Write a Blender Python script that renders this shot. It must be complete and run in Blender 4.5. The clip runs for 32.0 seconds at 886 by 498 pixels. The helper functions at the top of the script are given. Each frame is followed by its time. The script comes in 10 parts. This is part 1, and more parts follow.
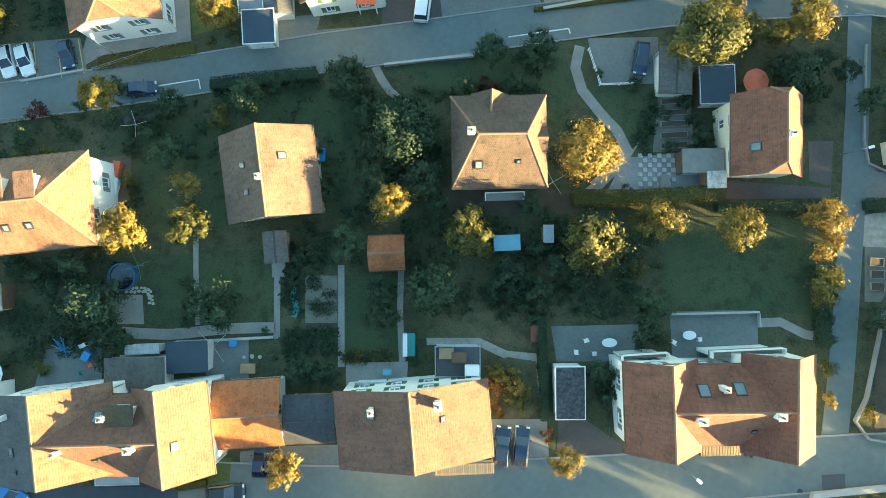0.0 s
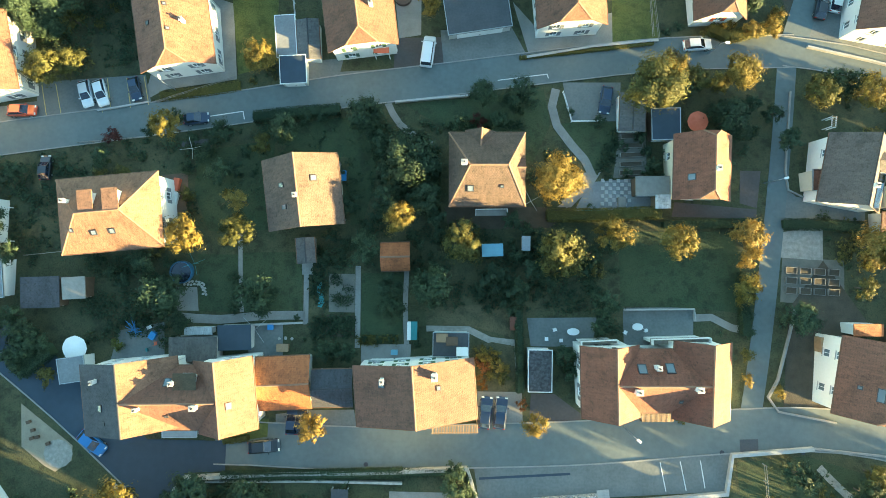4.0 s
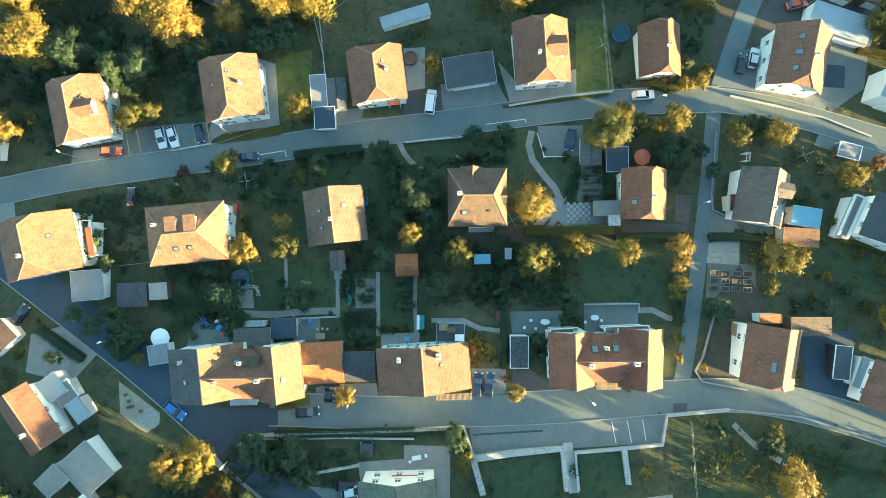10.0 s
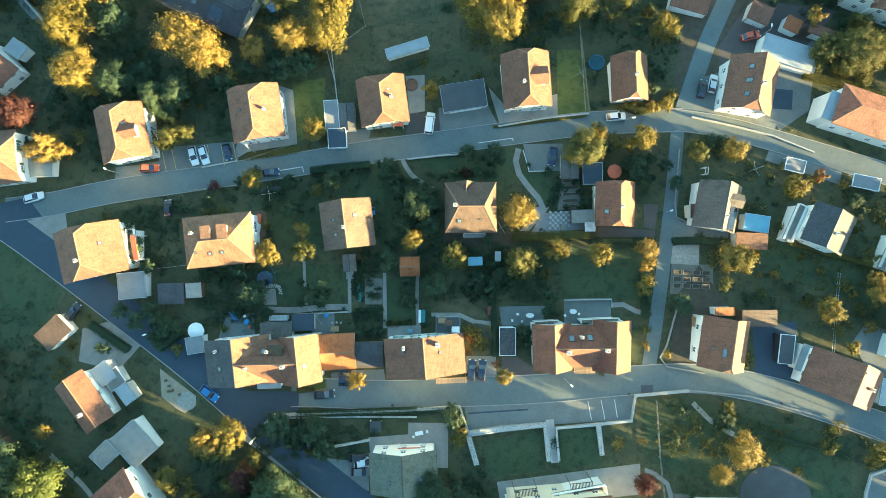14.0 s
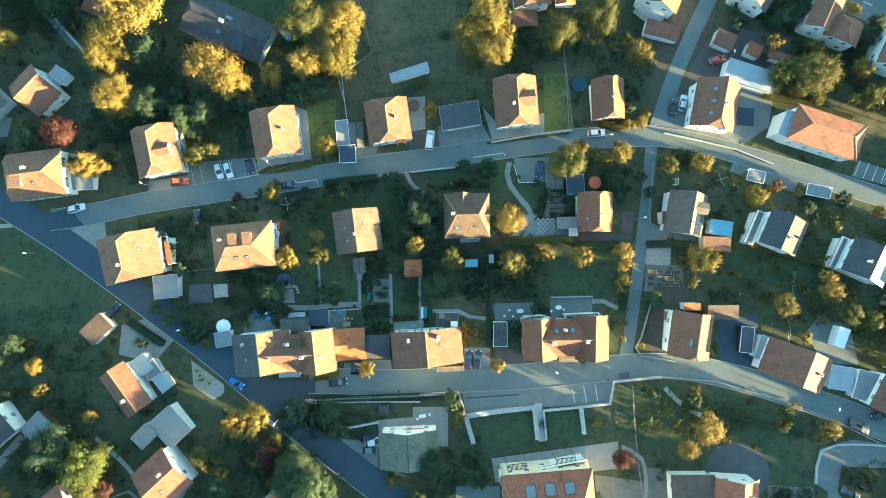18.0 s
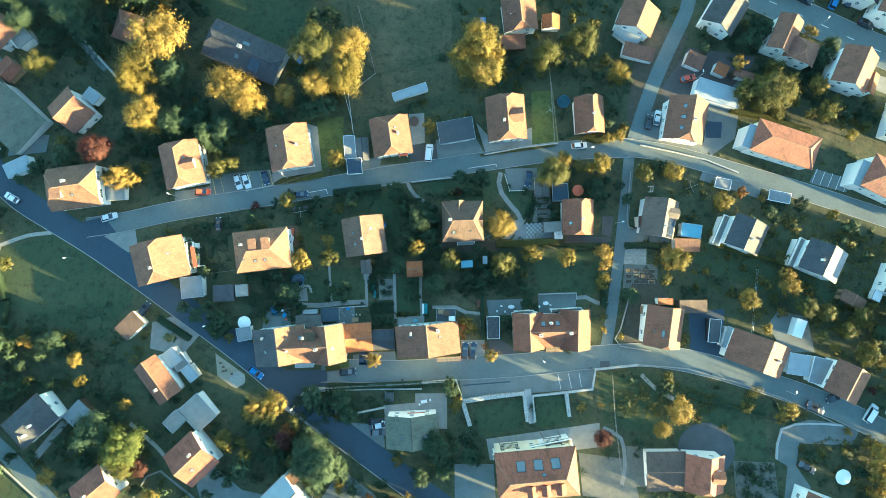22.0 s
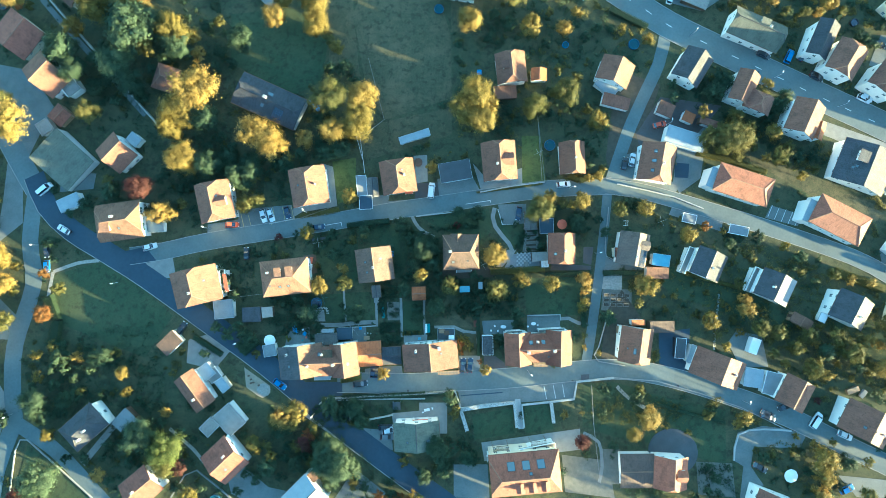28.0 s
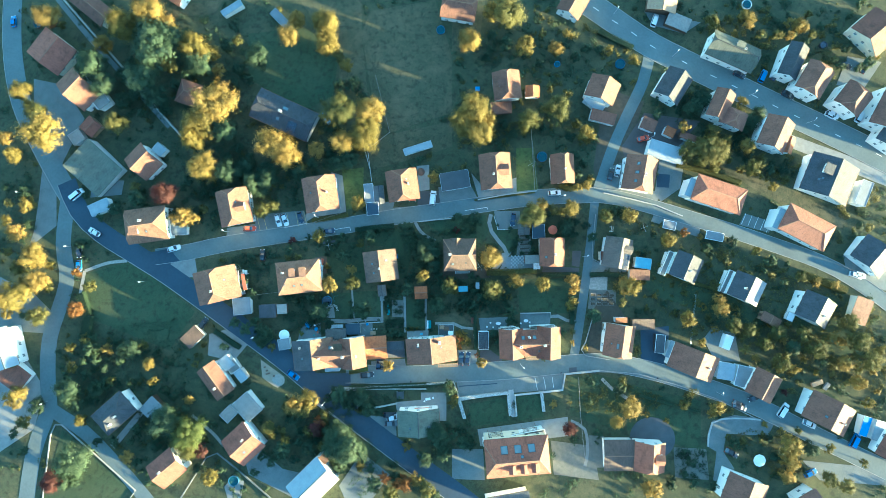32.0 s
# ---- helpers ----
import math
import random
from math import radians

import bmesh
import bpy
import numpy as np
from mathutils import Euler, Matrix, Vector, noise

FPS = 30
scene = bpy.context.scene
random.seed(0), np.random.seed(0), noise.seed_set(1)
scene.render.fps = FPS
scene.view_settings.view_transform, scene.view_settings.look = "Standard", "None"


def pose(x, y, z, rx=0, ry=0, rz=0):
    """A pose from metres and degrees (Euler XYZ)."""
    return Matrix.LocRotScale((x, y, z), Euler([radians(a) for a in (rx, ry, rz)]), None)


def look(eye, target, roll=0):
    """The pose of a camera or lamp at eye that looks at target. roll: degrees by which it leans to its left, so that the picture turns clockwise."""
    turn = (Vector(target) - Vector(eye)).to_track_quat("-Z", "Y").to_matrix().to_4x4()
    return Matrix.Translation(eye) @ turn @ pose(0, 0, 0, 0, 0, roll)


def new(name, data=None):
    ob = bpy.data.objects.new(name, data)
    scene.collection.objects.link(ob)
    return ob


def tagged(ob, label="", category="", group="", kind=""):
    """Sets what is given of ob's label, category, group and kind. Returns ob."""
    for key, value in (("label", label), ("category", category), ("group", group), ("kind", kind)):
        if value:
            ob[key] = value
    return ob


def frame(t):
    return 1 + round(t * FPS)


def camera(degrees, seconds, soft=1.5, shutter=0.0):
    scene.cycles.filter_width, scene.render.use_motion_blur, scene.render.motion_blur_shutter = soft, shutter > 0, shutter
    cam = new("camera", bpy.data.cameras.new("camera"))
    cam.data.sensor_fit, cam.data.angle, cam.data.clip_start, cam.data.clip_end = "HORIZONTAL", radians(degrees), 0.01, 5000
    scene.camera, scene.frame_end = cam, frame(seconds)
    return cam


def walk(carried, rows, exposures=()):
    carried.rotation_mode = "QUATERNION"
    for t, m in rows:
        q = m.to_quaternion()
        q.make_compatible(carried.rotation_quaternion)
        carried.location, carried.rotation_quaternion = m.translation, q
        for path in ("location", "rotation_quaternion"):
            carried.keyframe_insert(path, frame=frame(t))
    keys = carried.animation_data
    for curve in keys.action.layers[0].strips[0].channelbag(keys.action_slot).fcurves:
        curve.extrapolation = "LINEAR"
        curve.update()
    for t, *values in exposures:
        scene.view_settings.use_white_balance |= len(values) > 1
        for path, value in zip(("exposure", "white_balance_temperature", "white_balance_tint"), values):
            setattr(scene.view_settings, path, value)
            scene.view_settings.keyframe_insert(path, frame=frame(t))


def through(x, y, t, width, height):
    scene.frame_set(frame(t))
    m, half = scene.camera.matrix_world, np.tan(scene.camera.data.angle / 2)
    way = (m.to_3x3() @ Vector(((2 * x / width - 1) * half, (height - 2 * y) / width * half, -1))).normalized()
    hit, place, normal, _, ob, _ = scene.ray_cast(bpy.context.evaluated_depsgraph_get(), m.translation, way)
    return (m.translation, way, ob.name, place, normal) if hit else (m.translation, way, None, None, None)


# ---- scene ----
# the camera: a drone that looks straight down and climbs from 70 m to 195 m
cam = camera(73.0, 32.0, soft=0.6)
ROWS = [  # seconds, x, y, z, pitch, lean, turn
    (0.0, 0.000, -0.000, 70.000, 0.769, 0.111, -0.001),
    (0.5, 0.183, 0.134, 71.941, 0.730, 0.110, 0.239),
    (1.0, 0.321, 0.238, 73.977, 0.686, 0.112, 0.461),
    (1.5, 0.371, 0.404, 76.037, 0.647, 0.128, 0.657),
    (2.0, 0.402, 0.538, 78.069, 0.604, 0.139, 0.819),
    (2.5, 0.381, 0.666, 80.072, 0.563, 0.163, 0.895),
    (3.0, 0.400, 0.720, 82.135, 0.512, 0.192, 0.931),
    (3.5, 0.438, 0.828, 84.131, 0.488, 0.201, 0.935),
    (5.5, 0.528, 1.288, 92.024, 0.390, 0.238, 0.953),
    (6.0, 0.492, 1.432, 93.952, 0.365, 0.247, 0.957),
    (6.5, 0.517, 1.806, 96.203, 0.341, 0.262, 0.858),
    (7.0, 0.565, 2.189, 98.081, 0.310, 0.268, 0.811),
    (7.5, 0.540, 2.449, 100.062, 0.276, 0.267, 0.769),
    (8.0, 0.488, 2.633, 102.126, 0.243, 0.263, 0.724),
    (8.5, 0.415, 2.778, 104.083, 0.201, 0.245, 0.638),
    (9.0, 0.349, 2.930, 106.008, 0.172, 0.222, 0.528),
    (9.5, 0.398, 3.034, 108.097, 0.137, 0.213, 0.516),
    (10.0, 0.412, 3.153, 110.163, 0.105, 0.221, 0.451),
    (10.5, 0.518, 3.263, 112.139, 0.080, 0.224, 0.415),
    (11.0, 0.628, 3.358, 114.143, 0.056, 0.231, 0.377),
    (11.5, 0.720, 3.480, 116.104, 0.034, 0.248, 0.351),
    (12.0, 0.773, 3.638, 117.997, 0.018, 0.257, 0.335),
    (12.5, 0.848, 3.778, 119.980, -0.005, 0.241, 0.258),
    (13.0, 0.815, 3.946, 122.012, -0.024, 0.231, 0.221),
    (13.5, 0.724, 4.090, 124.013, -0.042, 0.182, 0.204),
    (14.0, 0.693, 4.210, 126.232, -0.063, 0.146, 0.185),
    (14.5, 0.696, 4.373, 127.958, -0.071, 0.132, 0.141),
    (16.5, 0.723, 4.761, 135.772, -0.103, 0.074, -0.036),
    (17.0, 0.783, 4.897, 137.645, -0.111, 0.060, -0.080),
    (17.5, 0.718, 5.093, 139.689, -0.126, 0.044, -0.126),
    (18.0, 0.583, 5.257, 141.536, -0.148, 0.040, -0.147),
    (18.5, 0.540, 5.417, 143.432, -0.165, 0.011, -0.197),
    (19.0, 0.508, 5.522, 145.226, -0.187, -0.016, -0.269),
    (19.5, 0.537, 5.632, 147.139, -0.192, -0.011, -0.346),
    (20.0, 0.598, 5.715, 149.039, -0.189, -0.019, -0.371),
    (20.5, 0.652, 5.750, 150.941, -0.183, -0.031, -0.401),
    (21.0, 0.706, 5.813, 152.901, -0.161, -0.047, -0.485),
    (21.5, 0.712, 5.833, 154.880, -0.144, -0.056, -0.547),
    (22.0, 0.730, 5.839, 156.853, -0.123, -0.068, -0.559),
    (22.5, 0.737, 5.830, 158.755, -0.113, -0.076, -0.592),
    (23.0, 0.753, 6.012, 160.555, -0.101, -0.083, -0.636),
    (23.5, 0.775, 6.568, 162.390, -0.099, -0.098, -0.628),
    (24.0, 0.789, 7.511, 164.130, -0.080, -0.108, -0.632),
    (24.5, 0.842, 8.630, 166.002, -0.055, -0.128, -0.638),
    (25.0, 0.819, 9.630, 168.397, -0.067, -0.137, -0.586),
    (25.5, 0.749, 10.117, 169.867, -0.061, -0.143, -0.571),
    (27.5, 0.481, 13.426, 177.088, -0.034, -0.166, -0.510),
    (28.0, 0.248, 13.513, 178.632, -0.028, -0.172, -0.495),
    (28.5, -0.125, 13.825, 181.083, -0.051, -0.165, -0.589),
    (29.0, -0.347, 13.949, 183.040, -0.056, -0.172, -0.606),
    (29.5, -0.344, 14.014, 184.829, -0.059, -0.199, -0.565),
    (30.0, -0.272, 14.119, 186.638, -0.055, -0.221, -0.490),
    (30.5, -0.206, 14.209, 188.507, -0.057, -0.240, -0.375),
    (31.0, -0.214, 14.314, 190.424, -0.059, -0.251, -0.304),
    (31.5, -0.266, 14.448, 192.435, -0.061, -0.258, -0.263),
    (32.0, -0.274, 14.593, 194.567, -0.068, -0.279, -0.194),
]
walk(cam, [(t, pose(x, y, z, a, b, c)) for t, x, y, z, a, b, c in ROWS],
     exposures=[(0.0, 3.42, 6400, -16), (14.0, 3.42, 6020, -19), (23.0, 3.47, 5380, -21), (32.0, 3.50, 4730, -22)])

# ---- light: a low warm sun and a clear evening sky ----
SUN_TURN, SUN_HEIGHT = -20.5, 10.2   # degrees: from +x towards +y, and above the horizon
world = bpy.data.worlds.new("sky")
scene.world = world
world.use_nodes = True
wn = world.node_tree
sky = wn.nodes.new("ShaderNodeTexSky")
sky.sky_type, sky.sun_disc = "NISHITA", False
sky.sun_elevation, sky.sun_rotation = radians(SUN_HEIGHT), radians(90 - SUN_TURN)
sky.air_density, sky.dust_density, sky.ozone_density = 1.0, 0.6, 1.5
wn.links.new(sky.outputs[0], wn.nodes["Background"].inputs[0])
wn.nodes["Background"].inputs[1].default_value = 0.076
sun = new("sun", bpy.data.lights.new("sun", "SUN"))
sun.data.energy, sun.data.angle, sun.data.color = 5.0, radians(0.6), (1.0, 0.65, 0.325)
away = Vector((math.cos(radians(SUN_TURN)) * math.cos(radians(SUN_HEIGHT)), math.sin(radians(SUN_TURN)) * math.cos(radians(SUN_HEIGHT)), math.sin(radians(SUN_HEIGHT))))
sun.matrix_world = look(away * 400, (0, 0, 0))


# ---- materials ----
def material(name, low, high, size=1.0, rough=0.8, bump=0.0, metal=0.0, stain=0.25, spread=0.0, coat=0.0):
    """Colour that wanders between low and high at two scales, with fine relief. size: metres of the coarse pattern."""
    m = bpy.data.materials.new(name)
    m.use_nodes = True
    t = m.node_tree
    n, link = t.nodes, t.links.new
    b = n["Principled BSDF"]
    co = n.new("ShaderNodeTexCoord")
    coarse, fine = n.new("ShaderNodeTexNoise"), n.new("ShaderNodeTexNoise")
    coarse.inputs["Scale"].default_value, coarse.inputs["Detail"].default_value = 1 / size, 3
    fine.inputs["Scale"].default_value, fine.inputs["Detail"].default_value = 9 / size, 4
    link(co.outputs["Object"], coarse.inputs["Vector"])
    link(co.outputs["Object"], fine.inputs["Vector"])
    mix = n.new("ShaderNodeMix")
    mix.data_type, mix.inputs[0].default_value = "FLOAT", 0.45
    link(coarse.outputs[0], mix.inputs[2])
    link(fine.outputs[0], mix.inputs[3])
    ramp = n.new("ShaderNodeValToRGB")
    ramp.color_ramp.elements[0].position, ramp.color_ramp.elements[1].position = 0.5 - stain, 0.5 + stain
    ramp.color_ramp.elements[0].color, ramp.color_ramp.elements[1].color = (*low, 1), (*high, 1)
    link(mix.outputs[0], ramp.inputs[0])
    out = ramp.outputs[0]
    if spread:
        info, hue, gain = n.new("ShaderNodeObjectInfo"), n.new("ShaderNodeHueSaturation"), n.new("ShaderNodeMapRange")
        gain.inputs["To Min"].default_value, gain.inputs["To Max"].default_value = 1 - spread, 1 + spread
        link(info.outputs["Random"], gain.inputs["Value"])
        link(gain.outputs[0], hue.inputs["Value"])
        link(out, hue.inputs["Color"])
        out = hue.outputs[0]
    link(out, b.inputs["Base Color"])
    b.inputs["Roughness"].default_value, b.inputs["Metallic"].default_value = rough, metal
    b.inputs["Coat Weight"].default_value = coat
    if bump:
        bp = n.new("ShaderNodeBump")
        bp.inputs["Strength"].default_value, bp.inputs["Distance"].default_value = 0.6, bump
        link(fine.outputs[0], bp.inputs["Height"])
        link(bp.outputs[0], b.inputs["Normal"])
    return m


def turf(name, low, high, dry, size=2.0, bald=0.5):
    """Grass: drifts of growth, dry or mossy blotches, tufts and blades."""
    m = material(name, low, high, size, 0.95, 0.1, stain=0.3)
    n, link = m.node_tree.nodes, m.node_tree.links.new
    b = n["Principled BSDF"]
    out = b.inputs["Base Color"].links[0].from_socket
    co = n.new("ShaderNodeTexCoord")
    deep, pale = tuple(c * 0.45 for c in low), dry
    for scale, lo, hi, tone, much in ((0.11, 0.46, 0.66, pale, bald), (0.55, 0.50, 0.64, deep, 0.6), (1.3, 0.56, 0.68, pale, bald * 0.8), (5.5, 0.50, 0.62, deep, 0.55)):
        spot, cut, lay, gain = n.new("ShaderNodeTexNoise"), n.new("ShaderNodeMapRange"), n.new("ShaderNodeMix"), n.new("ShaderNodeMath")
        spot.inputs["Scale"].default_value, spot.inputs["Detail"].default_value, spot.inputs["Roughness"].default_value = scale, 6, 0.68
        link(co.outputs["Object"], spot.inputs["Vector"])
        cut.inputs["From Min"].default_value, cut.inputs["From Max"].default_value = lo, hi
        link(spot.outputs[0], cut.inputs["Value"])
        gain.operation, gain.inputs[1].default_value = "MULTIPLY", much
        link(cut.outputs[0], gain.inputs[0])
        lay.data_type = "RGBA"
        link(gain.outputs[0], lay.inputs[0])
        link(out, lay.inputs[6])
        lay.inputs[7].default_value = (*tone, 1)
        out = lay.outputs[2]
    link(out, b.inputs["Base Color"])
    return m


def courses(name, low, high, wide=0.2, tall=0.25, rough=0.75, depth=0.03, stain=0.3):
    """Tiles laid in courses along a roof's own slope (by its UV, in metres), each with a tone of its own, and blotches of weather over them."""
    m = material(name, low, high, 3.0, rough)
    t = m.node_tree
    n, link = t.nodes, t.links.new
    b = n["Principled BSDF"]
    base = b.inputs["Base Color"].links[0].from_socket
    uv, brick = n.new("ShaderNodeTexCoord"), n.new("ShaderNodeTexBrick")
    link(uv.outputs["UV"], brick.inputs["Vector"])
    brick.inputs["Color1"].default_value, brick.inputs["Color2"].default_value = (0.72, 0.7, 0.68, 1), (1.12, 1.1, 1.08, 1)
    brick.inputs["Mortar"].default_value = (0.35, 0.33, 0.32, 1)
    brick.inputs["Scale"].default_value, brick.inputs["Mortar Size"].default_value, brick.inputs["Mortar Smooth"].default_value = 1.0, 0.025, 0.6
    brick.inputs["Brick Width"].default_value, brick.inputs["Row Height"].default_value = wide, tall
    mul = n.new("ShaderNodeMix")
    mul.data_type, mul.blend_type, mul.inputs[0].default_value = "RGBA", "MULTIPLY", stain
    link(base, mul.inputs[6])
    link(brick.outputs["Color"], mul.inputs[7])
    place, streak, fade = n.new("ShaderNodeMapping"), n.new("ShaderNodeTexNoise"), n.new("ShaderNodeValToRGB")
    place.inputs["Scale"].default_value = (2.6, 0.4, 1)
    link(uv.outputs["UV"], place.inputs["Vector"])
    link(place.outputs[0], streak.inputs["Vector"])
    streak.inputs["Scale"].default_value, streak.inputs["Detail"].default_value = 1.0, 5
    fade.color_ramp.elements[0].position, fade.color_ramp.elements[1].position = 0.36, 0.6
    fade.color_ramp.elements[0].color, fade.color_ramp.elements[1].color = (0.62, 0.64, 0.66, 1), (1.05, 1.03, 1.0, 1)
    link(streak.outputs[0], fade.inputs[0])
    worn = n.new("ShaderNodeMix")
    worn.data_type, worn.blend_type, worn.inputs[0].default_value = "RGBA", "MULTIPLY", 0.45
    link(mul.outputs[2], worn.inputs[6])
    link(fade.outputs[0], worn.inputs[7])
    # lichen in specks and blotches, and a tone of its own for each roof
    info, shift, co = n.new("ShaderNodeObjectInfo"), n.new("ShaderNodeMath"), n.new("ShaderNodeTexCoord")
    shift.operation, shift.inputs[1].default_value = "MULTIPLY", 60.0
    link(info.outputs["Random"], shift.inputs[0])
    out = worn.outputs[2]
    for size, lo, hi, tone, much in ((0.45, 0.50, 0.66, (0.50, 0.52, 0.50, 1), 0.75), (3.2, 0.54, 0.62, (0.48, 0.47, 0.44, 1), 0.7), (7.5, 0.30, 0.42, (1.0, 1.0, 1.0, 1), 0.45)):
        speck, cut, lay = n.new("ShaderNodeTexNoise"), n.new("ShaderNodeValToRGB"), n.new("ShaderNodeMix")
        speck.noise_dimensions = "4D"
        speck.inputs["Scale"].default_value, speck.inputs["Detail"].default_value, speck.inputs["Roughness"].default_value = size, 5, 0.72
        link(co.outputs["Object"], speck.inputs["Vector"])
        link(shift.outputs[0], speck.inputs["W"])
        cut.color_ramp.elements[0].position, cut.color_ramp.elements[1].position = lo, hi
        cut.color_ramp.elements[0].color, cut.color_ramp.elements[1].color = ((1, 1, 1, 1), tone) if size < 7 else ((1.35, 1.32, 1.25, 1), tone)
        link(speck.outputs[0], cut.inputs[0])
        lay.data_type, lay.blend_type, lay.inputs[0].default_value = "RGBA", "MULTIPLY", much
        link(out, lay.inputs[6])
        link(cut.outputs[0], lay.inputs[7])
        out = lay.outputs[2]
    own, tint = n.new("ShaderNodeMapRange"), n.new("ShaderNodeHueSaturation")
    own.inputs["To Min"].default_value, own.inputs["To Max"].default_value = 0.88, 1.18
    link(info.outputs["Random"], own.inputs["Value"])
    link(own.outputs[0], tint.inputs["Value"])
    link(out, tint.inputs["Color"])
    link(tint.outputs[0], b.inputs["Base Color"])
    bp = n.new("ShaderNodeBump")
    bp.inputs["Distance"].default_value, bp.invert = depth, True
    link(brick.outputs["Fac"], bp.inputs["Height"])
    link(bp.outputs[0], b.inputs["Normal"])
    return m


def leafy(name, low, high, through=0.22):
    """Leaves, each with its own tone, that let some light through."""
    m = bpy.data.materials.new(name)
    m.use_nodes = True
    t = m.node_tree
    n, link = t.nodes, t.links.new
    b = n["Principled BSDF"]
    geo, info = n.new("ShaderNodeNewGeometry"), n.new("ShaderNodeObjectInfo")
    ramp = n.new("ShaderNodeValToRGB")
    ramp.color_ramp.elements[0].color, ramp.color_ramp.elements[1].color = (*low, 1), (*high, 1)
    link(geo.outputs["Random Per Island"], ramp.inputs[0])
    hue, gain, turn = n.new("ShaderNodeHueSaturation"), n.new("ShaderNodeMapRange"), n.new("ShaderNodeMapRange")
    gain.inputs["To Min"].default_value, gain.inputs["To Max"].default_value = 0.75, 1.25
    turn.inputs["To Min"].default_value, turn.inputs["To Max"].default_value = 0.51, 0.485
    link(info.outputs["Random"], gain.inputs["Value"])
    link(info.outputs["Random"], turn.inputs["Value"])
    link(gain.outputs[0], hue.inputs["Value"])
    link(turn.outputs[0], hue.inputs["Hue"])
    link(ramp.outputs[0], hue.inputs["Color"])
    link(hue.outputs[0], b.inputs["Base Color"])
    b.inputs["Roughness"].default_value, b.inputs["Specular IOR Level"].default_value = 0.65, 0.25
    tr, mx = n.new("ShaderNodeBsdfTranslucent"), n.new("ShaderNodeMixShader")
    link(hue.outputs[0], tr.inputs["Color"])
    mx.inputs[0].default_value = through
    link(b.outputs[0], mx.inputs[1])
    link(tr.outputs[0], mx.inputs[2])
    link(mx.outputs[0], n["Material Output"].inputs[0])
    return m


def glazing(name, colour, rough=0.05):
    m = bpy.data.materials.new(name)
    m.use_nodes = True
    b = m.node_tree.nodes["Principled BSDF"]
    b.inputs["Base Color"].default_value, b.inputs["Roughness"].default_value = (*colour, 1), rough
    b.inputs["Transmission Weight"].default_value, b.inputs["IOR"].default_value = 0.6, 1.45
    return m


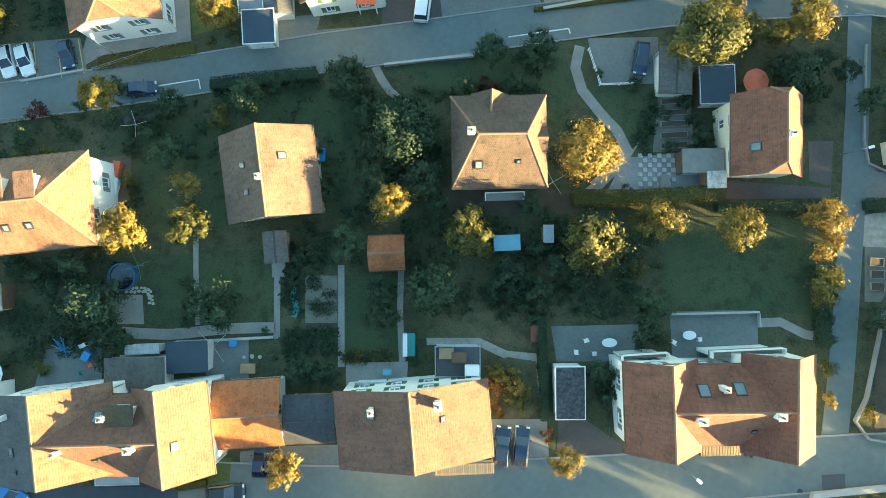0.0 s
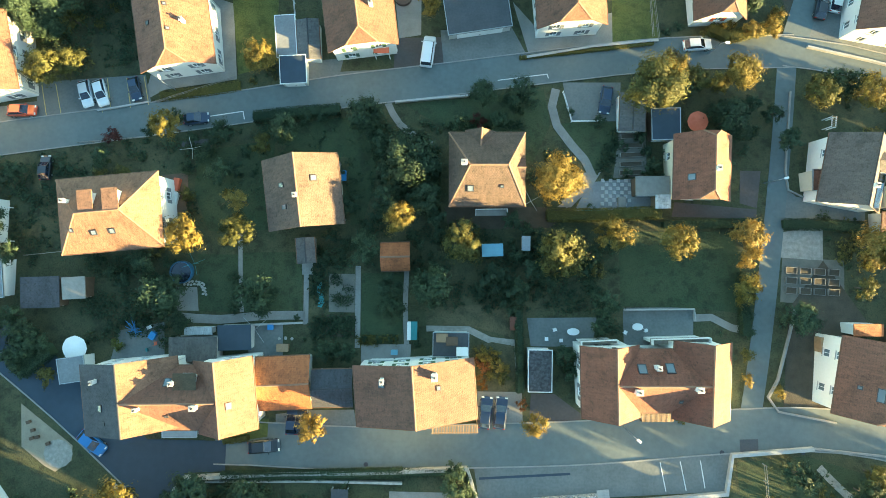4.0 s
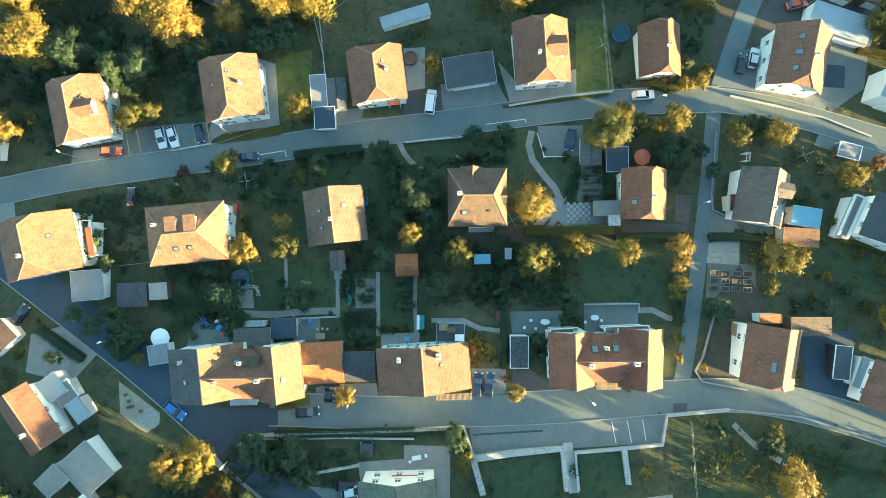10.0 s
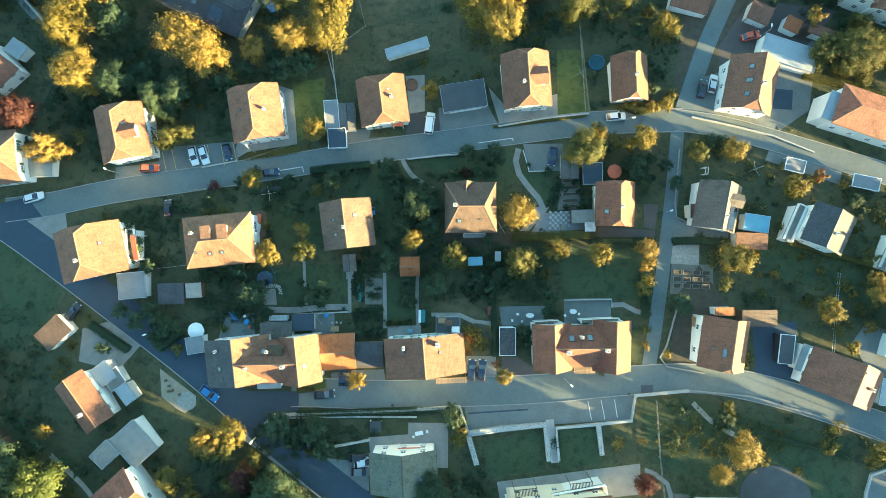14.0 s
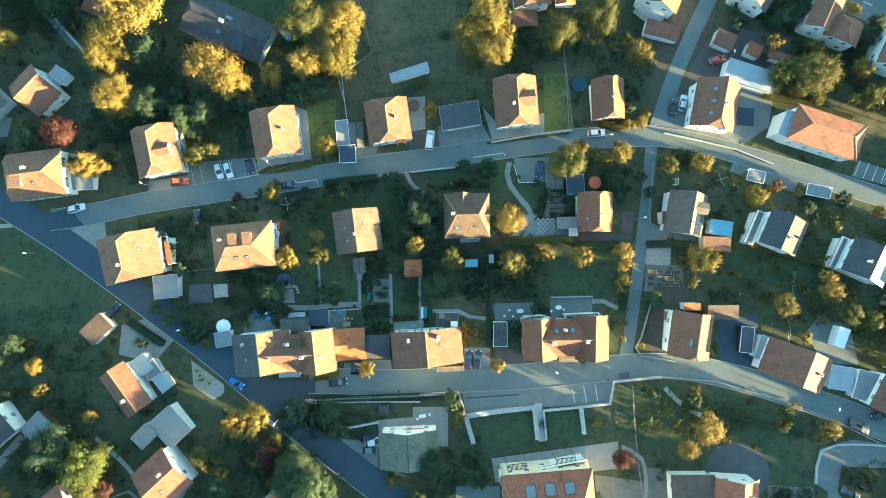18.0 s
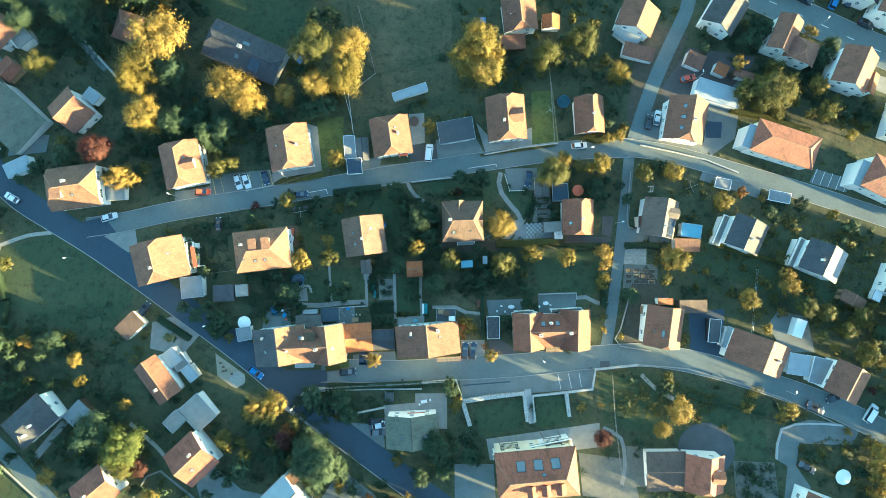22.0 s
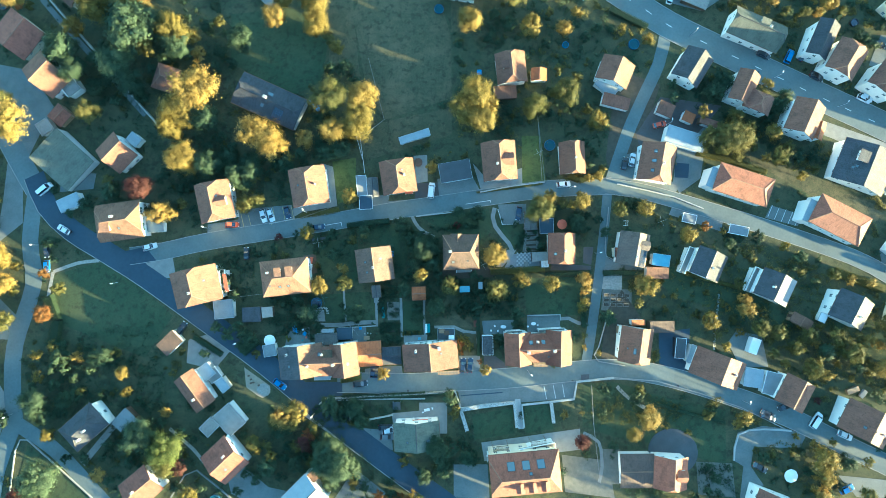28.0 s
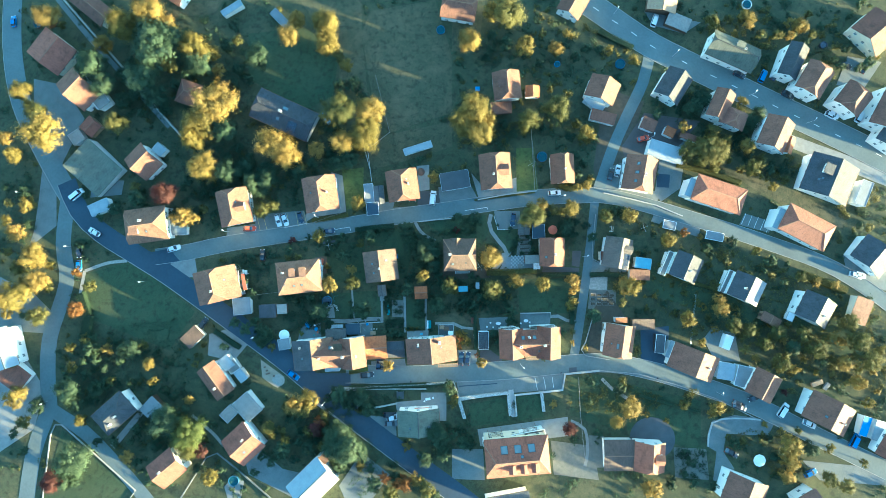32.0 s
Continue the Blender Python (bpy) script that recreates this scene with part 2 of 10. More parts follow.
M = {
    "meadow": turf("meadow", (0.030, 0.040, 0.019), (0.085, 0.092, 0.042), (0.120, 0.104, 0.052), 1.7, 0.55),
    "lawn": turf("lawn", (0.030, 0.050, 0.022), (0.060, 0.082, 0.035), (0.088, 0.092, 0.042), 2.0, 0.4),
    # lighter grass; beside two houses it stands for light thrown back by their walls
    "fresh_lawn": turf("fresh_lawn", (0.066, 0.088, 0.022), (0.120, 0.140, 0.038), (0.145, 0.140, 0.045), 2.0, 0.4),
    "dry_lawn": turf("dry_lawn", (0.046, 0.052, 0.026), (0.110, 0.104, 0.052), (0.150, 0.122, 0.066), 2.2, 0.7),
    "soil": material("soil", (0.045, 0.037, 0.026), (0.10, 0.085, 0.06), 1.2, 0.95, 0.08),
    "bed": material("bed", (0.10, 0.10, 0.085), (0.19, 0.18, 0.15), 1.0, 0.95, 0.06),
    "asphalt": material("asphalt", (0.094, 0.116, 0.118), (0.15, 0.18, 0.18), 6.0, 0.85, 0.012),
    "new_asphalt": material("new_asphalt", (0.026, 0.042, 0.064), (0.045, 0.066, 0.094), 8.0, 0.8, 0.01),
    "brown_asphalt": material("brown_asphalt", (0.060, 0.052, 0.050), (0.105, 0.092, 0.086), 3.0, 0.9, 0.012),
    "yard": material("yard", (0.105, 0.116, 0.112), (0.195, 0.208, 0.20), 3.0, 0.9, 0.015),
    "paving": material("paving", (0.17, 0.165, 0.15), (0.29, 0.28, 0.26), 1.6, 0.85, 0.02),
    "gravel": material("gravel", (0.20, 0.19, 0.165), (0.38, 0.36, 0.32), 0.5, 0.95, 0.05, stain=0.18),
    "sand": material("sand", (0.22, 0.18, 0.13), (0.34, 0.29, 0.21), 1.0, 0.95, 0.03),
    "stone": material("stone", (0.26, 0.25, 0.22), (0.52, 0.5, 0.45), 0.6, 0.9, 0.06, stain=0.15),
    "gabion": material("gabion", (0.09, 0.09, 0.085), (0.66, 0.64, 0.60), 0.16, 0.9, 0.06, stain=0.1),
    "concrete": material("concrete", (0.30, 0.295, 0.28), (0.46, 0.45, 0.43), 2.0, 0.85, 0.02),
    "kerbstone": material("kerbstone", (0.20, 0.198, 0.188), (0.34, 0.335, 0.32), 1.2, 0.85, 0.02),
    "white_line": material("white_line", (0.55, 0.55, 0.52), (0.75, 0.75, 0.72), 0.6, 0.7),
    "yellow_line": material("yellow_line", (0.5, 0.38, 0.12), (0.65, 0.5, 0.2), 0.6, 0.7),
    "plaster": material("plaster", (0.70, 0.68, 0.63), (0.82, 0.80, 0.76), 3.0, 0.85, 0.01),
    "cream": material("cream", (0.62, 0.54, 0.40), (0.74, 0.66, 0.52), 3.0, 0.85, 0.01),
    "grey_plaster": material("grey_plaster", (0.40, 0.39, 0.37), (0.52, 0.51, 0.48), 3.0, 0.85, 0.01),
    "white_paint": material("white_paint", (0.74, 0.74, 0.73), (0.84, 0.84, 0.83), 1.0, 0.5),
    "dark_wood": material("dark_wood", (0.07, 0.045, 0.028), (0.14, 0.09, 0.055), 0.7, 0.7, 0.01),
    "wood": material("wood", (0.20, 0.13, 0.075), (0.36, 0.25, 0.15), 0.7, 0.7, 0.01, spread=0.2),
    "grey_wood": material("grey_wood", (0.17, 0.155, 0.135), (0.30, 0.28, 0.25), 0.7, 0.8, 0.01, spread=0.15),
    "metal": material("metal", (0.42, 0.43, 0.44), (0.56, 0.57, 0.58), 1.0, 0.35, 0, 0.85),
    "dark_metal": material("dark_metal", (0.04, 0.04, 0.045), (0.08, 0.08, 0.085), 1.0, 0.45, 0, 0.5),
    "copper": material("copper", (0.13, 0.075, 0.05), (0.20, 0.12, 0.08), 1.0, 0.5, 0, 0.5),
    "flat_roof": material("flat_roof", (0.15, 0.155, 0.16), (0.27, 0.275, 0.28), 2.5, 0.85, 0.015),
    "black_gravel": material("black_gravel", (0.02, 0.02, 0.022), (0.10, 0.10, 0.105), 0.35, 0.9, 0.05, stain=0.14),
    "pale_roof": material("pale_roof", (0.22, 0.25, 0.27), (0.34, 0.37, 0.39), 2.0, 0.6, 0.01),
    "red_tile": courses("red_tile", (0.155, 0.058, 0.036), (0.25, 0.098, 0.058)),
    "brown_tile": courses("brown_tile", (0.15, 0.07, 0.045), (0.245, 0.114, 0.072)),
    "tan_tile": courses("tan_tile", (0.175, 0.09, 0.054), (0.27, 0.146, 0.09)),
    "coral_tile": courses("coral_tile", (0.22, 0.08, 0.048), (0.33, 0.122, 0.074)),
    "orange_tile": courses("orange_tile", (0.3, 0.096, 0.034), (0.42, 0.15, 0.054)),
    "grey_tile": courses("grey_tile", (0.105, 0.086, 0.076), (0.175, 0.142, 0.124)),
    "umber_tile": courses("umber_tile", (0.085, 0.058, 0.046), (0.165, 0.104, 0.075)),
    "dark_tile": courses("dark_tile", (0.040, 0.043, 0.052), (0.085, 0.088, 0.10)),
    "moss_tile": courses("moss_tile", (0.060, 0.046, 0.026), (0.115, 0.088, 0.048), stain=0.5),
    "green_tile": courses("green_tile", (0.085, 0.095, 0.075), (0.15, 0.16, 0.125)),
    "ribbed": courses("ribbed", (0.075, 0.072, 0.072), (0.15, 0.145, 0.14), 0.22, 6.0, 0.5, 0.05),
    "pale_ribbed": courses("pale_ribbed", (0.42, 0.45, 0.47), (0.60, 0.63, 0.65), 0.25, 6.0, 0.45, 0.05),
    "ridge": material("ridge", (0.17, 0.095, 0.06), (0.30, 0.17, 0.11), 0.5, 0.8, 0.01),
    "glass": glazing("glass", (0.35, 0.42, 0.46)),
    "solar": material("solar", (0.012, 0.016, 0.03), (0.02, 0.028, 0.05), 0.6, 0.15, 0, 0.0, coat=1.0),
    "water": material("water", (0.012, 0.045, 0.06), (0.025, 0.08, 0.10), 1.0, 0.06, 0.01),
    "pool_liner": material("pool_liner", (0.02, 0.075, 0.15), (0.04, 0.12, 0.22), 0.8, 0.4),
    "blue_sheet": material("blue_sheet", (0.03, 0.17, 0.42), (0.07, 0.26, 0.54), 1.0, 0.4, 0.02),
    "pale_blue": material("pale_blue", (0.13, 0.29, 0.38), (0.20, 0.39, 0.48), 1.0, 0.45, 0.02),
    "slate_flat": material("slate_flat", (0.045, 0.05, 0.055), (0.085, 0.09, 0.097), 2.5, 0.8, 0.015),
    "teal_sheet": material("teal_sheet", (0.03, 0.15, 0.16), (0.07, 0.26, 0.27), 1.0, 0.5, 0.02),
    "red_cloth": material("red_cloth", (0.50, 0.10, 0.05), (0.62, 0.17, 0.09), 0.5, 0.8),
    "white_cloth": material("white_cloth", (0.7, 0.7, 0.68), (0.8, 0.8, 0.78), 0.5, 0.8),
    "shutter_red": material("shutter_red", (0.28, 0.06, 0.035), (0.36, 0.09, 0.05), 0.5, 0.6),
    "shutter_green": material("shutter_green", (0.05, 0.10, 0.06), (0.08, 0.14, 0.09), 0.5, 0.6),
    "shutter_grey": material("shutter_grey", (0.13, 0.14, 0.15), (0.2, 0.21, 0.22), 0.5, 0.6),
    "bark": material("bark", (0.05, 0.038, 0.028), (0.12, 0.095, 0.07), 0.3, 0.95, 0.03),
    "rubber": material("rubber", (0.015, 0.015, 0.015), (0.03, 0.03, 0.03), 0.2, 0.8),
    "lamp_lens": material("lamp_lens", (0.6, 0.6, 0.58), (0.75, 0.75, 0.72), 0.2, 0.2),
    "tail_lens": material("tail_lens", (0.30, 0.015, 0.012), (0.40, 0.03, 0.02), 0.2, 0.25),
    "leaf_green": leafy("leaf_green", (0.024, 0.045, 0.026), (0.066, 0.098, 0.05)),
    "leaf_olive": leafy("leaf_olive", (0.06, 0.063, 0.017), (0.145, 0.134, 0.037)),
    "leaf_yellow": leafy("leaf_yellow", (0.125, 0.098, 0.022), (0.275, 0.202, 0.048)),
    "leaf_bright": leafy("leaf_bright", (0.055, 0.075, 0.018), (0.125, 0.14, 0.036)),
    "leaf_orange": leafy("leaf_orange", (0.12, 0.058, 0.018), (0.24, 0.11, 0.03)),
    "leaf_red": leafy("leaf_red", (0.05, 0.021, 0.018), (0.105, 0.04, 0.03)),
}
for paint, tone in {"white_car": (0.72, 0.73, 0.74), "navy_car": (0.018, 0.035, 0.075), "dark_car": (0.022, 0.024, 0.028), "grey_car": (0.16, 0.17, 0.18), "blue_car": (0.03, 0.16, 0.42), "red_car": (0.52, 0.07, 0.02)}.items():
    M[paint] = material(paint, tuple(c * 0.92 for c in tone), tone, 1.0, 0.3, 0, 0.2, coat=0.8)


# ---- small builders ----
def slope_z(x, y):
    """The hillside: it falls towards +y."""
    return 1.2 - 0.165 * min(max(y, -150), 190) + 0.015 * min(max(x, -280), 280)


def part(name, bm, mat, parent=None, label="", smooth=False):
    me = bpy.data.meshes.new(name)
    bm.to_mesh(me)
    bm.free()
    for one in (mat if isinstance(mat, (list, tuple)) else [mat]):
        me.materials.append(M[one] if isinstance(one, str) else one)
    if smooth:
        for p in me.polygons:
            p.use_smooth = True
    ob = new(name, me)
    ob.parent = parent
    if label:
        tagged(ob, label)
    return ob


def share(name, me, parent, m=None, label=""):
    ob = new(name, me)
    ob.parent = parent
    if m is not None:
        ob.matrix_basis = m
    if label:
        tagged(ob, label)
    return ob


def empty(name, m, label, category, group="", kind=""):
    ob = new(name)
    ob.empty_display_size = 0.3
    ob.matrix_basis = m
    return tagged(ob, label, category, group, kind)


def box(bm, x0, x1, y0, y1, z0, z1, bevel=0.0):
    made = bmesh.ops.create_cube(bm, size=1.0, matrix=Matrix.LocRotScale(((x0 + x1) / 2, (y0 + y1) / 2, (z0 + z1) / 2), None, (abs(x1 - x0), abs(y1 - y0), abs(z1 - z0))))
    if bevel:
        edges = list({e for v in made["verts"] for e in v.link_edges})
        bmesh.ops.bevel(bm, geom=edges, offset=bevel, segments=1, affect="EDGES")
    return bm


def cyl(bm, r0, r1, a, b, n=10):
    a, b = Vector(a), Vector(b)
    d = b - a
    m = Matrix.Translation((a + b) / 2) @ d.to_track_quat("Z", "Y").to_matrix().to_4x4()
    bmesh.ops.create_cone(bm, cap_ends=True, segments=n, radius1=r0, radius2=r1, depth=d.length, matrix=m)
    return bm


def prism(bm, points, z0, z1):
    """An upright prism over a flat outline; z0 and z1 may be functions of x and y."""
    lo = z0 if callable(z0) else (lambda x, y: z0)
    hi = z1 if callable(z1) else (lambda x, y: z1)
    bot = [bm.verts.new((x, y, lo(x, y))) for x, y in points]
    top = [bm.verts.new((x, y, hi(x, y))) for x, y in points]
    n = len(points)
    bm.faces.new(top)
    bm.faces.new(bot[::-1])
    for i in range(n):
        bm.faces.new((bot[i], bot[(i + 1) % n], top[(i + 1) % n], top[i]))
    return bm


def tidy(points):
    """Counter-clockwise."""
    a = sum(points[i - 1][0] * p[1] - p[0] * points[i - 1][1] for i, p in enumerate(points))
    return list(points) if a > 0 else list(points)[::-1]


LAYER = [0]
TAKEN = []   # what the ground already carries: outlines, and bands along lines


def patch(name, points, mat, label, level=0.0, category=""):
    """A surface laid on the hillside: a lawn, a yard, a path, a bed."""
    LAYER[0] += 1
    up = 0.006 + level + 0.0011 * (LAYER[0] % 40)
    bm = prism(bmesh.new(), tidy(points), lambda x, y: slope_z(x, y) - 0.15, lambda x, y: slope_z(x, y) + up)
    ob = part(name, bm, mat)
    if name not in ("meadow",):
        TAKEN.append(("area", tidy(points)))
    return tagged(ob, label, category or name.replace("_", " "), kind="structure")


def smooth_line(points, step=4.0):
    """A soft curve through the points."""
    out = []
    p = [Vector(q) for q in points]
    for i in range(len(p) - 1):
        a, b, c, d = p[max(i - 1, 0)], p[i], p[i + 1], p[min(i + 2, len(p) - 1)]
        n = max(1, int((c - b).length / step))
        for k in range(n):
            t = k / n
            out.append(0.5 * ((2 * b) + (c - a) * t + (2 * a - 5 * b + 4 * c - d) * t * t + (3 * b - a - 3 * c + d) * t ** 3))
    return out + [p[-1]]


def offset_line(line, d):
    out = []
    for i, q in enumerate(line):
        t = (line[min(i + 1, len(line) - 1)] - line[max(i - 1, 0)]).normalized()
        out.append((q.x - t.y * d, q.y + t.x * d))
    return out


def strip(name, points, left, right, mat, up0, up1, label, category, step=4.0, kind="structure"):
    """A band along a line on the hillside, between two offsets from it, from up0 to up1 above the ground."""
    line = smooth_line(points, step) if step else [Vector(q) for q in points]
    a, b = offset_line(line, left), offset_line(line, right)
    TAKEN.append(("area", tidy(a + b[::-1])))
    bm = bmesh.new()
    rows = []
    for (ax, ay), (bx, by) in zip(a, b):
        za, zb = slope_z(ax, ay), slope_z(bx, by)
        rows.append([bm.verts.new(v) for v in ((ax, ay, za + up0), (ax, ay, za + up1), (bx, by, zb + up1), (bx, by, zb + up0))])
    for r, s in zip(rows, rows[1:]):
        for k in range(3):
            bm.faces.new((r[k], s[k], s[k + 1], r[k + 1]))
    bm.faces.new(rows[0])
    bm.faces.new(rows[-1][::-1])
    bmesh.ops.recalc_face_normals(bm, faces=bm.faces)
    return tagged(part(name, bm, mat), label, category, kind=kind)


def road(name, points, width, mat, label, up=0.05, kerbs=(1, 1)):
    strip(name, points, width / 2, -width / 2, mat, -0.2, up, label, "road")
    for side, on in zip((1, -1), kerbs):
        if on:
            strip("kerb", points, side * (width / 2 + 0.16), side * (width / 2), "kerbstone", -0.2, up + 0.1, "pale concrete kerb along the road", "kerb")


def marking(points, width=0.12, mat="white_line", label="white painted line on the asphalt"):
    strip("road_marking", points, width / 2, -width / 2, mat, 0.0, 0.075, label, "marking", step=6.0)


def low_wall(points, width, height, mat="stone", label="pale stone garden wall", step=0):
    strip("garden_wall", points, width / 2, -width / 2, mat, -0.6, height, label, "wall", step=step)


# ---- buildings ----
SHAPES = {}


def shape(key, build, mats):
    """A mesh built once and shared."""
    if key not in SHAPES:
        me = bpy.data.meshes.new(key.split("/")[0])
        bm = bmesh.new()
        build(bm)
        bm.to_mesh(me)
        bm.free()
        for one in mats:
            me.materials.append(M[one])
        SHAPES[key] = me
    return SHAPES[key]


def window(parent, m, w, h, shutters="", near=True):
    """A framed window set in an opening; m: its middle on the wall's outer face, x along the wall, y outwards, z up."""
    def frame_of(bm):
        for x0, x1, z0, z1 in ((-w / 2, w / 2, h / 2 - 0.07, h / 2), (-w / 2, w / 2, -h / 2, -h / 2 + 0.07), (-w / 2, -w / 2 + 0.07, -h / 2 + 0.07, h / 2 - 0.07), (w / 2 - 0.07, w / 2, -h / 2 + 0.07, h / 2 - 0.07), (-0.03, 0.03, -h / 2 + 0.07, h / 2 - 0.07)):
            box(bm, x0, x1, -0.16, -0.08, z0, z1)
    k = f"{w:.2f}{h:.2f}"
    win = share("window", shape("window_frame/" + k, frame_of, ["white_paint"]), parent, m)
    pane = share("pane", shape("pane/" + k, lambda bm: box(bm, -w / 2 + 0.05, w / 2 - 0.05, -0.13, -0.11, -h / 2 + 0.05, h / 2 - 0.05), ["glass"]), win)
    pane.visible_shadow = False
    if near:
        share("sill", shape("sill/" + k, lambda bm: box(bm, -w / 2 - 0.08, w / 2 + 0.08, -0.1, 0.09, -h / 2 - 0.06, -h / 2 - 0.005), ["concrete"]), win)
    if shutters and near:
        for s in (-1, 1):
            def leaf_of(bm):
                box(bm, -w / 4, w / 4, 0.01, 0.05, -h / 2, h / 2)
                for i in range(5):
                    box(bm, -w / 4 + 0.05, w / 4 - 0.05, 0.05, 0.065, -h / 2 + 0.1 + i * (h - 0.2) / 5, -h / 2 + 0.06 + (i + 1) * (h - 0.2) / 5)
            share("shutter", shape("shutter/" + k + shutters, leaf_of, [shutters]), win, pose(s * (w * 0.75 + 0.03), 0, 0))


def wall_with_openings(bm, m, length, z0, z1, holes, gable=(), thick=0.28):
    """An upright wall along x from -length/2, its outer face at y = 0, cut by holes (x, z, w, h), with a gable outline (x, z) on top."""
    xs = sorted({-length / 2, length / 2, *[x + s * w / 2 for x, z, w, h in holes for s in (-1, 1)]})
    zs = sorted({z0, z1, *[z + s * h / 2 for x, z, w, h in holes for s in (-1, 1)]})
    vert = {}

    def v(i, j, back):
        if (i, j, back) not in vert:
            vert[i, j, back] = bm.verts.new(m @ Vector((xs[i], -thick if back else 0, zs[j])))
        return vert[i, j, back]

    def solid(i, j):
        if not (0 <= i < len(xs) - 1 and 0 <= j < len(zs) - 1):
            return False
        mx, mz = (xs[i] + xs[i + 1]) / 2, (zs[j] + zs[j + 1]) / 2
        return not any(abs(mx - x) < w / 2 and abs(mz - z) < h / 2 for x, z, w, h in holes)

    for i in range(len(xs) - 1):
        for j in range(len(zs) - 1):
            if solid(i, j):
                bm.faces.new((v(i, j, 0), v(i + 1, j, 0), v(i + 1, j + 1, 0), v(i, j + 1, 0)))
                bm.faces.new((v(i, j, 1), v(i, j + 1, 1), v(i + 1, j + 1, 1), v(i + 1, j, 1)))
                for di, dj, a, b in ((-1, 0, (i, j), (i, j + 1)), (1, 0, (i + 1, j), (i + 1, j + 1)), (0, -1, (i, j), (i + 1, j)), (0, 1, (i, j + 1), (i + 1, j + 1))):
                    if not solid(i + di, j + dj) and not (gable and dj == 1 and j == len(zs) - 2):
                        bm.faces.new((v(*a, 0), v(*b, 0), v(*b, 1), v(*a, 1)))
    if gable:
        top = len(zs) - 1
        sides = []
        for back in (0, 1):
            ring = [v(i, top, back) for i in range(len(xs))] + [bm.verts.new(m @ Vector((gx, -thick if back else 0, gz))) for gx, gz in gable]
            bm.faces.new(ring)
            sides.append(ring)
        n = len(xs) - 1
        for k in range(n, len(sides[0])):
            a, b = sides[0][k], sides[0][(k + 1) % len(sides[0])]
            bm.faces.new((a, b, sides[1][(k + 1) % len(sides[0])], sides[1][k]))
    bmesh.ops.recalc_face_normals(bm, faces=bm.faces)
    return bm


def roof_faces(L, W, R, ends, steep=0.8):
    """The faces of a ridged roof over L x W, R high; ends: how much of each gable is hipped (0 gable, 1 full hip)."""
    a, b = ends
    k = W / 2
    pa, pb = min(a * k * steep, L * 0.49), min(b * k * steep, L * 0.49)
    r0, r1 = Vector((-L / 2 + pa, 0, R)), Vector((L / 2 - pb, 0, R))
    out = []
    for s in (1, -1):
        f = [Vector((-L / 2, s * k, 0)), Vector((L / 2, s * k, 0)), Vector((L / 2, s * k * b, R * (1 - b))), r1, r0, Vector((-L / 2, s * k * a, R * (1 - a)))]
        clean = [p for i, p in enumerate(f) if (p - f[i - 1]).length > 1e-4]
        out.append(clean if s < 0 else clean[::-1])
    if b > 0:
        out.append([Vector((L / 2, -k * b, R * (1 - b))), Vector((L / 2, k * b, R * (1 - b))), r1])
    if a > 0:
        out.append([Vector((-L / 2, k * a, R * (1 - a))), Vector((-L / 2, -k * a, R * (1 - a))), r0])
    return out, r0, r1


def roof_slab(bm, faces, z, thick=0.16, slots=None):
    """A roof skin with thickness and UVs in metres along each slope."""
    uv = bm.loops.layers.uv.verify()
    for i, f in enumerate(faces):
        nrm = (f[1] - f[0]).cross(f[2] - f[0]).normalized()
        if nrm.z < 0:
            f, nrm = f[::-1], -nrm
        along = Vector((0, 0, 1)).cross(nrm)
        along = along.normalized() if along.length > 1e-4 else Vector((1, 0, 0))
        up = nrm.cross(along)
        top = [bm.verts.new(p + Vector((0, 0, z))) for p in f]
        low = [bm.verts.new(p + Vector((0, 0, z - thick))) for p in f]
        made = [bm.faces.new(top), bm.faces.new(low[::-1])]
        made += [bm.faces.new((low[j - 1], low[j], top[j], top[j - 1])) for j in range(len(f))]
        for face in made:
            if slots:
                face.material_index = slots[i]
            for lp in face.loops:
                lp[uv].uv = (lp.vert.co.dot(along), lp.vert.co.dot(up))
    return bm


def roof_at(L, W, R, eave, x, y):
    return eave + R * (1 - abs(y) / (W / 2))


def chimney(parent, x, y, base, top, size=0.6, mat="plaster"):
    ch = part("chimney", box(bmesh.new(), x - size / 2, x + size / 2, y - size / 2 * 0.8, y + size / 2 * 0.8, base, top, 0.02), mat, parent)
    part("cap", box(bmesh.new(), x - size * 0.62, x + size * 0.62, y - size * 0.52, y + size * 0.52, top + 0.004, top + 0.09, 0.02), "concrete", ch)
    part("flue", cyl(bmesh.new(), 0.11, 0.1, (x, y, top + 0.09), (x, y, top + 0.42), 8), "dark_metal", ch)


def on_slope(L, W, R, eave, x, y):
    """A frame on the roof's skin: z out of it, y up the slope."""
    s = 1 if y > 0 else -1
    up = Vector((0, -s * W / 2, R)).normalized()
    side = Vector((-s, 0, 0))
    out = side.cross(up)
    m = Matrix((side, up, out)).transposed().to_4x4()
    m.translation = (x, y, roof_at(L, W, R, eave, x, y))
    return m


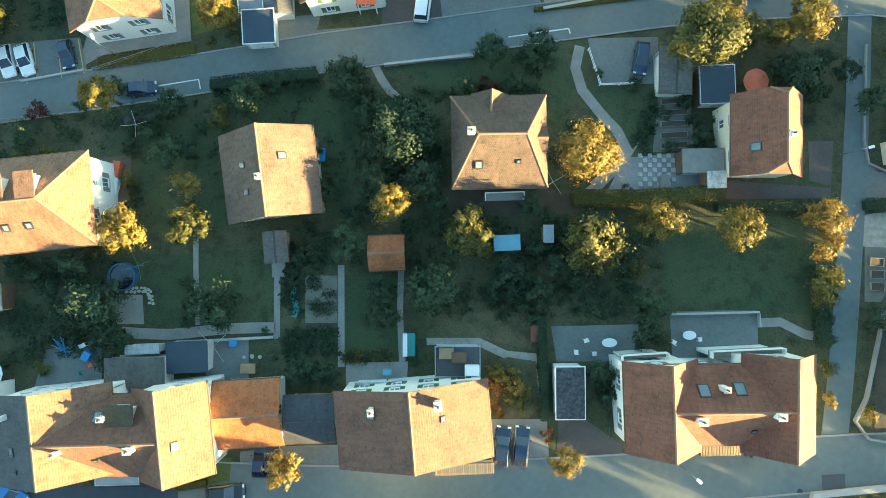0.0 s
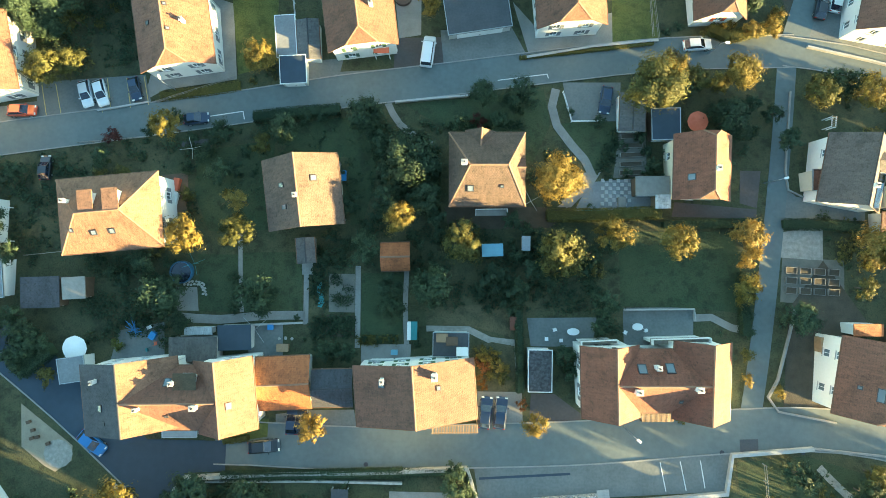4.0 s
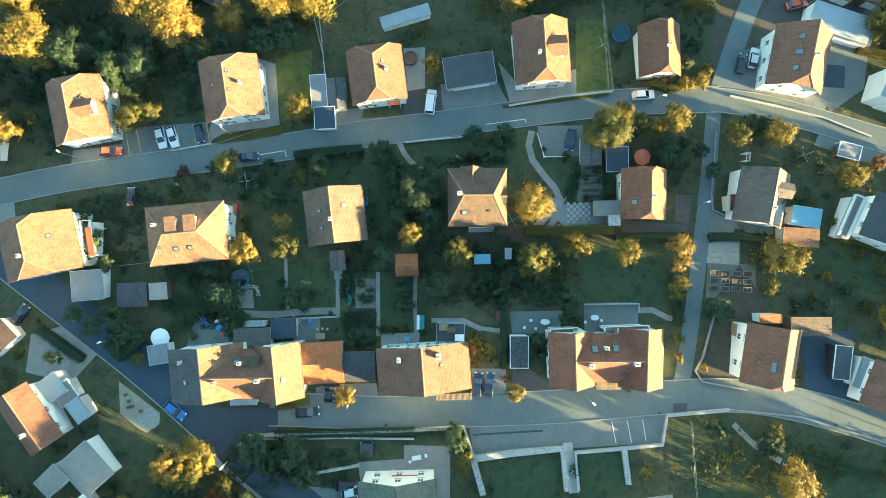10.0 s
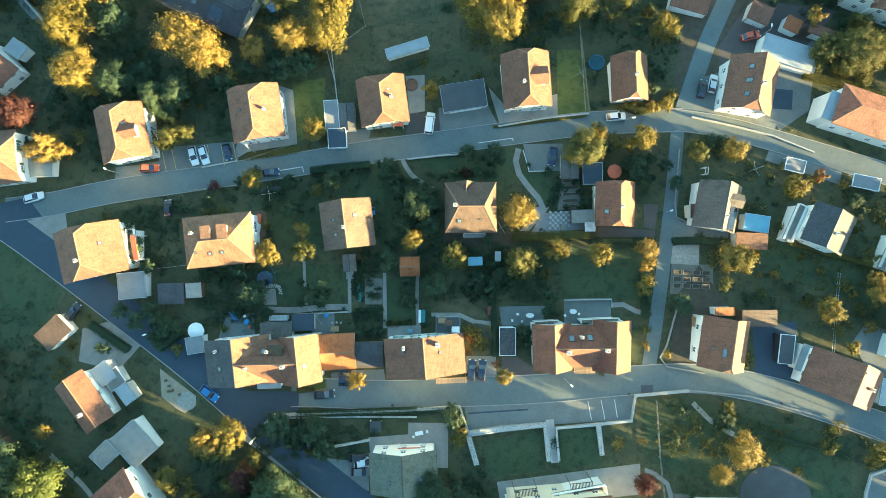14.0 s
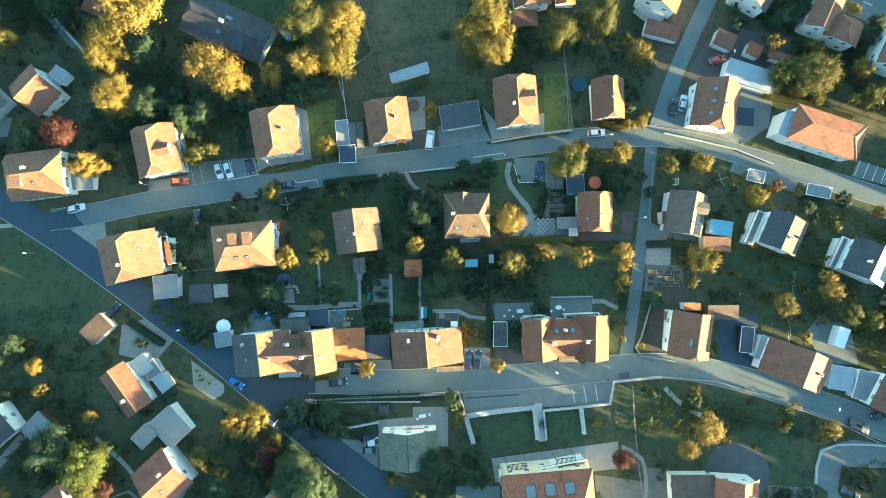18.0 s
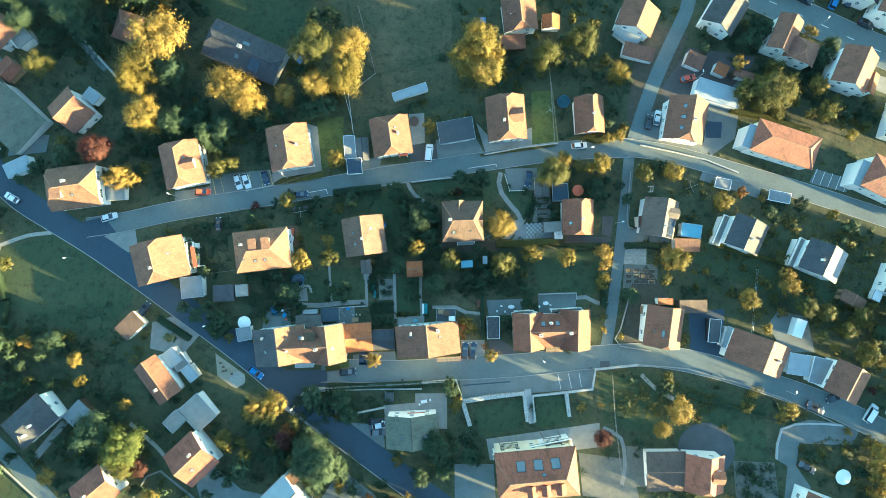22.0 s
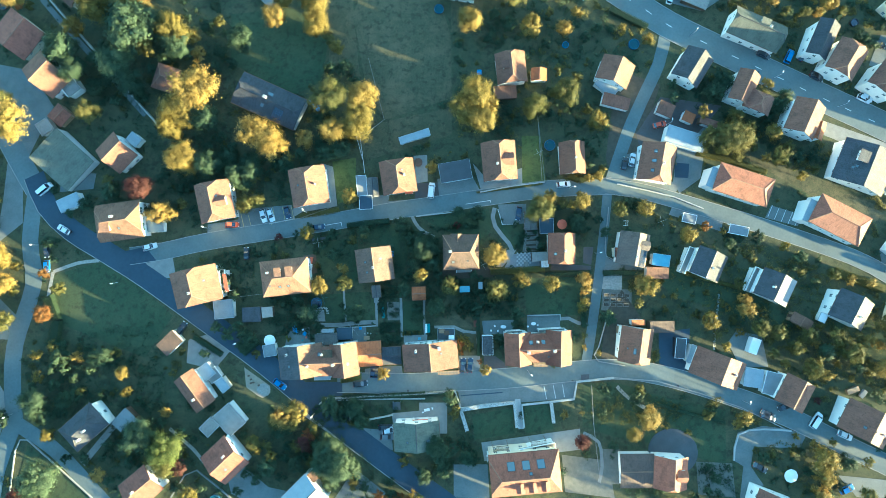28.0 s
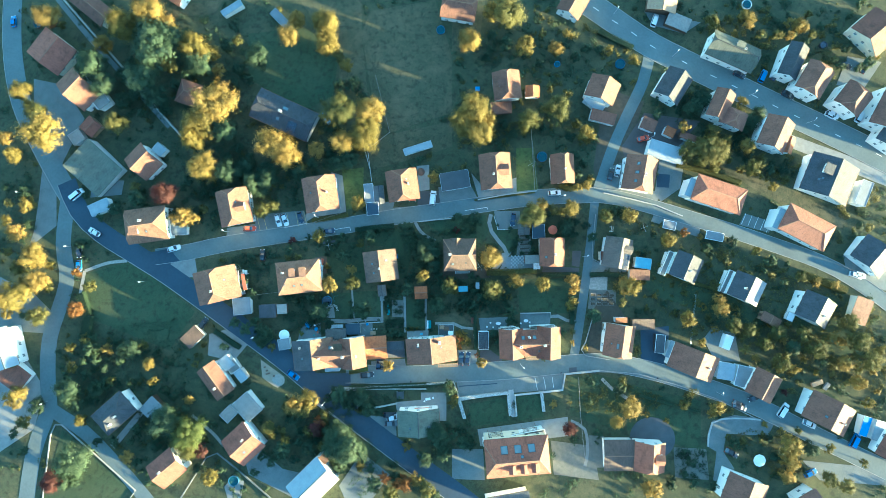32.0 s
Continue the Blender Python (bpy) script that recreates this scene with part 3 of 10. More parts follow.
def skylight(parent, m, w=0.9, h=1.2, blind=False):
    def rim(bm):
        for x0, x1, y0, y1 in ((-w / 2, w / 2, h / 2 - 0.1, h / 2), (-w / 2, w / 2, -h / 2, -h / 2 + 0.1), (-w / 2, -w / 2 + 0.1, -h / 2 + 0.1, h / 2 - 0.1), (w / 2 - 0.1, w / 2, -h / 2 + 0.1, h / 2 - 0.1)):
            box(bm, x0, x1, y0, y1, 0, 0.12)
    k = f"{w:.2f}{h:.2f}"
    sk = share("skylight", shape("skylight/" + k, rim, ["dark_metal"]), parent, m)
    share("pane", shape(f"skylight_pane/{k}{blind}", lambda bm: box(bm, -w / 2 + 0.08, w / 2 - 0.08, -h / 2 + 0.08, h / 2 - 0.08, 0.05, 0.085), ["white_cloth" if blind else "glass"]), sk)


def dormer(parent, L, W, R, eave, x, y, w, d, tall, roof, wall, gabled=True):
    """A dormer on the slope; x, y: its front's middle; d: how far back it runs."""
    s = 1 if y > 0 else -1
    base = roof_at(L, W, R, eave, x, y)
    bm = box(bmesh.new(), x - w / 2, x + w / 2, y - s * d, y, base - 0.4, base + tall)
    dm = part("dormer", bm, wall, parent)
    win = pose(x, y + s * 0.165, base + tall * 0.55, 0, 0, 0 if s > 0 else 180)
    window(dm, win, min(w * 0.55, 1.1), tall * 0.6)
    h = w * 0.36 if gabled else 0.22
    f, _, _ = roof_faces(d + 0.6, w + 0.5, h, (0, 0)) if gabled else ([[Vector((-d / 2 - 0.3, -w / 2 - 0.25, 0)), Vector((d / 2 + 0.3, -w / 2 - 0.25, 0)), Vector((d / 2 + 0.3, w / 2 + 0.25, 0)), Vector((-d / 2 - 0.3, w / 2 + 0.25, 0))]], 0, 0)
    rm = roof_slab(bmesh.new(), f, 0, 0.1)
    bmesh.ops.transform(rm, matrix=Matrix.Translation((x, y - s * d / 2 + s * 0.1, base + tall + 0.09)) @ Matrix.Rotation(math.pi / 2, 4, "Z"), verts=rm.verts)
    part("dormer_roof", rm, roof, dm)


def house(x, y, turn, L, W, eave, pitch, ends=(0, 0), roof="brown_tile", wall="plaster", label="", storeys=2, shutters="", chimneys=(), skylights=(), dormers=(), over=0.5, name="house", category="house", windows=True, east=None, bare=False, near=True, steep=0.8, group="houses of the village", low=2.2):
    """A house whose ridge runs along its own x. turn: degrees; L, W: the roof's length and width; eave: above the ground at its middle."""
    z = slope_z(x, y)
    ob = empty(name, pose(x, y, z, 0, 0, turn), label or "house with tiled roof", category, group)
    TAKEN.append(("area", tidy([(x + math.cos(radians(turn)) * u - math.sin(radians(turn)) * v, y + math.sin(radians(turn)) * u + math.cos(radians(turn)) * v) for u, v in ((-L / 2, -W / 2), (L / 2, -W / 2), (L / 2, W / 2), (-L / 2, W / 2))])))
    R = math.tan(radians(pitch)) * W / 2
    l, w = L - 2 * over, W - 2 * over
    fall = R / (W / 2) * over
    wins = []
    top = eave + fall - 0.18
    for side, (length, place, a) in enumerate(((l, (0, w / 2, 0), None), (l, (0, -w / 2, 180), None), (w - 0.57, (l / 2, 0, -90), ends[1]), (w - 0.57, (-l / 2, 0, 90), ends[0]))):
        m = pose(place[0], place[1], 0, 0, 0, place[2])
        holes, gable = [], ()
        if windows:
            n = max(1, int(length / 3.3))
            for s in range(storeys):
                zc = top - 1.25 - 2.7 * s
                if zc < 0.9:
                    break
                for i in range(n):
                    holes.append(((i + 0.5) / n * length - length / 2, zc, 1.05, 1.35))
        if a is not None and a < 0.97:
            gable = ((0, eave + R - 0.2),) if a < 0.05 else ((W / 2 * a * 0.97, eave + R * (1 - a) - 0.2), (-W / 2 * a * 0.97, eave + R * (1 - a) - 0.2))
        part("wall", wall_with_openings(bmesh.new(), m, length, -low, top, holes, gable), wall, ob)
        wins += [(m @ Matrix.Translation((hx, 0, hz)), hw, hh) for hx, hz, hw, hh in holes]
    for m, hw, hh in wins:
        window(ob, m, hw, hh, shutters, near)
    faces, r0, r1 = roof_faces(L, W, R, ends, steep)
    mats, slots = [roof], None
    if east:
        mats, slots = [roof, east], [1, 0, 0, 0][:len(faces)]
    rf = part("roof", roof_slab(bmesh.new(), faces, eave, 0.16, slots), mats, ob)
    if not bare:
        cap = "ridge" if roof in ("red_tile", "brown_tile", "tan_tile", "orange_tile", "umber_tile", "coral_tile") else "dark_metal"
        bm = cyl(bmesh.new(), 0.13, 0.13, r0 + Vector((0, 0, eave - 0.03)), r1 + Vector((0.01, 0, eave - 0.03)), 8)
        for end, a, r in ((-1, ends[0], r0), (1, ends[1], r1)):
            if a > 0:
                for s in (1, -1):
                    cyl(bm, 0.11, 0.11, r + Vector((0, 0, eave - 0.03)), (end * L / 2, s * W / 2 * a, eave + R * (1 - a) - 0.03), 8)
        part("ridge_tiles", bm, cap, rf)
        for s in (1, -1):
            part("gutter", cyl(bmesh.new(), 0.075, 0.075, (-L / 2, s * (W / 2 + 0.05), eave - 0.12), (L / 2, s * (W / 2 + 0.05), eave - 0.12), 8), "copper", rf)
        for s in (1, -1):
            part("downpipe", cyl(bmesh.new(), 0.05, 0.05, (s * (l / 2 - 0.3), w / 2 + 0.08, -0.8), (s * (l / 2 - 0.3), w / 2 + 0.08, eave - 0.1), 6), "metal", ob)
    for u, v, size in chimneys:
        cx, cy = u * L / 2, v * W / 2
        chimney(ob, cx, cy, roof_at(L, W, R, eave, cx, cy) - 0.4, roof_at(L, W, R, eave, cx, cy) + (0.85 if abs(v) < 0.3 else 1.15), size)
    for u, v, sw, sh in skylights:
        skylight(rf, on_slope(L, W, R, eave, u * L / 2, v * W / 2), sw, sh)
    for u, v, dw, dd, dt, gabled, *cover in dormers:
        dormer(ob, L, W, R, eave, u * L / 2, v * W / 2, dw, dd, dt, cover[0] if cover else roof, wall, gabled)
    ob["roof"] = (L, W, R, eave)
    return ob


def solar_field(parent, x, y, nx, ny, pw=1.0, ph=1.65):
    """Panels in rows on a house's roof around the place x, y of its own plan."""
    L, W, R, eave = parent["roof"]
    base = on_slope(L, W, R, eave, x, y)
    me = shape("solar_panel", lambda bm: box(bm, -pw / 2 + 0.02, pw / 2 - 0.02, -ph / 2 + 0.02, ph / 2 - 0.02, 0.05, 0.1), ["solar"])
    for i in range(nx):
        for j in range(ny):
            share("solar_panel", me, parent, base @ Matrix.Translation(((i - (nx - 1) / 2) * pw, (j - (ny - 1) / 2) * ph, 0)))


def flat_block(x, y, turn, L, W, tall, roof="flat_roof", wall="plaster", label="", name="garage", category="garage", lip=True, door=True, low=2.0, lean=0.0):
    """A low building with a flat or leaning roof, a raised edge and a garage door."""
    z = slope_z(x, y)
    ob = empty(name, pose(x, y, z, 0, 0, turn), label, category)
    TAKEN.append(("area", tidy([(x + math.cos(radians(turn)) * u - math.sin(radians(turn)) * v, y + math.sin(radians(turn)) * u + math.cos(radians(turn)) * v) for u, v in ((-L / 2, -W / 2), (L / 2, -W / 2), (L / 2, W / 2), (-L / 2, W / 2))])))
    bm = bmesh.new()
    box(bm, -L / 2 + 0.15, L / 2 - 0.15, -W / 2 + 0.15, W / 2 - 0.15, -low, tall - 0.2)
    part("wall", bm, wall, ob)
    hi = lambda yy: tall + lean * yy / W
    f = [[Vector((-L / 2, -W / 2, hi(-W / 2))), Vector((L / 2, -W / 2, hi(-W / 2))), Vector((L / 2, W / 2, hi(W / 2))), Vector((-L / 2, W / 2, hi(W / 2)))]]
    rf = part("roof", roof_slab(bmesh.new(), f, 0, 0.2 + abs(lean) / 2), roof, ob)
    if lip:
        bm = bmesh.new()
        for x0, x1, y0, y1 in ((-L / 2 - 0.04, L / 2 + 0.04, W / 2 - 0.05, W / 2 + 0.04), (-L / 2 - 0.04, L / 2 + 0.04, -W / 2 - 0.04, -W / 2 + 0.05), (-L / 2 - 0.04, -L / 2 + 0.05, -W / 2 + 0.05, W / 2 - 0.05), (L / 2 - 0.05, L / 2 + 0.04, -W / 2 + 0.05, W / 2 - 0.05)):
            box(bm, x0, x1, y0, y1, tall - 0.15, tall + 0.09)
        part("roof_edge", bm, "metal" if lip is True else lip, rf)
    if door:
        dr = part("garage_door", box(bmesh.new(), -L * 0.36, L * 0.36, -W / 2 + 0.08, -W / 2 + 0.16, 0.0, min(2.1, tall - 0.4)), "white_paint", ob)
        part("handle", box(bmesh.new(), -0.1, 0.1, -W / 2 + 0.03, -W / 2 + 0.08, 0.9, 0.95), "dark_metal", dr)
    return ob


def shed(x, y, turn, L, W, eave, pitch, roof, wall, label, name="garden_shed"):
    ob = house(x, y, turn, L, W, eave, pitch, (0, 0), roof, wall, label, 1, over=0.2, name=name, category="shed", windows=False, group="sheds", low=1.0)
    dr = part("door", box(bmesh.new(), -0.45, 0.45, -W / 2 + 0.1, -W / 2 + 0.19, 0, min(1.95, eave - 0.15)), "dark_wood", ob)
    part("handle", box(bmesh.new(), 0.3, 0.36, -W / 2 + 0.06, -W / 2 + 0.1, 0.95, 1.1), "metal", dr)
    return ob


def balcony(x, y, turn, L, W, up, label, floor="paving", rail="white_paint", below="plaster"):
    """A balcony or roof terrace: a slab with posts, rails and bars, on a closed or open base."""
    ob = empty("balcony", pose(x, y, slope_z(x, y), 0, 0, turn), label, "balcony", "balconies")
    part("slab", box(bmesh.new(), -L / 2, L / 2, -W / 2, W / 2, up - 0.2, up, 0.02), floor, ob)
    if below:
        part("base", box(bmesh.new(), -L / 2 + 0.3, L / 2 - 0.3, -W / 2 + 0.15, W / 2 - 0.3, -2.0, up - 0.204), below, ob)
    sides = [((-L / 2 + 0.05, -W / 2 + 0.05), (-L / 2 + 0.05, W / 2 - 0.05)), ((-L / 2 + 0.05, W / 2 - 0.05), (L / 2 - 0.05, W / 2 - 0.05)), ((L / 2 - 0.05, W / 2 - 0.05), (L / 2 - 0.05, -W / 2 + 0.05))]
    for a, b in sides:
        a, b = Vector((*a, 0)), Vector((*b, 0))
        part("handrail", cyl(bmesh.new(), 0.035, 0.035, a + Vector((0, 0, up + 1.0)), b + Vector((0, 0, up + 1.0)), 6), rail, ob)
        bm = bmesh.new()
        n = max(1, round((b - a).length / 1.4))
        for i in range(n + 1):
            p = a + (b - a) * i / n
            box(bm, p.x - 0.025, p.x + 0.025, p.y - 0.025, p.y + 0.025, up + 0.002, up + 0.97)
        part("posts", bm, rail, ob)
        d = (b - a).normalized() * 0.02
        bm = bmesh.new()
        prism(bm, tidy([(a.x - d.y, a.y + d.x), (b.x - d.y, b.y + d.x), (b.x + d.y, b.y - d.x), (a.x + d.y, a.y - d.x)]), up + 0.12, up + 0.85)
        part("panel", bm, "glass" if rail == "metal" else "white_paint" if rail == "white_paint" else "wood", ob)
    return ob


def steps(x0, y0, x1, y1, width, count, label="flight of pale concrete garden steps"):
    """A flight of steps on the hillside from one place to another."""
    a, b = Vector((x0, y0)), Vector((x1, y1))
    turn = math.degrees(math.atan2((b - a).y, (b - a).x))
    ob = empty("steps", pose(x0, y0, slope_z(x0, y0), 0, 0, turn), label, "steps")
    run = (b - a).length / count
    fall = (slope_z(x1, y1) - slope_z(x0, y0)) / count
    me = shape(f"step/{run:.2f}{width}", lambda bm: box(bm, 0, run * 1.04, -width / 2, width / 2, -0.3, 0.17, 0.01), ["concrete"])
    for i in range(count):
        share("step", me, ob, pose(i * run, 0, i * fall))


# ---- plants ----
def leaf_quad(verts, faces, c, n, size, rng, along=None):
    t = n.orthogonal().normalized()
    t.rotate(Matrix.Rotation(rng.uniform(0, 6.28), 3, n))
    if along is not None:
        t = (along - n * along.dot(n) + t * 0.35).normalized()
    b = n.cross(t)
    k = len(verts)
    s = size * rng.uniform(0.6, 1.25)
    verts += [c + t * s * 0.74, c + b * s * 0.33, c - t * s * 0.74 - n * s * 0.12, c - b * s * 0.33]
    faces.append((k, k + 1, k + 2, k + 3))


def crown_mesh(key, seed, clumps, leaves, size, form):
    """A crown of about unit radius, its middle at 0: leaf clumps on the boughs' own heads, with gaps and sprigs between them."""
    rng = random.Random(seed)
    verts, faces = [], []
    boughs = []
    count = 5 if clumps < 30 else 8 if clumps < 60 else 11 if clumps < 100 else 17
    for i in range(count):
        a = i * 2.4 + rng.uniform(-0.5, 0.5)
        out = 0.12 if i == 0 else rng.uniform(0.30, 0.66)
        high = 0.45 if i == 0 else rng.uniform(-0.35, 0.55) * (1.25 - out * 0.6)
        boughs.append((Vector((math.cos(a) * out, math.sin(a) * out, high * (1.3 if form == "tall" else 0.95))), rng.uniform(0.34, 0.50) * (1.15 if count < 9 else 0.92)))
    for k in range(clumps):
        if form == "cone":
            ang, hz = rng.uniform(0, 6.28), rng.uniform(-0.9, 1.6)
            wide = max(0.10, (1.7 - hz) / 2.6) * (1.0 + 0.22 * math.sin(ang * 5 + hz * 4))
            c = Vector((math.cos(ang) * wide * rng.uniform(0.5, 1), math.sin(ang) * wide * rng.uniform(0.5, 1), hz))
            d, ball = Vector((math.cos(ang), math.sin(ang), 0.5)).normalized(), 0.2 * wide + 0.05
        else:
            head, rad = boughs[k % count]
            d = (Vector((rng.gauss(0, 1), rng.gauss(0, 1), rng.gauss(0.45, 0.8))) + head * 0.9).normalized()
            c = head + d * rad * rng.uniform(0.8, 1.06)
            ball = rng.uniform(0.09, 0.17) * (1.35 if count < 9 else 1.0)
        for _ in range(leaves):
            o = Vector((rng.gauss(0, 1), rng.gauss(0, 1), rng.gauss(0, 1) * 0.75)) * ball * 0.72
            if rng.random() < 0.2:
                o += d * ball * rng.uniform(0.8, 2.3)
            n = (d * 0.9 + o.normalized() * 0.8 + Vector((rng.uniform(-1, 1), rng.uniform(-1, 1), rng.uniform(-0.3, 1))) * 0.35).normalized()
            leaf_quad(verts, faces, c + o, n, size, rng, (c + o).normalized() if rng.random() < 0.6 else None)
    me = bpy.data.meshes.new(key)
    me.from_pydata([tuple(v) for v in verts], [], faces)
    me.materials.append(M["leaf_green"])
    return me


def trunk_mesh(key, seed):
    """A tapered trunk from 0 to 1 with forking limbs."""
    rng = random.Random(seed)
    bm = bmesh.new()
    p, r = Vector((0, 0, -0.12)), 0.06
    for i in range(4):
        q = p + Vector((rng.uniform(-0.03, 0.03), rng.uniform(-0.03, 0.03), 0.24))
        cyl(bm, r, r * 0.8, p, q, 8)
        p, r = q, r * 0.8
        if i:
            for _ in range(3):
                a = rng.uniform(0, 6.28)
                e = p + Vector((math.cos(a) * 0.3, math.sin(a) * 0.3, rng.uniform(0.1, 0.3)))
                cyl(bm, r * 0.6, r * 0.28, p, e, 6)
                cyl(bm, r * 0.28, r * 0.1, e, e + Vector((math.cos(a + 0.5) * 0.16, math.sin(a + 0.5) * 0.16, 0.12)), 5)
    me = bpy.data.meshes.new(key)
    bm.to_mesh(me)
    bm.free()
    me.materials.append(M["bark"])
    return me


CROWNS, TRUNKS = {}, {}
WORDS = {"leaf_green": "dark green", "leaf_olive": "olive green", "leaf_yellow": "yellow-leaved", "leaf_bright": "bright green", "leaf_orange": "orange autumn", "leaf_red": "dark red"}
plant = random.Random(11)


def tree(x, y, r, leaf="g", tall=None, form="round"):
    """A tree or shrub: x, y of its stem, crown radius r, leaf colour g, o, y, b, n or r, height to the crown's middle."""
    leaf = {"g": "leaf_green", "o": "leaf_olive", "y": "leaf_yellow", "b": "leaf_bright", "n": "leaf_orange", "r": "leaf_red"}[leaf]
    size = "shrub" if r < 1.4 else "young_tree" if r < 2.1 else "tree" if r < 3.4 else "large_tree"
    key = f"{size}_{form}_{plant.randrange(5 if form == 'round' else 2)}"
    if key not in CROWNS:
        clumps, leaves, span = {"shrub": (28, 26, 0.19), "young_tree": (60, 38, 0.125), "tree": (105, 46, 0.096), "large_tree": (200, 50, 0.074)}[size]
        CROWNS[key] = crown_mesh("crown", len(CROWNS) + 5, clumps, leaves, span, form)
        CROWNS[key].materials[0] = M["leaf_green"]
    tk = f"trunk_{plant.randrange(3)}"
    if tk not in TRUNKS:
        TRUNKS[tk] = trunk_mesh("trunk", len(TRUNKS) + 40)
    if tall is None:
        tall = 0.75 * r if size == "shrub" else 0.9 * r + 0.7 if size != "large_tree" and leaf == "leaf_green" else 1.15 * r + 0.9
    name = {"shrub": "shrub", "large_tree": "broadleaf_tree"}.get(size, size)
    where = {"shrub": "shrub in a garden bed", "young_tree": "young garden tree on grass", "tree": "garden tree on grass", "large_tree": "large spreading broadleaf tree"}[size]
    ob = empty(name, pose(x, y, slope_z(x, y), 0, 0, plant.uniform(0, 360)), f"{WORDS[leaf]} {where}", name.replace("_", " "), "garden trees and shrubs")
    share("trunk", TRUNKS[tk], ob, Matrix.Diagonal((tall * 0.9 if tall < 4 else tall * 0.75, tall * 0.9 if tall < 4 else tall * 0.75, tall * 1.05, 1)))
    flat = plant.uniform(0.85, 1.15)
    cr = share("crown", CROWNS[key], ob, Matrix.LocRotScale((0, 0, tall), None, (r * plant.uniform(0.92, 1.08), r * plant.uniform(0.92, 1.08), r * flat)))
    cr.material_slots[0].link = "OBJECT"
    cr.material_slots[0].material = M[leaf]
    return ob


def hedge(points, wide, tall, leaf="leaf_green", label="clipped dark green garden hedge", density=55):
    """A clipped hedge along a line: a dense core under a coat of leaves."""
    line = [Vector(p) for p in points]
    rng = random.Random(len(points) * 31 + int(abs(points[0][0]) * 10))
    ob = empty("hedge", pose(line[0].x, line[0].y, slope_z(*line[0])), label, "hedge")
    verts, faces = [], []
    core = bmesh.new()
    for a, b in zip(line, line[1:]):
        d = b - a
        t, s = d.normalized(), Vector((-d.normalized().y, d.normalized().x))
        zz = lambda q: slope_z(q.x, q.y) - slope_z(*line[0])
        ring = []
        for q in (a, b):
            ring.append([core.verts.new((q.x + s.x * k - line[0].x, q.y + s.y * k - line[0].y, zz(q) + h)) for k, h in ((-wide * 0.36, -0.1), (-wide * 0.34, tall * 0.86), (wide * 0.34, tall * 0.86), (wide * 0.36, -0.1))])
        for k in range(3):
            core.faces.new((ring[0][k], ring[0][k + 1], ring[1][k + 1], ring[1][k]))
        core.faces.new(ring[0][::-1])
        core.faces.new(ring[1])
        for _ in range(int(d.length * (wide + 2 * tall) * density)):
            q = a + d * rng.random()
            e = rng.random() * (wide + 2 * tall) - wide / 2 - tall
            if abs(e) < wide / 2:
                off, h, n = e, tall * rng.uniform(0.86, 1.08), Vector((0, 0, 1))
            else:
                g = 1 if e > 0 else -1
                off, h, n = g * wide / 2 * rng.uniform(0.8, 1.1), abs(e) - wide / 2, Vector((s.x * g, s.y * g, 0.3))
            n = (n + Vector((rng.uniform(-1, 1), rng.uniform(-1, 1), rng.uniform(-1, 1))) * 0.8).normalized()
            leaf_quad(verts, faces, Vector((q.x + s.x * off - line[0].x, q.y + s.y * off - line[0].y, zz(q) + h)), n, 0.17, rng)
    part("core", core, leaf, ob)
    me = bpy.data.meshes.new("leaves")
    me.from_pydata([tuple(v) for v in verts], [], faces)
    me.materials.append(M[leaf])
    share("leaves", me, ob)
    return ob


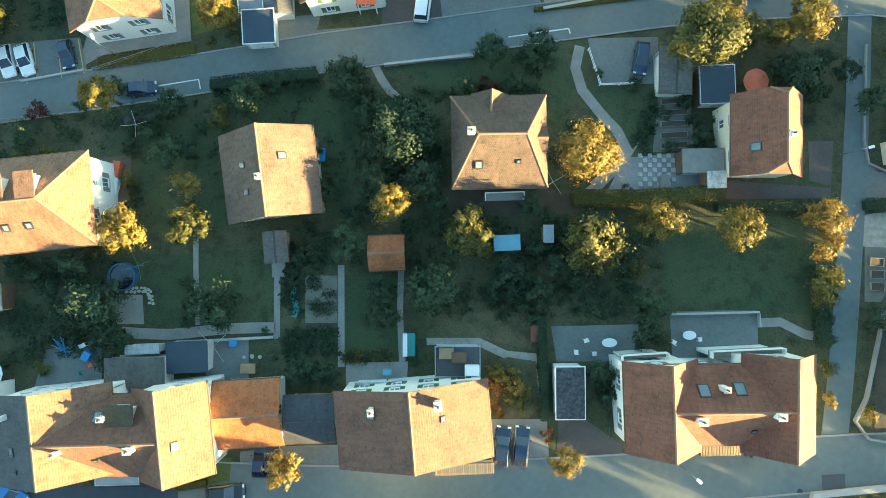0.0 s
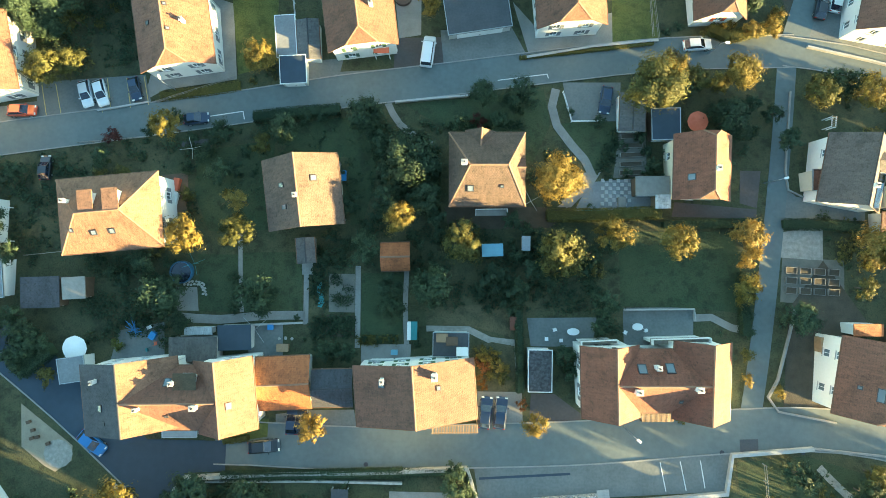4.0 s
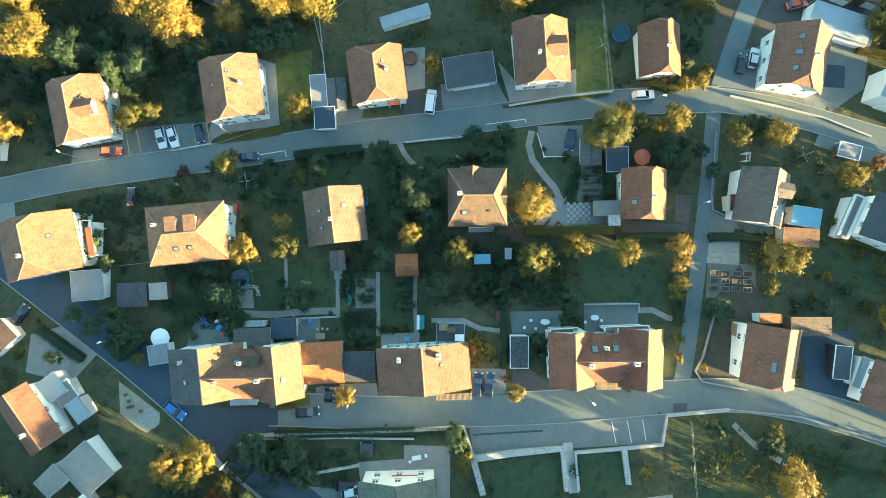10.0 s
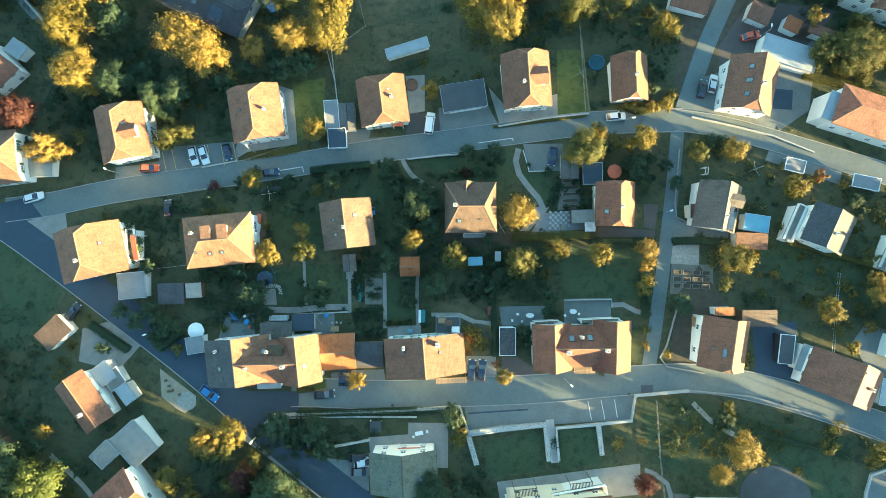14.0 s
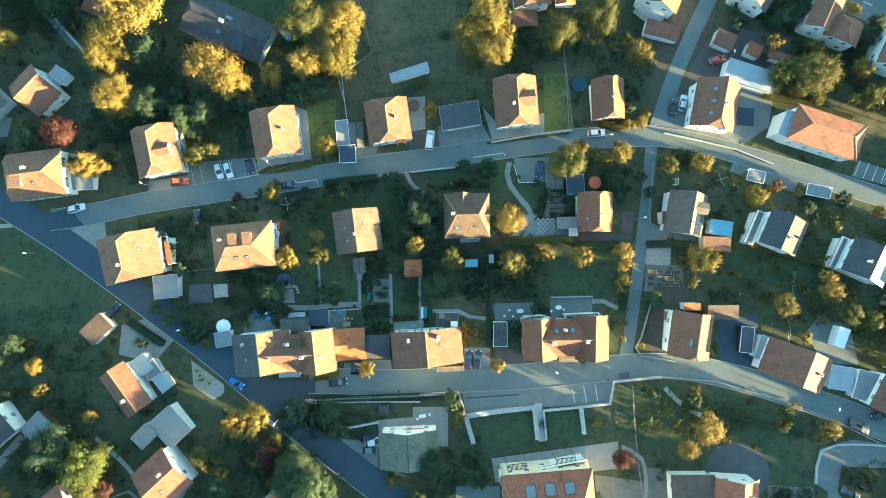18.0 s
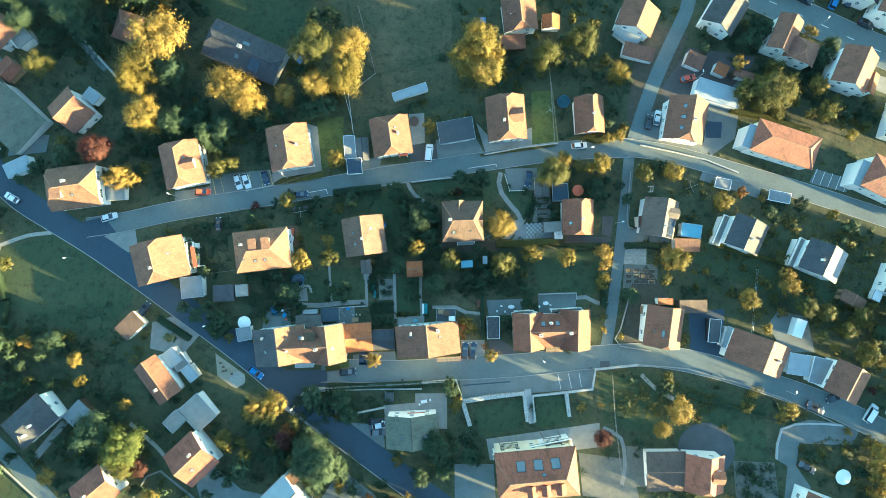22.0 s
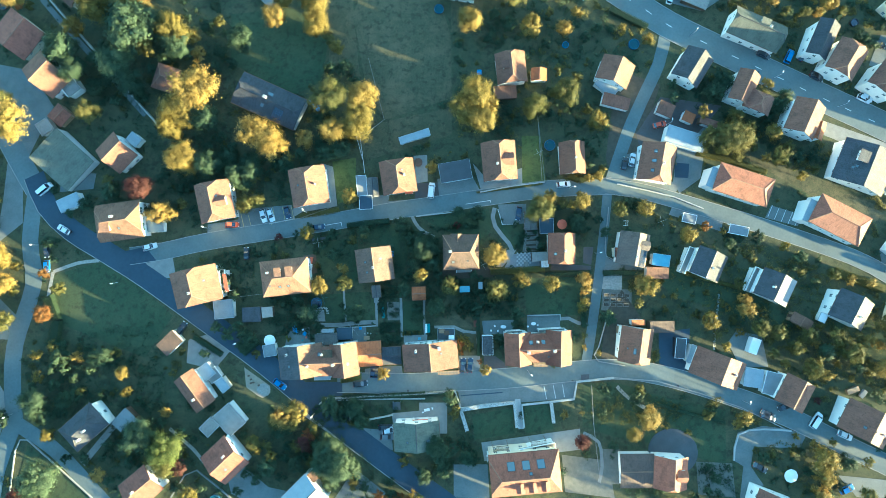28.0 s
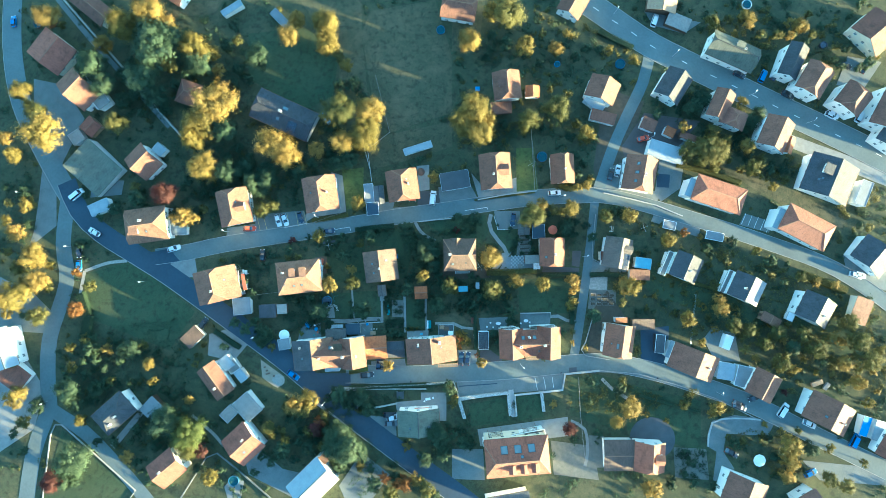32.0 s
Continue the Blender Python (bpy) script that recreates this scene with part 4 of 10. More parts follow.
# ---- cars and small things ----
def car(x, y, turn, paint, kind="car", label=""):
    """A parked car along its own x, nose towards +x."""
    long, wide, tall = {"car": (4.3, 1.78, 1.48), "van": (5.0, 1.95, 1.98), "small": (3.8, 1.68, 1.5)}[kind]
    gx, gy = -0.165, 0.015
    z = slope_z(x, y) + 0.06
    t = radians(turn)
    ahead = Vector((math.cos(t), math.sin(t), -0.165 * math.sin(t) + 0.015 * math.cos(t))).normalized()
    nrm = Vector((-0.015, 0.165, 1)).normalized()
    side = nrm.cross(ahead)
    m = Matrix((ahead, side, nrm)).transposed().to_4x4()
    m.translation = (x, y, z)
    ob = empty("van" if kind == "van" else "car", m, label, "van" if kind == "van" else "car", "parked cars")
    h, w = long / 2, wide / 2
    belt = 0.92 if kind != "van" else 1.1

    def body(bm):
        stations = [(-h, 0.45, belt * 0.82, 0.86), (-h + 0.12, 0.28, belt * 0.98, 0.95), (-h + 0.9, 0.22, belt, 1.0), (0, 0.2, belt * 0.98, 1.0), (h - 1.1, 0.22, belt * 0.95, 0.99), (h - 0.35, 0.26, belt * 0.8, 0.94), (h - 0.05, 0.36, belt * 0.62, 0.8)]
        rings = []
        for sx, lo, hi, k in stations:
            rings.append([bm.verts.new(v) for v in ((sx, -w * k * 0.92, lo), (sx, -w * k, (lo + hi) / 2), (sx, -w * k * 0.93, hi - 0.05), (sx, -w * k * 0.8, hi), (sx, w * k * 0.8, hi), (sx, w * k * 0.93, hi - 0.05), (sx, w * k, (lo + hi) / 2), (sx, w * k * 0.92, lo))])
        for a, b in zip(rings, rings[1:]):
            for i in range(8):
                bm.faces.new((a[i - 1], a[i], b[i], b[i - 1]))
        bm.faces.new(rings[0])
        bm.faces.new(rings[-1][::-1])
        bmesh.ops.recalc_face_normals(bm, faces=bm.faces)

    back, front = (-h + 0.15, h - 1.15) if kind != "van" else (-h + 0.06, h - 0.95)
    tb, tf = (-h + 0.75, h - 2.0) if kind != "van" else (-h + 0.15, h - 1.6)

    def cabin(bm):
        lo = [bm.verts.new(v) for v in ((back, -w * 0.84, belt - 0.03), (front, -w * 0.82, belt - 0.06), (front, w * 0.82, belt - 0.06), (back, w * 0.84, belt - 0.03))]
        hi = [bm.verts.new(v) for v in ((tb, -w * 0.68, tall - 0.05), (tf, -w * 0.68, tall - 0.05), (tf, w * 0.68, tall - 0.05), (tb, w * 0.68, tall - 0.05))]
        for i in range(4):
            bm.faces.new((lo[i - 1], lo[i], hi[i], hi[i - 1]))
        bm.faces.new(hi)
        bmesh.ops.recalc_face_normals(bm, faces=bm.faces)

    share("body", shape(f"body/{kind}{paint}", body, [paint]), ob)
    share("window_band", shape(f"cabin/{kind}", cabin, ["solar"]), ob, None, "dark tinted windows")
    share("roof", shape(f"car_roof/{kind}{paint}", lambda bm: box(bm, tb - 0.03, tf + 0.03, -w * 0.71, w * 0.71, tall - 0.07, tall, 0.03), [paint]), ob)
    for s in (-1, 1):
        share("pillar", shape(f"pillar/{kind}{paint}{s}", lambda bm: cyl(bm, 0.045, 0.04, (front, s * w * 0.82, belt - 0.03), (tf, s * w * 0.69, tall - 0.05), 6), [paint]), ob)
        share("mirror", shape(f"mirror/{paint}", lambda bm: box(bm, -0.09, 0.09, -0.1, 0.1, -0.07, 0.07, 0.03), [paint]), ob, pose(front - 0.35, s * (w + 0.06), belt + 0.02))
        share("headlight", shape("headlight", lambda bm: box(bm, -0.1, 0.1, -0.19, 0.19, -0.07, 0.07, 0.03), ["lamp_lens"]), ob, pose(h - 0.2, s * w * 0.66, 0.66))
        share("tail_light", shape("tail_light", lambda bm: box(bm, -0.05, 0.05, -0.13, 0.13, -0.1, 0.1, 0.02), ["tail_lens"]), ob, pose(-h + 0.05, s * w * 0.7, 0.76))
        for sx in (-h + 0.78, h - 0.85):
            wh = share("wheel", shape("tyre", lambda bm: cyl(bm, 0.31, 0.31, (0, -0.1, 0), (0, 0.1, 0), 16), ["rubber"]), ob, pose(sx, s * (w - 0.12), 0.31))
            share("rim", shape("rim", lambda bm: cyl(bm, 0.2, 0.2, (0, -0.108, 0), (0, 0.108, 0), 10), ["metal"]), wh)
    return ob


def street_lamp(x, y, turn, tall=4.4, arm=0.5):
    ob = empty("street_lamp", pose(x, y, slope_z(x, y), 0, 0, turn), "slim grey steel street lamp beside the road", "street lamp", "street lamps")
    part("pole", cyl(bmesh.new(), 0.08, 0.05, (0, 0, -0.2), (0, 0, tall), 8), "metal", ob)
    part("arm", cyl(bmesh.new(), 0.045, 0.035, (0, 0, tall - 0.05), (arm, 0, tall + 0.25), 8), "metal", ob)
    hd = part("lamp_head", box(bmesh.new(), arm - 0.1, arm + 0.55, -0.16, 0.16, tall + 0.17, tall + 0.33, 0.05), "white_paint", ob)
    part("lens", box(bmesh.new(), arm, arm + 0.45, -0.11, 0.11, tall + 0.14, tall + 0.166), "lamp_lens", hd)


def round_pool(x, y, r, label="round blue garden pool with a dark rim", rim="pool_liner", cover="water"):
    ob = empty("garden_pool", pose(x, y, slope_z(x, y) + 0.12), label, "pool")
    bm = bmesh.new()
    n = 24
    for i in range(n):
        a, b = 2 * math.pi * i / n, 2 * math.pi * (i + 1) / n
        prism(bm, [(math.cos(a) * r * 0.9, math.sin(a) * r * 0.9), (math.cos(a) * r, math.sin(a) * r), (math.cos(b) * r, math.sin(b) * r), (math.cos(b) * r * 0.9, math.sin(b) * r * 0.9)], -0.5, 0.75)
    part("rim", bm, rim, ob)
    part("water", cyl(bmesh.new(), r * 0.9, r * 0.9, (0, 0, -0.3), (0, 0, 0.5), 24), cover, ob)


def parasol(x, y, r, cloth, label, up=2.2):
    ob = empty("parasol", pose(x, y, slope_z(x, y)), label, "parasol")
    part("pole", cyl(bmesh.new(), 0.03, 0.03, (0, 0, -0.1), (0, 0, up + 0.35), 8), "metal", ob)
    for i in range(8):
        a, b = math.pi * i / 4, math.pi * (i + 1) / 4
        bm = bmesh.new()
        c = (a + b) / 2
        rim = [Vector((math.cos(k) * r * wide, math.sin(k) * r * wide, up)) for k, wide in ((a, 1.0), (c, 0.97), (b, 1.0))]
        skin = [Vector((0, 0, up + 0.4))] + rim
        v = [bm.verts.new(q) for q in skin] + [bm.verts.new(q - Vector((0, 0, 0.04))) for q in skin]
        for i0, i1 in ((1, 2), (2, 3)):
            bm.faces.new((v[0], v[i0], v[i1]))
            bm.faces.new((v[4 + i1], v[4 + i0], v[4]))
            bm.faces.new((v[i0], v[4 + i0], v[4 + i1], v[i1]))
        part("panel", bm, cloth, ob)


def table(x, y, turn, L, W, top, label, tall=0.74, round_top=False):
    ob = empty("garden_table", pose(x, y, slope_z(x, y) + 0.1, 0, 0, turn), label, "table")
    bm = bmesh.new()
    if round_top:
        cyl(bm, W / 2, W / 2, (0, 0, tall - 0.05), (0, 0, tall), 20)
        bmesh.ops.scale(bm, vec=(L / W, 1, 1), verts=bm.verts)
    else:
        box(bm, -L / 2, L / 2, -W / 2, W / 2, tall - 0.05, tall, 0.02)
    part("tabletop", bm, top, ob)
    for sx in (-1, 1):
        for sy in (-1, 1):
            part("leg", cyl(bmesh.new(), 0.03, 0.03, (sx * L * 0.32, sy * W * 0.3, -0.15), (sx * L * 0.32, sy * W * 0.3, tall - 0.05), 6), "metal", ob)


def chair(x, y, turn, mat="white_paint"):
    ob = empty("garden_chair", pose(x, y, slope_z(x, y) + 0.1, 0, 0, turn), "light plastic garden chair on the patio", "chair", "garden chairs")
    share("seat", shape("seat/" + mat, lambda bm: box(bm, -0.23, 0.23, -0.23, 0.23, 0.42, 0.46, 0.015), [mat]), ob)
    share("backrest", shape("backrest/" + mat, lambda bm: box(bm, -0.25, -0.2, -0.23, 0.23, 0.46, 0.9, 0.015), [mat]), ob)
    for sx in (-0.19, 0.19):
        for sy in (-0.19, 0.19):
            share("leg", shape("chair_leg/" + mat, lambda bm: cyl(bm, 0.02, 0.02, (0, 0, -0.15), (0, 0, 0.42), 6), [mat]), ob, pose(sx, sy, 0))


def fence(points, tall=1.0, mat="grey_wood", gap=2.2, label="low grey wooden post and rail fence"):
    pts = [Vector(p) for p in points]
    ob = empty("fence", pose(pts[0].x, pts[0].y, slope_z(*pts[0])), label, "fence", "fences")
    o = Vector((pts[0].x, pts[0].y, slope_z(*pts[0])))
    at = lambda q, h: Vector((q.x, q.y, slope_z(q.x, q.y) + h)) - o
    post = shape("post/" + mat + str(tall), lambda bm: box(bm, -0.05, 0.05, -0.05, 0.05, -0.3, tall), [mat])
    for a, b in zip(pts, pts[1:]):
        n = max(1, round((b - a).length / gap))
        for i in range(n):
            share("post", post, ob, Matrix.Translation(at(a + (b - a) * i / n, 0)))
        for h in (tall * 0.45, tall * 0.9):
            part("rail", cyl(bmesh.new(), 0.04, 0.04, at(a, h), at(b, h), 6), mat, ob)


def drying_rack(x, y, turn, arm=1.6, mat="metal"):
    """A rotary clothes dryer: one pole, four arms and lines between them."""
    ob = empty("clothes_dryer", pose(x, y, slope_z(x, y), 0, 0, turn), "open rotary clothes dryer on the lawn", "clothes dryer")
    part("pole", cyl(bmesh.new(), 0.03, 0.03, (0, 0, -0.2), (0, 0, 1.7), 8), mat, ob)
    for i in range(4):
        a = math.pi / 2 * i
        part("arm", cyl(bmesh.new(), 0.03, 0.025, (0, 0, 1.3), (math.cos(a) * arm, math.sin(a) * arm, 1.85), 6), mat, ob)


def raised_bed(x, y, turn, L, W, rows=3):
    ob = empty("raised_bed", pose(x, y, slope_z(x, y), 0, 0, turn), "wooden raised vegetable bed with dark soil", "raised bed", "raised beds")
    for x0, x1, y0, y1 in ((-L / 2, L / 2, W / 2 - 0.06, W / 2), (-L / 2, L / 2, -W / 2, -W / 2 + 0.06), (-L / 2, -L / 2 + 0.06, -W / 2 + 0.06, W / 2 - 0.06), (L / 2 - 0.06, L / 2, -W / 2 + 0.06, W / 2 - 0.06)):
        part("board", box(bmesh.new(), x0, x1, y0, y1, -0.4, 0.32), "grey_wood", ob)
    part("soil", box(bmesh.new(), -L / 2 + 0.06, L / 2 - 0.06, -W / 2 + 0.06, W / 2 - 0.06, -0.4, 0.24), "soil", ob)


def frame_canopy(x, y, turn, L, W, tall, roof, label, name="pergola", post="white_paint", slats=0, edge=False):
    """A roof or slats on four posts."""
    ob = empty(name, pose(x, y, slope_z(x, y), 0, 0, turn), label, name.replace("_", " "))
    for sx in (-1, 1):
        for sy in (-1, 1):
            part("post", box(bmesh.new(), sx * (L / 2 - 0.1) - 0.06, sx * (L / 2 - 0.1) + 0.06, sy * (W / 2 - 0.1) - 0.06, sy * (W / 2 - 0.1) + 0.06, -0.8, tall), post, ob)
    if slats:
        for s in (-1, 1):
            part("beam", box(bmesh.new(), -L / 2, L / 2, s * (W / 2 - 0.1) - 0.05, s * (W / 2 - 0.1) + 0.05, tall, tall + 0.14), post, ob)
        me = shape(f"slat/{W:.2f}{roof}", lambda bm: box(bm, -0.05, 0.05, -W / 2, W / 2, 0.145, 0.24), [roof])
        for i in range(slats):
            share("slat", me, ob, pose(-L / 2 + (i + 0.5) * L / slats, 0, tall))
    else:
        f = [[Vector((-L / 2, -W / 2, tall)), Vector((L / 2, -W / 2, tall)), Vector((L / 2, W / 2, tall + 0.15)), Vector((-L / 2, W / 2, tall + 0.15))]]
        part("roof", roof_slab(bmesh.new(), f, 0.1, 0.09), roof, ob)
    if edge:
        for s in (-1, 1):
            part("rim", box(bmesh.new(), -L / 2, L / 2, s * W / 2 - 0.07, s * W / 2 + 0.07, tall + 0.05, tall + 0.27), post, ob)
            part("rim", box(bmesh.new(), s * L / 2 - 0.07, s * L / 2 + 0.07, -W / 2 + 0.07, W / 2 - 0.07, tall + 0.05, tall + 0.265), post, ob)
    return ob


def block_thing(name, x, y, turn, L, W, tall, mat, label, category, up=0.1, bevel=0.05):
    """A small bevelled box-like thing with a lid line, set on the ground."""
    ob = empty(name, pose(x, y, slope_z(x, y) + up, 0, 0, turn), label, category)
    part("body", box(bmesh.new(), -L / 2, L / 2, -W / 2, W / 2, -0.25, tall * 0.88, bevel), mat, ob)
    part("lid", box(bmesh.new(), -L / 2 - 0.03, L / 2 + 0.03, -W / 2 - 0.03, W / 2 + 0.03, tall * 0.88 + 0.004, tall, bevel * 0.6), mat, ob)
    return ob


def rod_frame(x, y, count, reach, mat, label, seed):
    """Thin rods leaning over one another."""
    rng = random.Random(seed)
    ob = empty("climbing_toy", pose(x, y, slope_z(x, y) + 0.1), label, "toy")
    for i in range(count):
        a, mid = rng.uniform(0, math.pi), (rng.uniform(-0.4, 0.4), rng.uniform(-0.4, 0.4))
        dx, dy = math.cos(a) * reach * rng.uniform(0.6, 1.0), math.sin(a) * reach * rng.uniform(0.6, 1.0)
        part("rod", cyl(bmesh.new(), 0.05, 0.05, (mid[0] - dx, mid[1] - dy, -0.15), (mid[0] + dx, mid[1] + dy, rng.uniform(0.5, 1.3)), 6), mat, ob)


def stone_run(line, gap, rows, size, label, seed, name="stone_edging"):
    """Rounded field stones laid in rows along a line."""
    rng = random.Random(seed)
    ob = empty(name, pose(0, 0, 0), label, "stones", kind="structure")
    def block(bm):
        n = 7
        ring = [(math.cos(math.tau * i / n) * (0.46 + 0.05 * (i % 3)), math.sin(math.tau * i / n) * (0.5 - 0.06 * (i % 2)), 0) for i in range(n)]
        prism(bm, [(p[0], p[1]) for p in ring], -0.35, 0.16)
    me = shape(name, block, ["stone"])
    for (x0, y0), (x1, y1) in zip(line, line[1:]):
        length = math.hypot(x1 - x0, y1 - y0)
        nx, ny = -(y1 - y0) / length, (x1 - x0) / length
        for i in range(max(1, round(length / gap))):
            for j in range(rows):
                t, off = (i + 0.5 * (j % 2) + 0.25) / max(1, round(length / gap)), (j - (rows - 1) / 2) * gap * 0.9
                x, y = x0 + (x1 - x0) * t + nx * off + rng.uniform(-0.05, 0.05), y0 + (y1 - y0) * t + ny * off + rng.uniform(-0.05, 0.05)
                share("stone", me, ob, pose(x, y, slope_z(x, y) + 0.08, 0, 0, rng.uniform(0, 360)) @ Matrix.Diagonal((size * rng.uniform(0.85, 1.1), size * rng.uniform(0.75, 1.0), 0.5, 1)))


# ---- the ground ----
def ground_cover(points, count, leaf, seed, size=0.3, label="rough low garden plants and tall grass"):
    """Low plants scattered over a stretch of the hillside."""
    rng = random.Random(seed)
    pts = tidy(points)
    x0, x1 = min(p[0] for p in pts), max(p[0] for p in pts)
    y0, y1 = min(p[1] for p in pts), max(p[1] for p in pts)
    inside = lambda x, y: sum((pts[i - 1][1] > y) != (p[1] > y) and x < (pts[i - 1][0] - p[0]) * (y - p[1]) / (pts[i - 1][1] - p[1]) + p[0] for i, p in enumerate(pts)) % 2
    verts, faces = [], []
    while count > 0:
        x, y = rng.uniform(x0, x1), rng.uniform(y0, y1)
        if not inside(x, y) or noise.noise(Vector((x * 0.35, y * 0.35, seed))) < -0.12:
            count -= 0.2
            continue
        count -= 1
        for _ in range(rng.randint(3, 7)):
            n = Vector((rng.uniform(-1, 1), rng.uniform(-1, 1), rng.uniform(0.3, 1.2))).normalized()
            px, py = x + rng.gauss(0, 0.22), y + rng.gauss(0, 0.22)
            leaf_quad(verts, faces, Vector((px, py, slope_z(px, py) + rng.uniform(0.08, 0.45))), n, size, rng)
    me = bpy.data.meshes.new("ground_cover")
    me.from_pydata([tuple(v) for v in verts], [], faces)
    me.materials.append(M[leaf])
    tagged(new("ground_cover", me), label, "plants", kind="stuff")


def within(points, x, y):
    odd = False
    for i, (px, py) in enumerate(points):
        qx, qy = points[i - 1]
        if (qy > y) != (py > y) and x < (qx - px) * (y - py) / (qy - py) + px:
            odd = not odd
    return odd


def undergrowth(x0, x1, y0, y1, count, leaf, seed, big=1.0, label="low bushes and rough growth between the gardens"):
    """Many small bushes on whatever ground is still free, in drifts."""
    rng = random.Random(seed)
    free = [(p, min(q[0] for q in p), max(q[0] for q in p), min(q[1] for q in p), max(q[1] for q in p)) for _, p in TAKEN]
    verts, faces = [], []
    tries = 0
    while count > 0 and tries < 20000:
        tries += 1
        x, y = rng.uniform(x0, x1), rng.uniform(y0, y1)
        if noise.noise(Vector((x * 0.09, y * 0.09, seed * 3.7))) < -0.05:
            continue
        if any(a - 0.6 < x < b + 0.6 and c - 0.6 < y < d + 0.6 and any(within(p, x + i, y + j) for i, j in ((0, 0), (0.6, 0), (-0.6, 0), (0, 0.6), (0, -0.6))) for p, a, b, c, d in free):
            continue
        count -= 1
        r = big * rng.choice((0.35, 0.5, 0.7, 0.9, 1.2, 1.5))
        lean = [(rng.uniform(-0.7, 0.7) * r, rng.uniform(-0.7, 0.7) * r, rng.uniform(0.4, 0.75)) for _ in range(4)]
        base = slope_z(x, y)
        for _ in range(int(26 + 66 * r)):
            d = Vector((rng.gauss(0, 1), rng.gauss(0, 1), abs(rng.gauss(0, 1)))).normalized()
            n = (d + Vector((rng.uniform(-1, 1), rng.uniform(-1, 1), rng.uniform(-0.2, 1))) * 0.7).normalized()
            i, j, k = rng.choice(lean)
            c = Vector((x + i, y + j, base)) + Vector((d.x * r, d.y * r, 0.1 + d.z * r * 1.1)) * k * rng.uniform(0.6, 1.15)
            leaf_quad(verts, faces, c, n, 0.15 + 0.12 * r, rng)
    me = bpy.data.meshes.new("undergrowth")
    me.from_pydata([tuple(v) for v in verts], [], faces)
    me.materials.append(M[leaf])
    tagged(new("undergrowth", me), label, "bushes", kind="stuff")


def build_ground():
    xs = [-1500, -600, -280, -140, 0, 140, 280, 600, 1500]
    ys = [-1500, -500, -150, -75, 0, 75, 190, 500, 1500]
    bm = bmesh.new()
    v = [[bm.verts.new((x, y, slope_z(x, y))) for x in xs] for y in ys]
    for j in range(len(ys) - 1):
        for i in range(len(xs) - 1):
            bm.faces.new((v[j][i], v[j][i + 1], v[j + 1][i + 1], v[j + 1][i]))
    tagged(part("ground", bm, "meadow"), "sloping dark green grassy hillside under the village", "ground", kind="structure")


build_ground()


TERRACE = []


def checker_tile(x, y):
    """One white slab of the checkered terrace; the dark ones lie between."""
    if not TERRACE:
        TERRACE.append(tagged(new("checker_terrace"), "checkered terrace of pale and dark slabs", "terrace", kind="structure"))
    share("tile", shape("tile", lambda bm: box(bm, -0.25, 0.25, -0.25, 0.25, -0.06, 0.1, 0.01), ["concrete"]), TERRACE[0], pose(x, y, slope_z(x, y) + 0.03, math.degrees(-0.163)))


# ---- roads and paths ----
road('road', [(-93.64, 12.08), (-83.50, 13.53), (-70.62, 16.27), (-47.85, 19.73), (-29.84, 22.47), (-14.95, 25.04), (-0.02, 27.05), (16.81, 29.44), (33.67, 31.45), (52.36, 32.13)], 5.0, 'asphalt', 'grey asphalt village street with pale kerbs')
road('road', [(50.49, 32.14), (59.74, 30.77), (70.71, 27.71), (88.80, 22.02), (104.87, 16.58), (122.45, 9.93), (131.83, 4.64), (140.95, -2.03), (153.83, -12.83)], 4.6, 'asphalt', 'grey asphalt street between garden walls', up=0.053)
road('road', [(-30.26, -25.07), (-25.25, -25.08), (-10.92, -25.44), (5.16, -24.77), (21.24, -23.93), (39.12, -22.22), (53.40, -21.89), (67.47, -24.50), (83.06, -29.32), (98.41, -35.11), (116.68, -44.32), (135.95, -53.70), (147.47, -59.85)], 5.4, 'asphalt', 'grey asphalt lower street past the houses', up=0.056)
road('road', [(-125.42, 37.33), (-120.31, 27.73), (-112.06, 20.15), (-100.23, 13.03), (-88.55, 6.00), (-69.33, -7.07), (-50.55, -20.18), (-32.18, -34.68), (-14.31, -47.63), (3.14, -59.62), (13.41, -67.20)], 6.2, 'new_asphalt', 'fresh dark asphalt road running diagonally', up=0.062, kerbs=(0, 1))
road('road', [(-151.64, 111.65), (-149.32, 86.06), (-143.84, 65.48), (-133.74, 47.49), (-124.22, 32.90)], 6.5, 'asphalt', 'grey asphalt road at the village edge', up=0.059, kerbs=(0, 1))
road('road', [(-124.31, 33.86), (-124.51, 16.83), (-122.10, 3.90), (-125.79, -14.08), (-124.88, -28.08), (-123.62, -34.96), (-127.18, -48.47), (-128.02, -64.92)], 5.0, 'asphalt', 'grey asphalt lane with pale edges', up=0.057, kerbs=(0, 0))
road('road', [(-122.22, -36.32), (-111.77, -42.60), (-104.06, -49.30), (-95.44, -57.56), (-86.88, -66.50)], 4.0, 'asphalt', 'narrow grey asphalt lane beside a lawn', up=0.054, kerbs=(0, 0))
road('road', [(50.99, 30.81), (49.12, 18.08), (46.65, 3.43), (43.62, -12.62), (41.65, -21.36)], 2.8, 'asphalt', 'narrow grey asphalt cross street', up=0.06, kerbs=(0, 0))
road('road', [(52.03, 33.08), (57.82, 48.06), (63.15, 59.23), (69.19, 71.21), (72.11, 81.37)], 3.8, 'asphalt', 'narrow grey asphalt side street', up=0.0615, kerbs=(0, 0))
road('road', [(39.08, 108.93), (53.51, 98.80), (60.70, 93.27), (73.24, 84.04), (93.14, 73.07), (113.22, 62.31), (133.13, 51.95), (153.64, 40.63)], 9.0, 'asphalt', 'wide grey asphalt main road with dashed line', up=0.058)
marking([(53.50, 98.59), (55.39, 97.10)], 0.22)
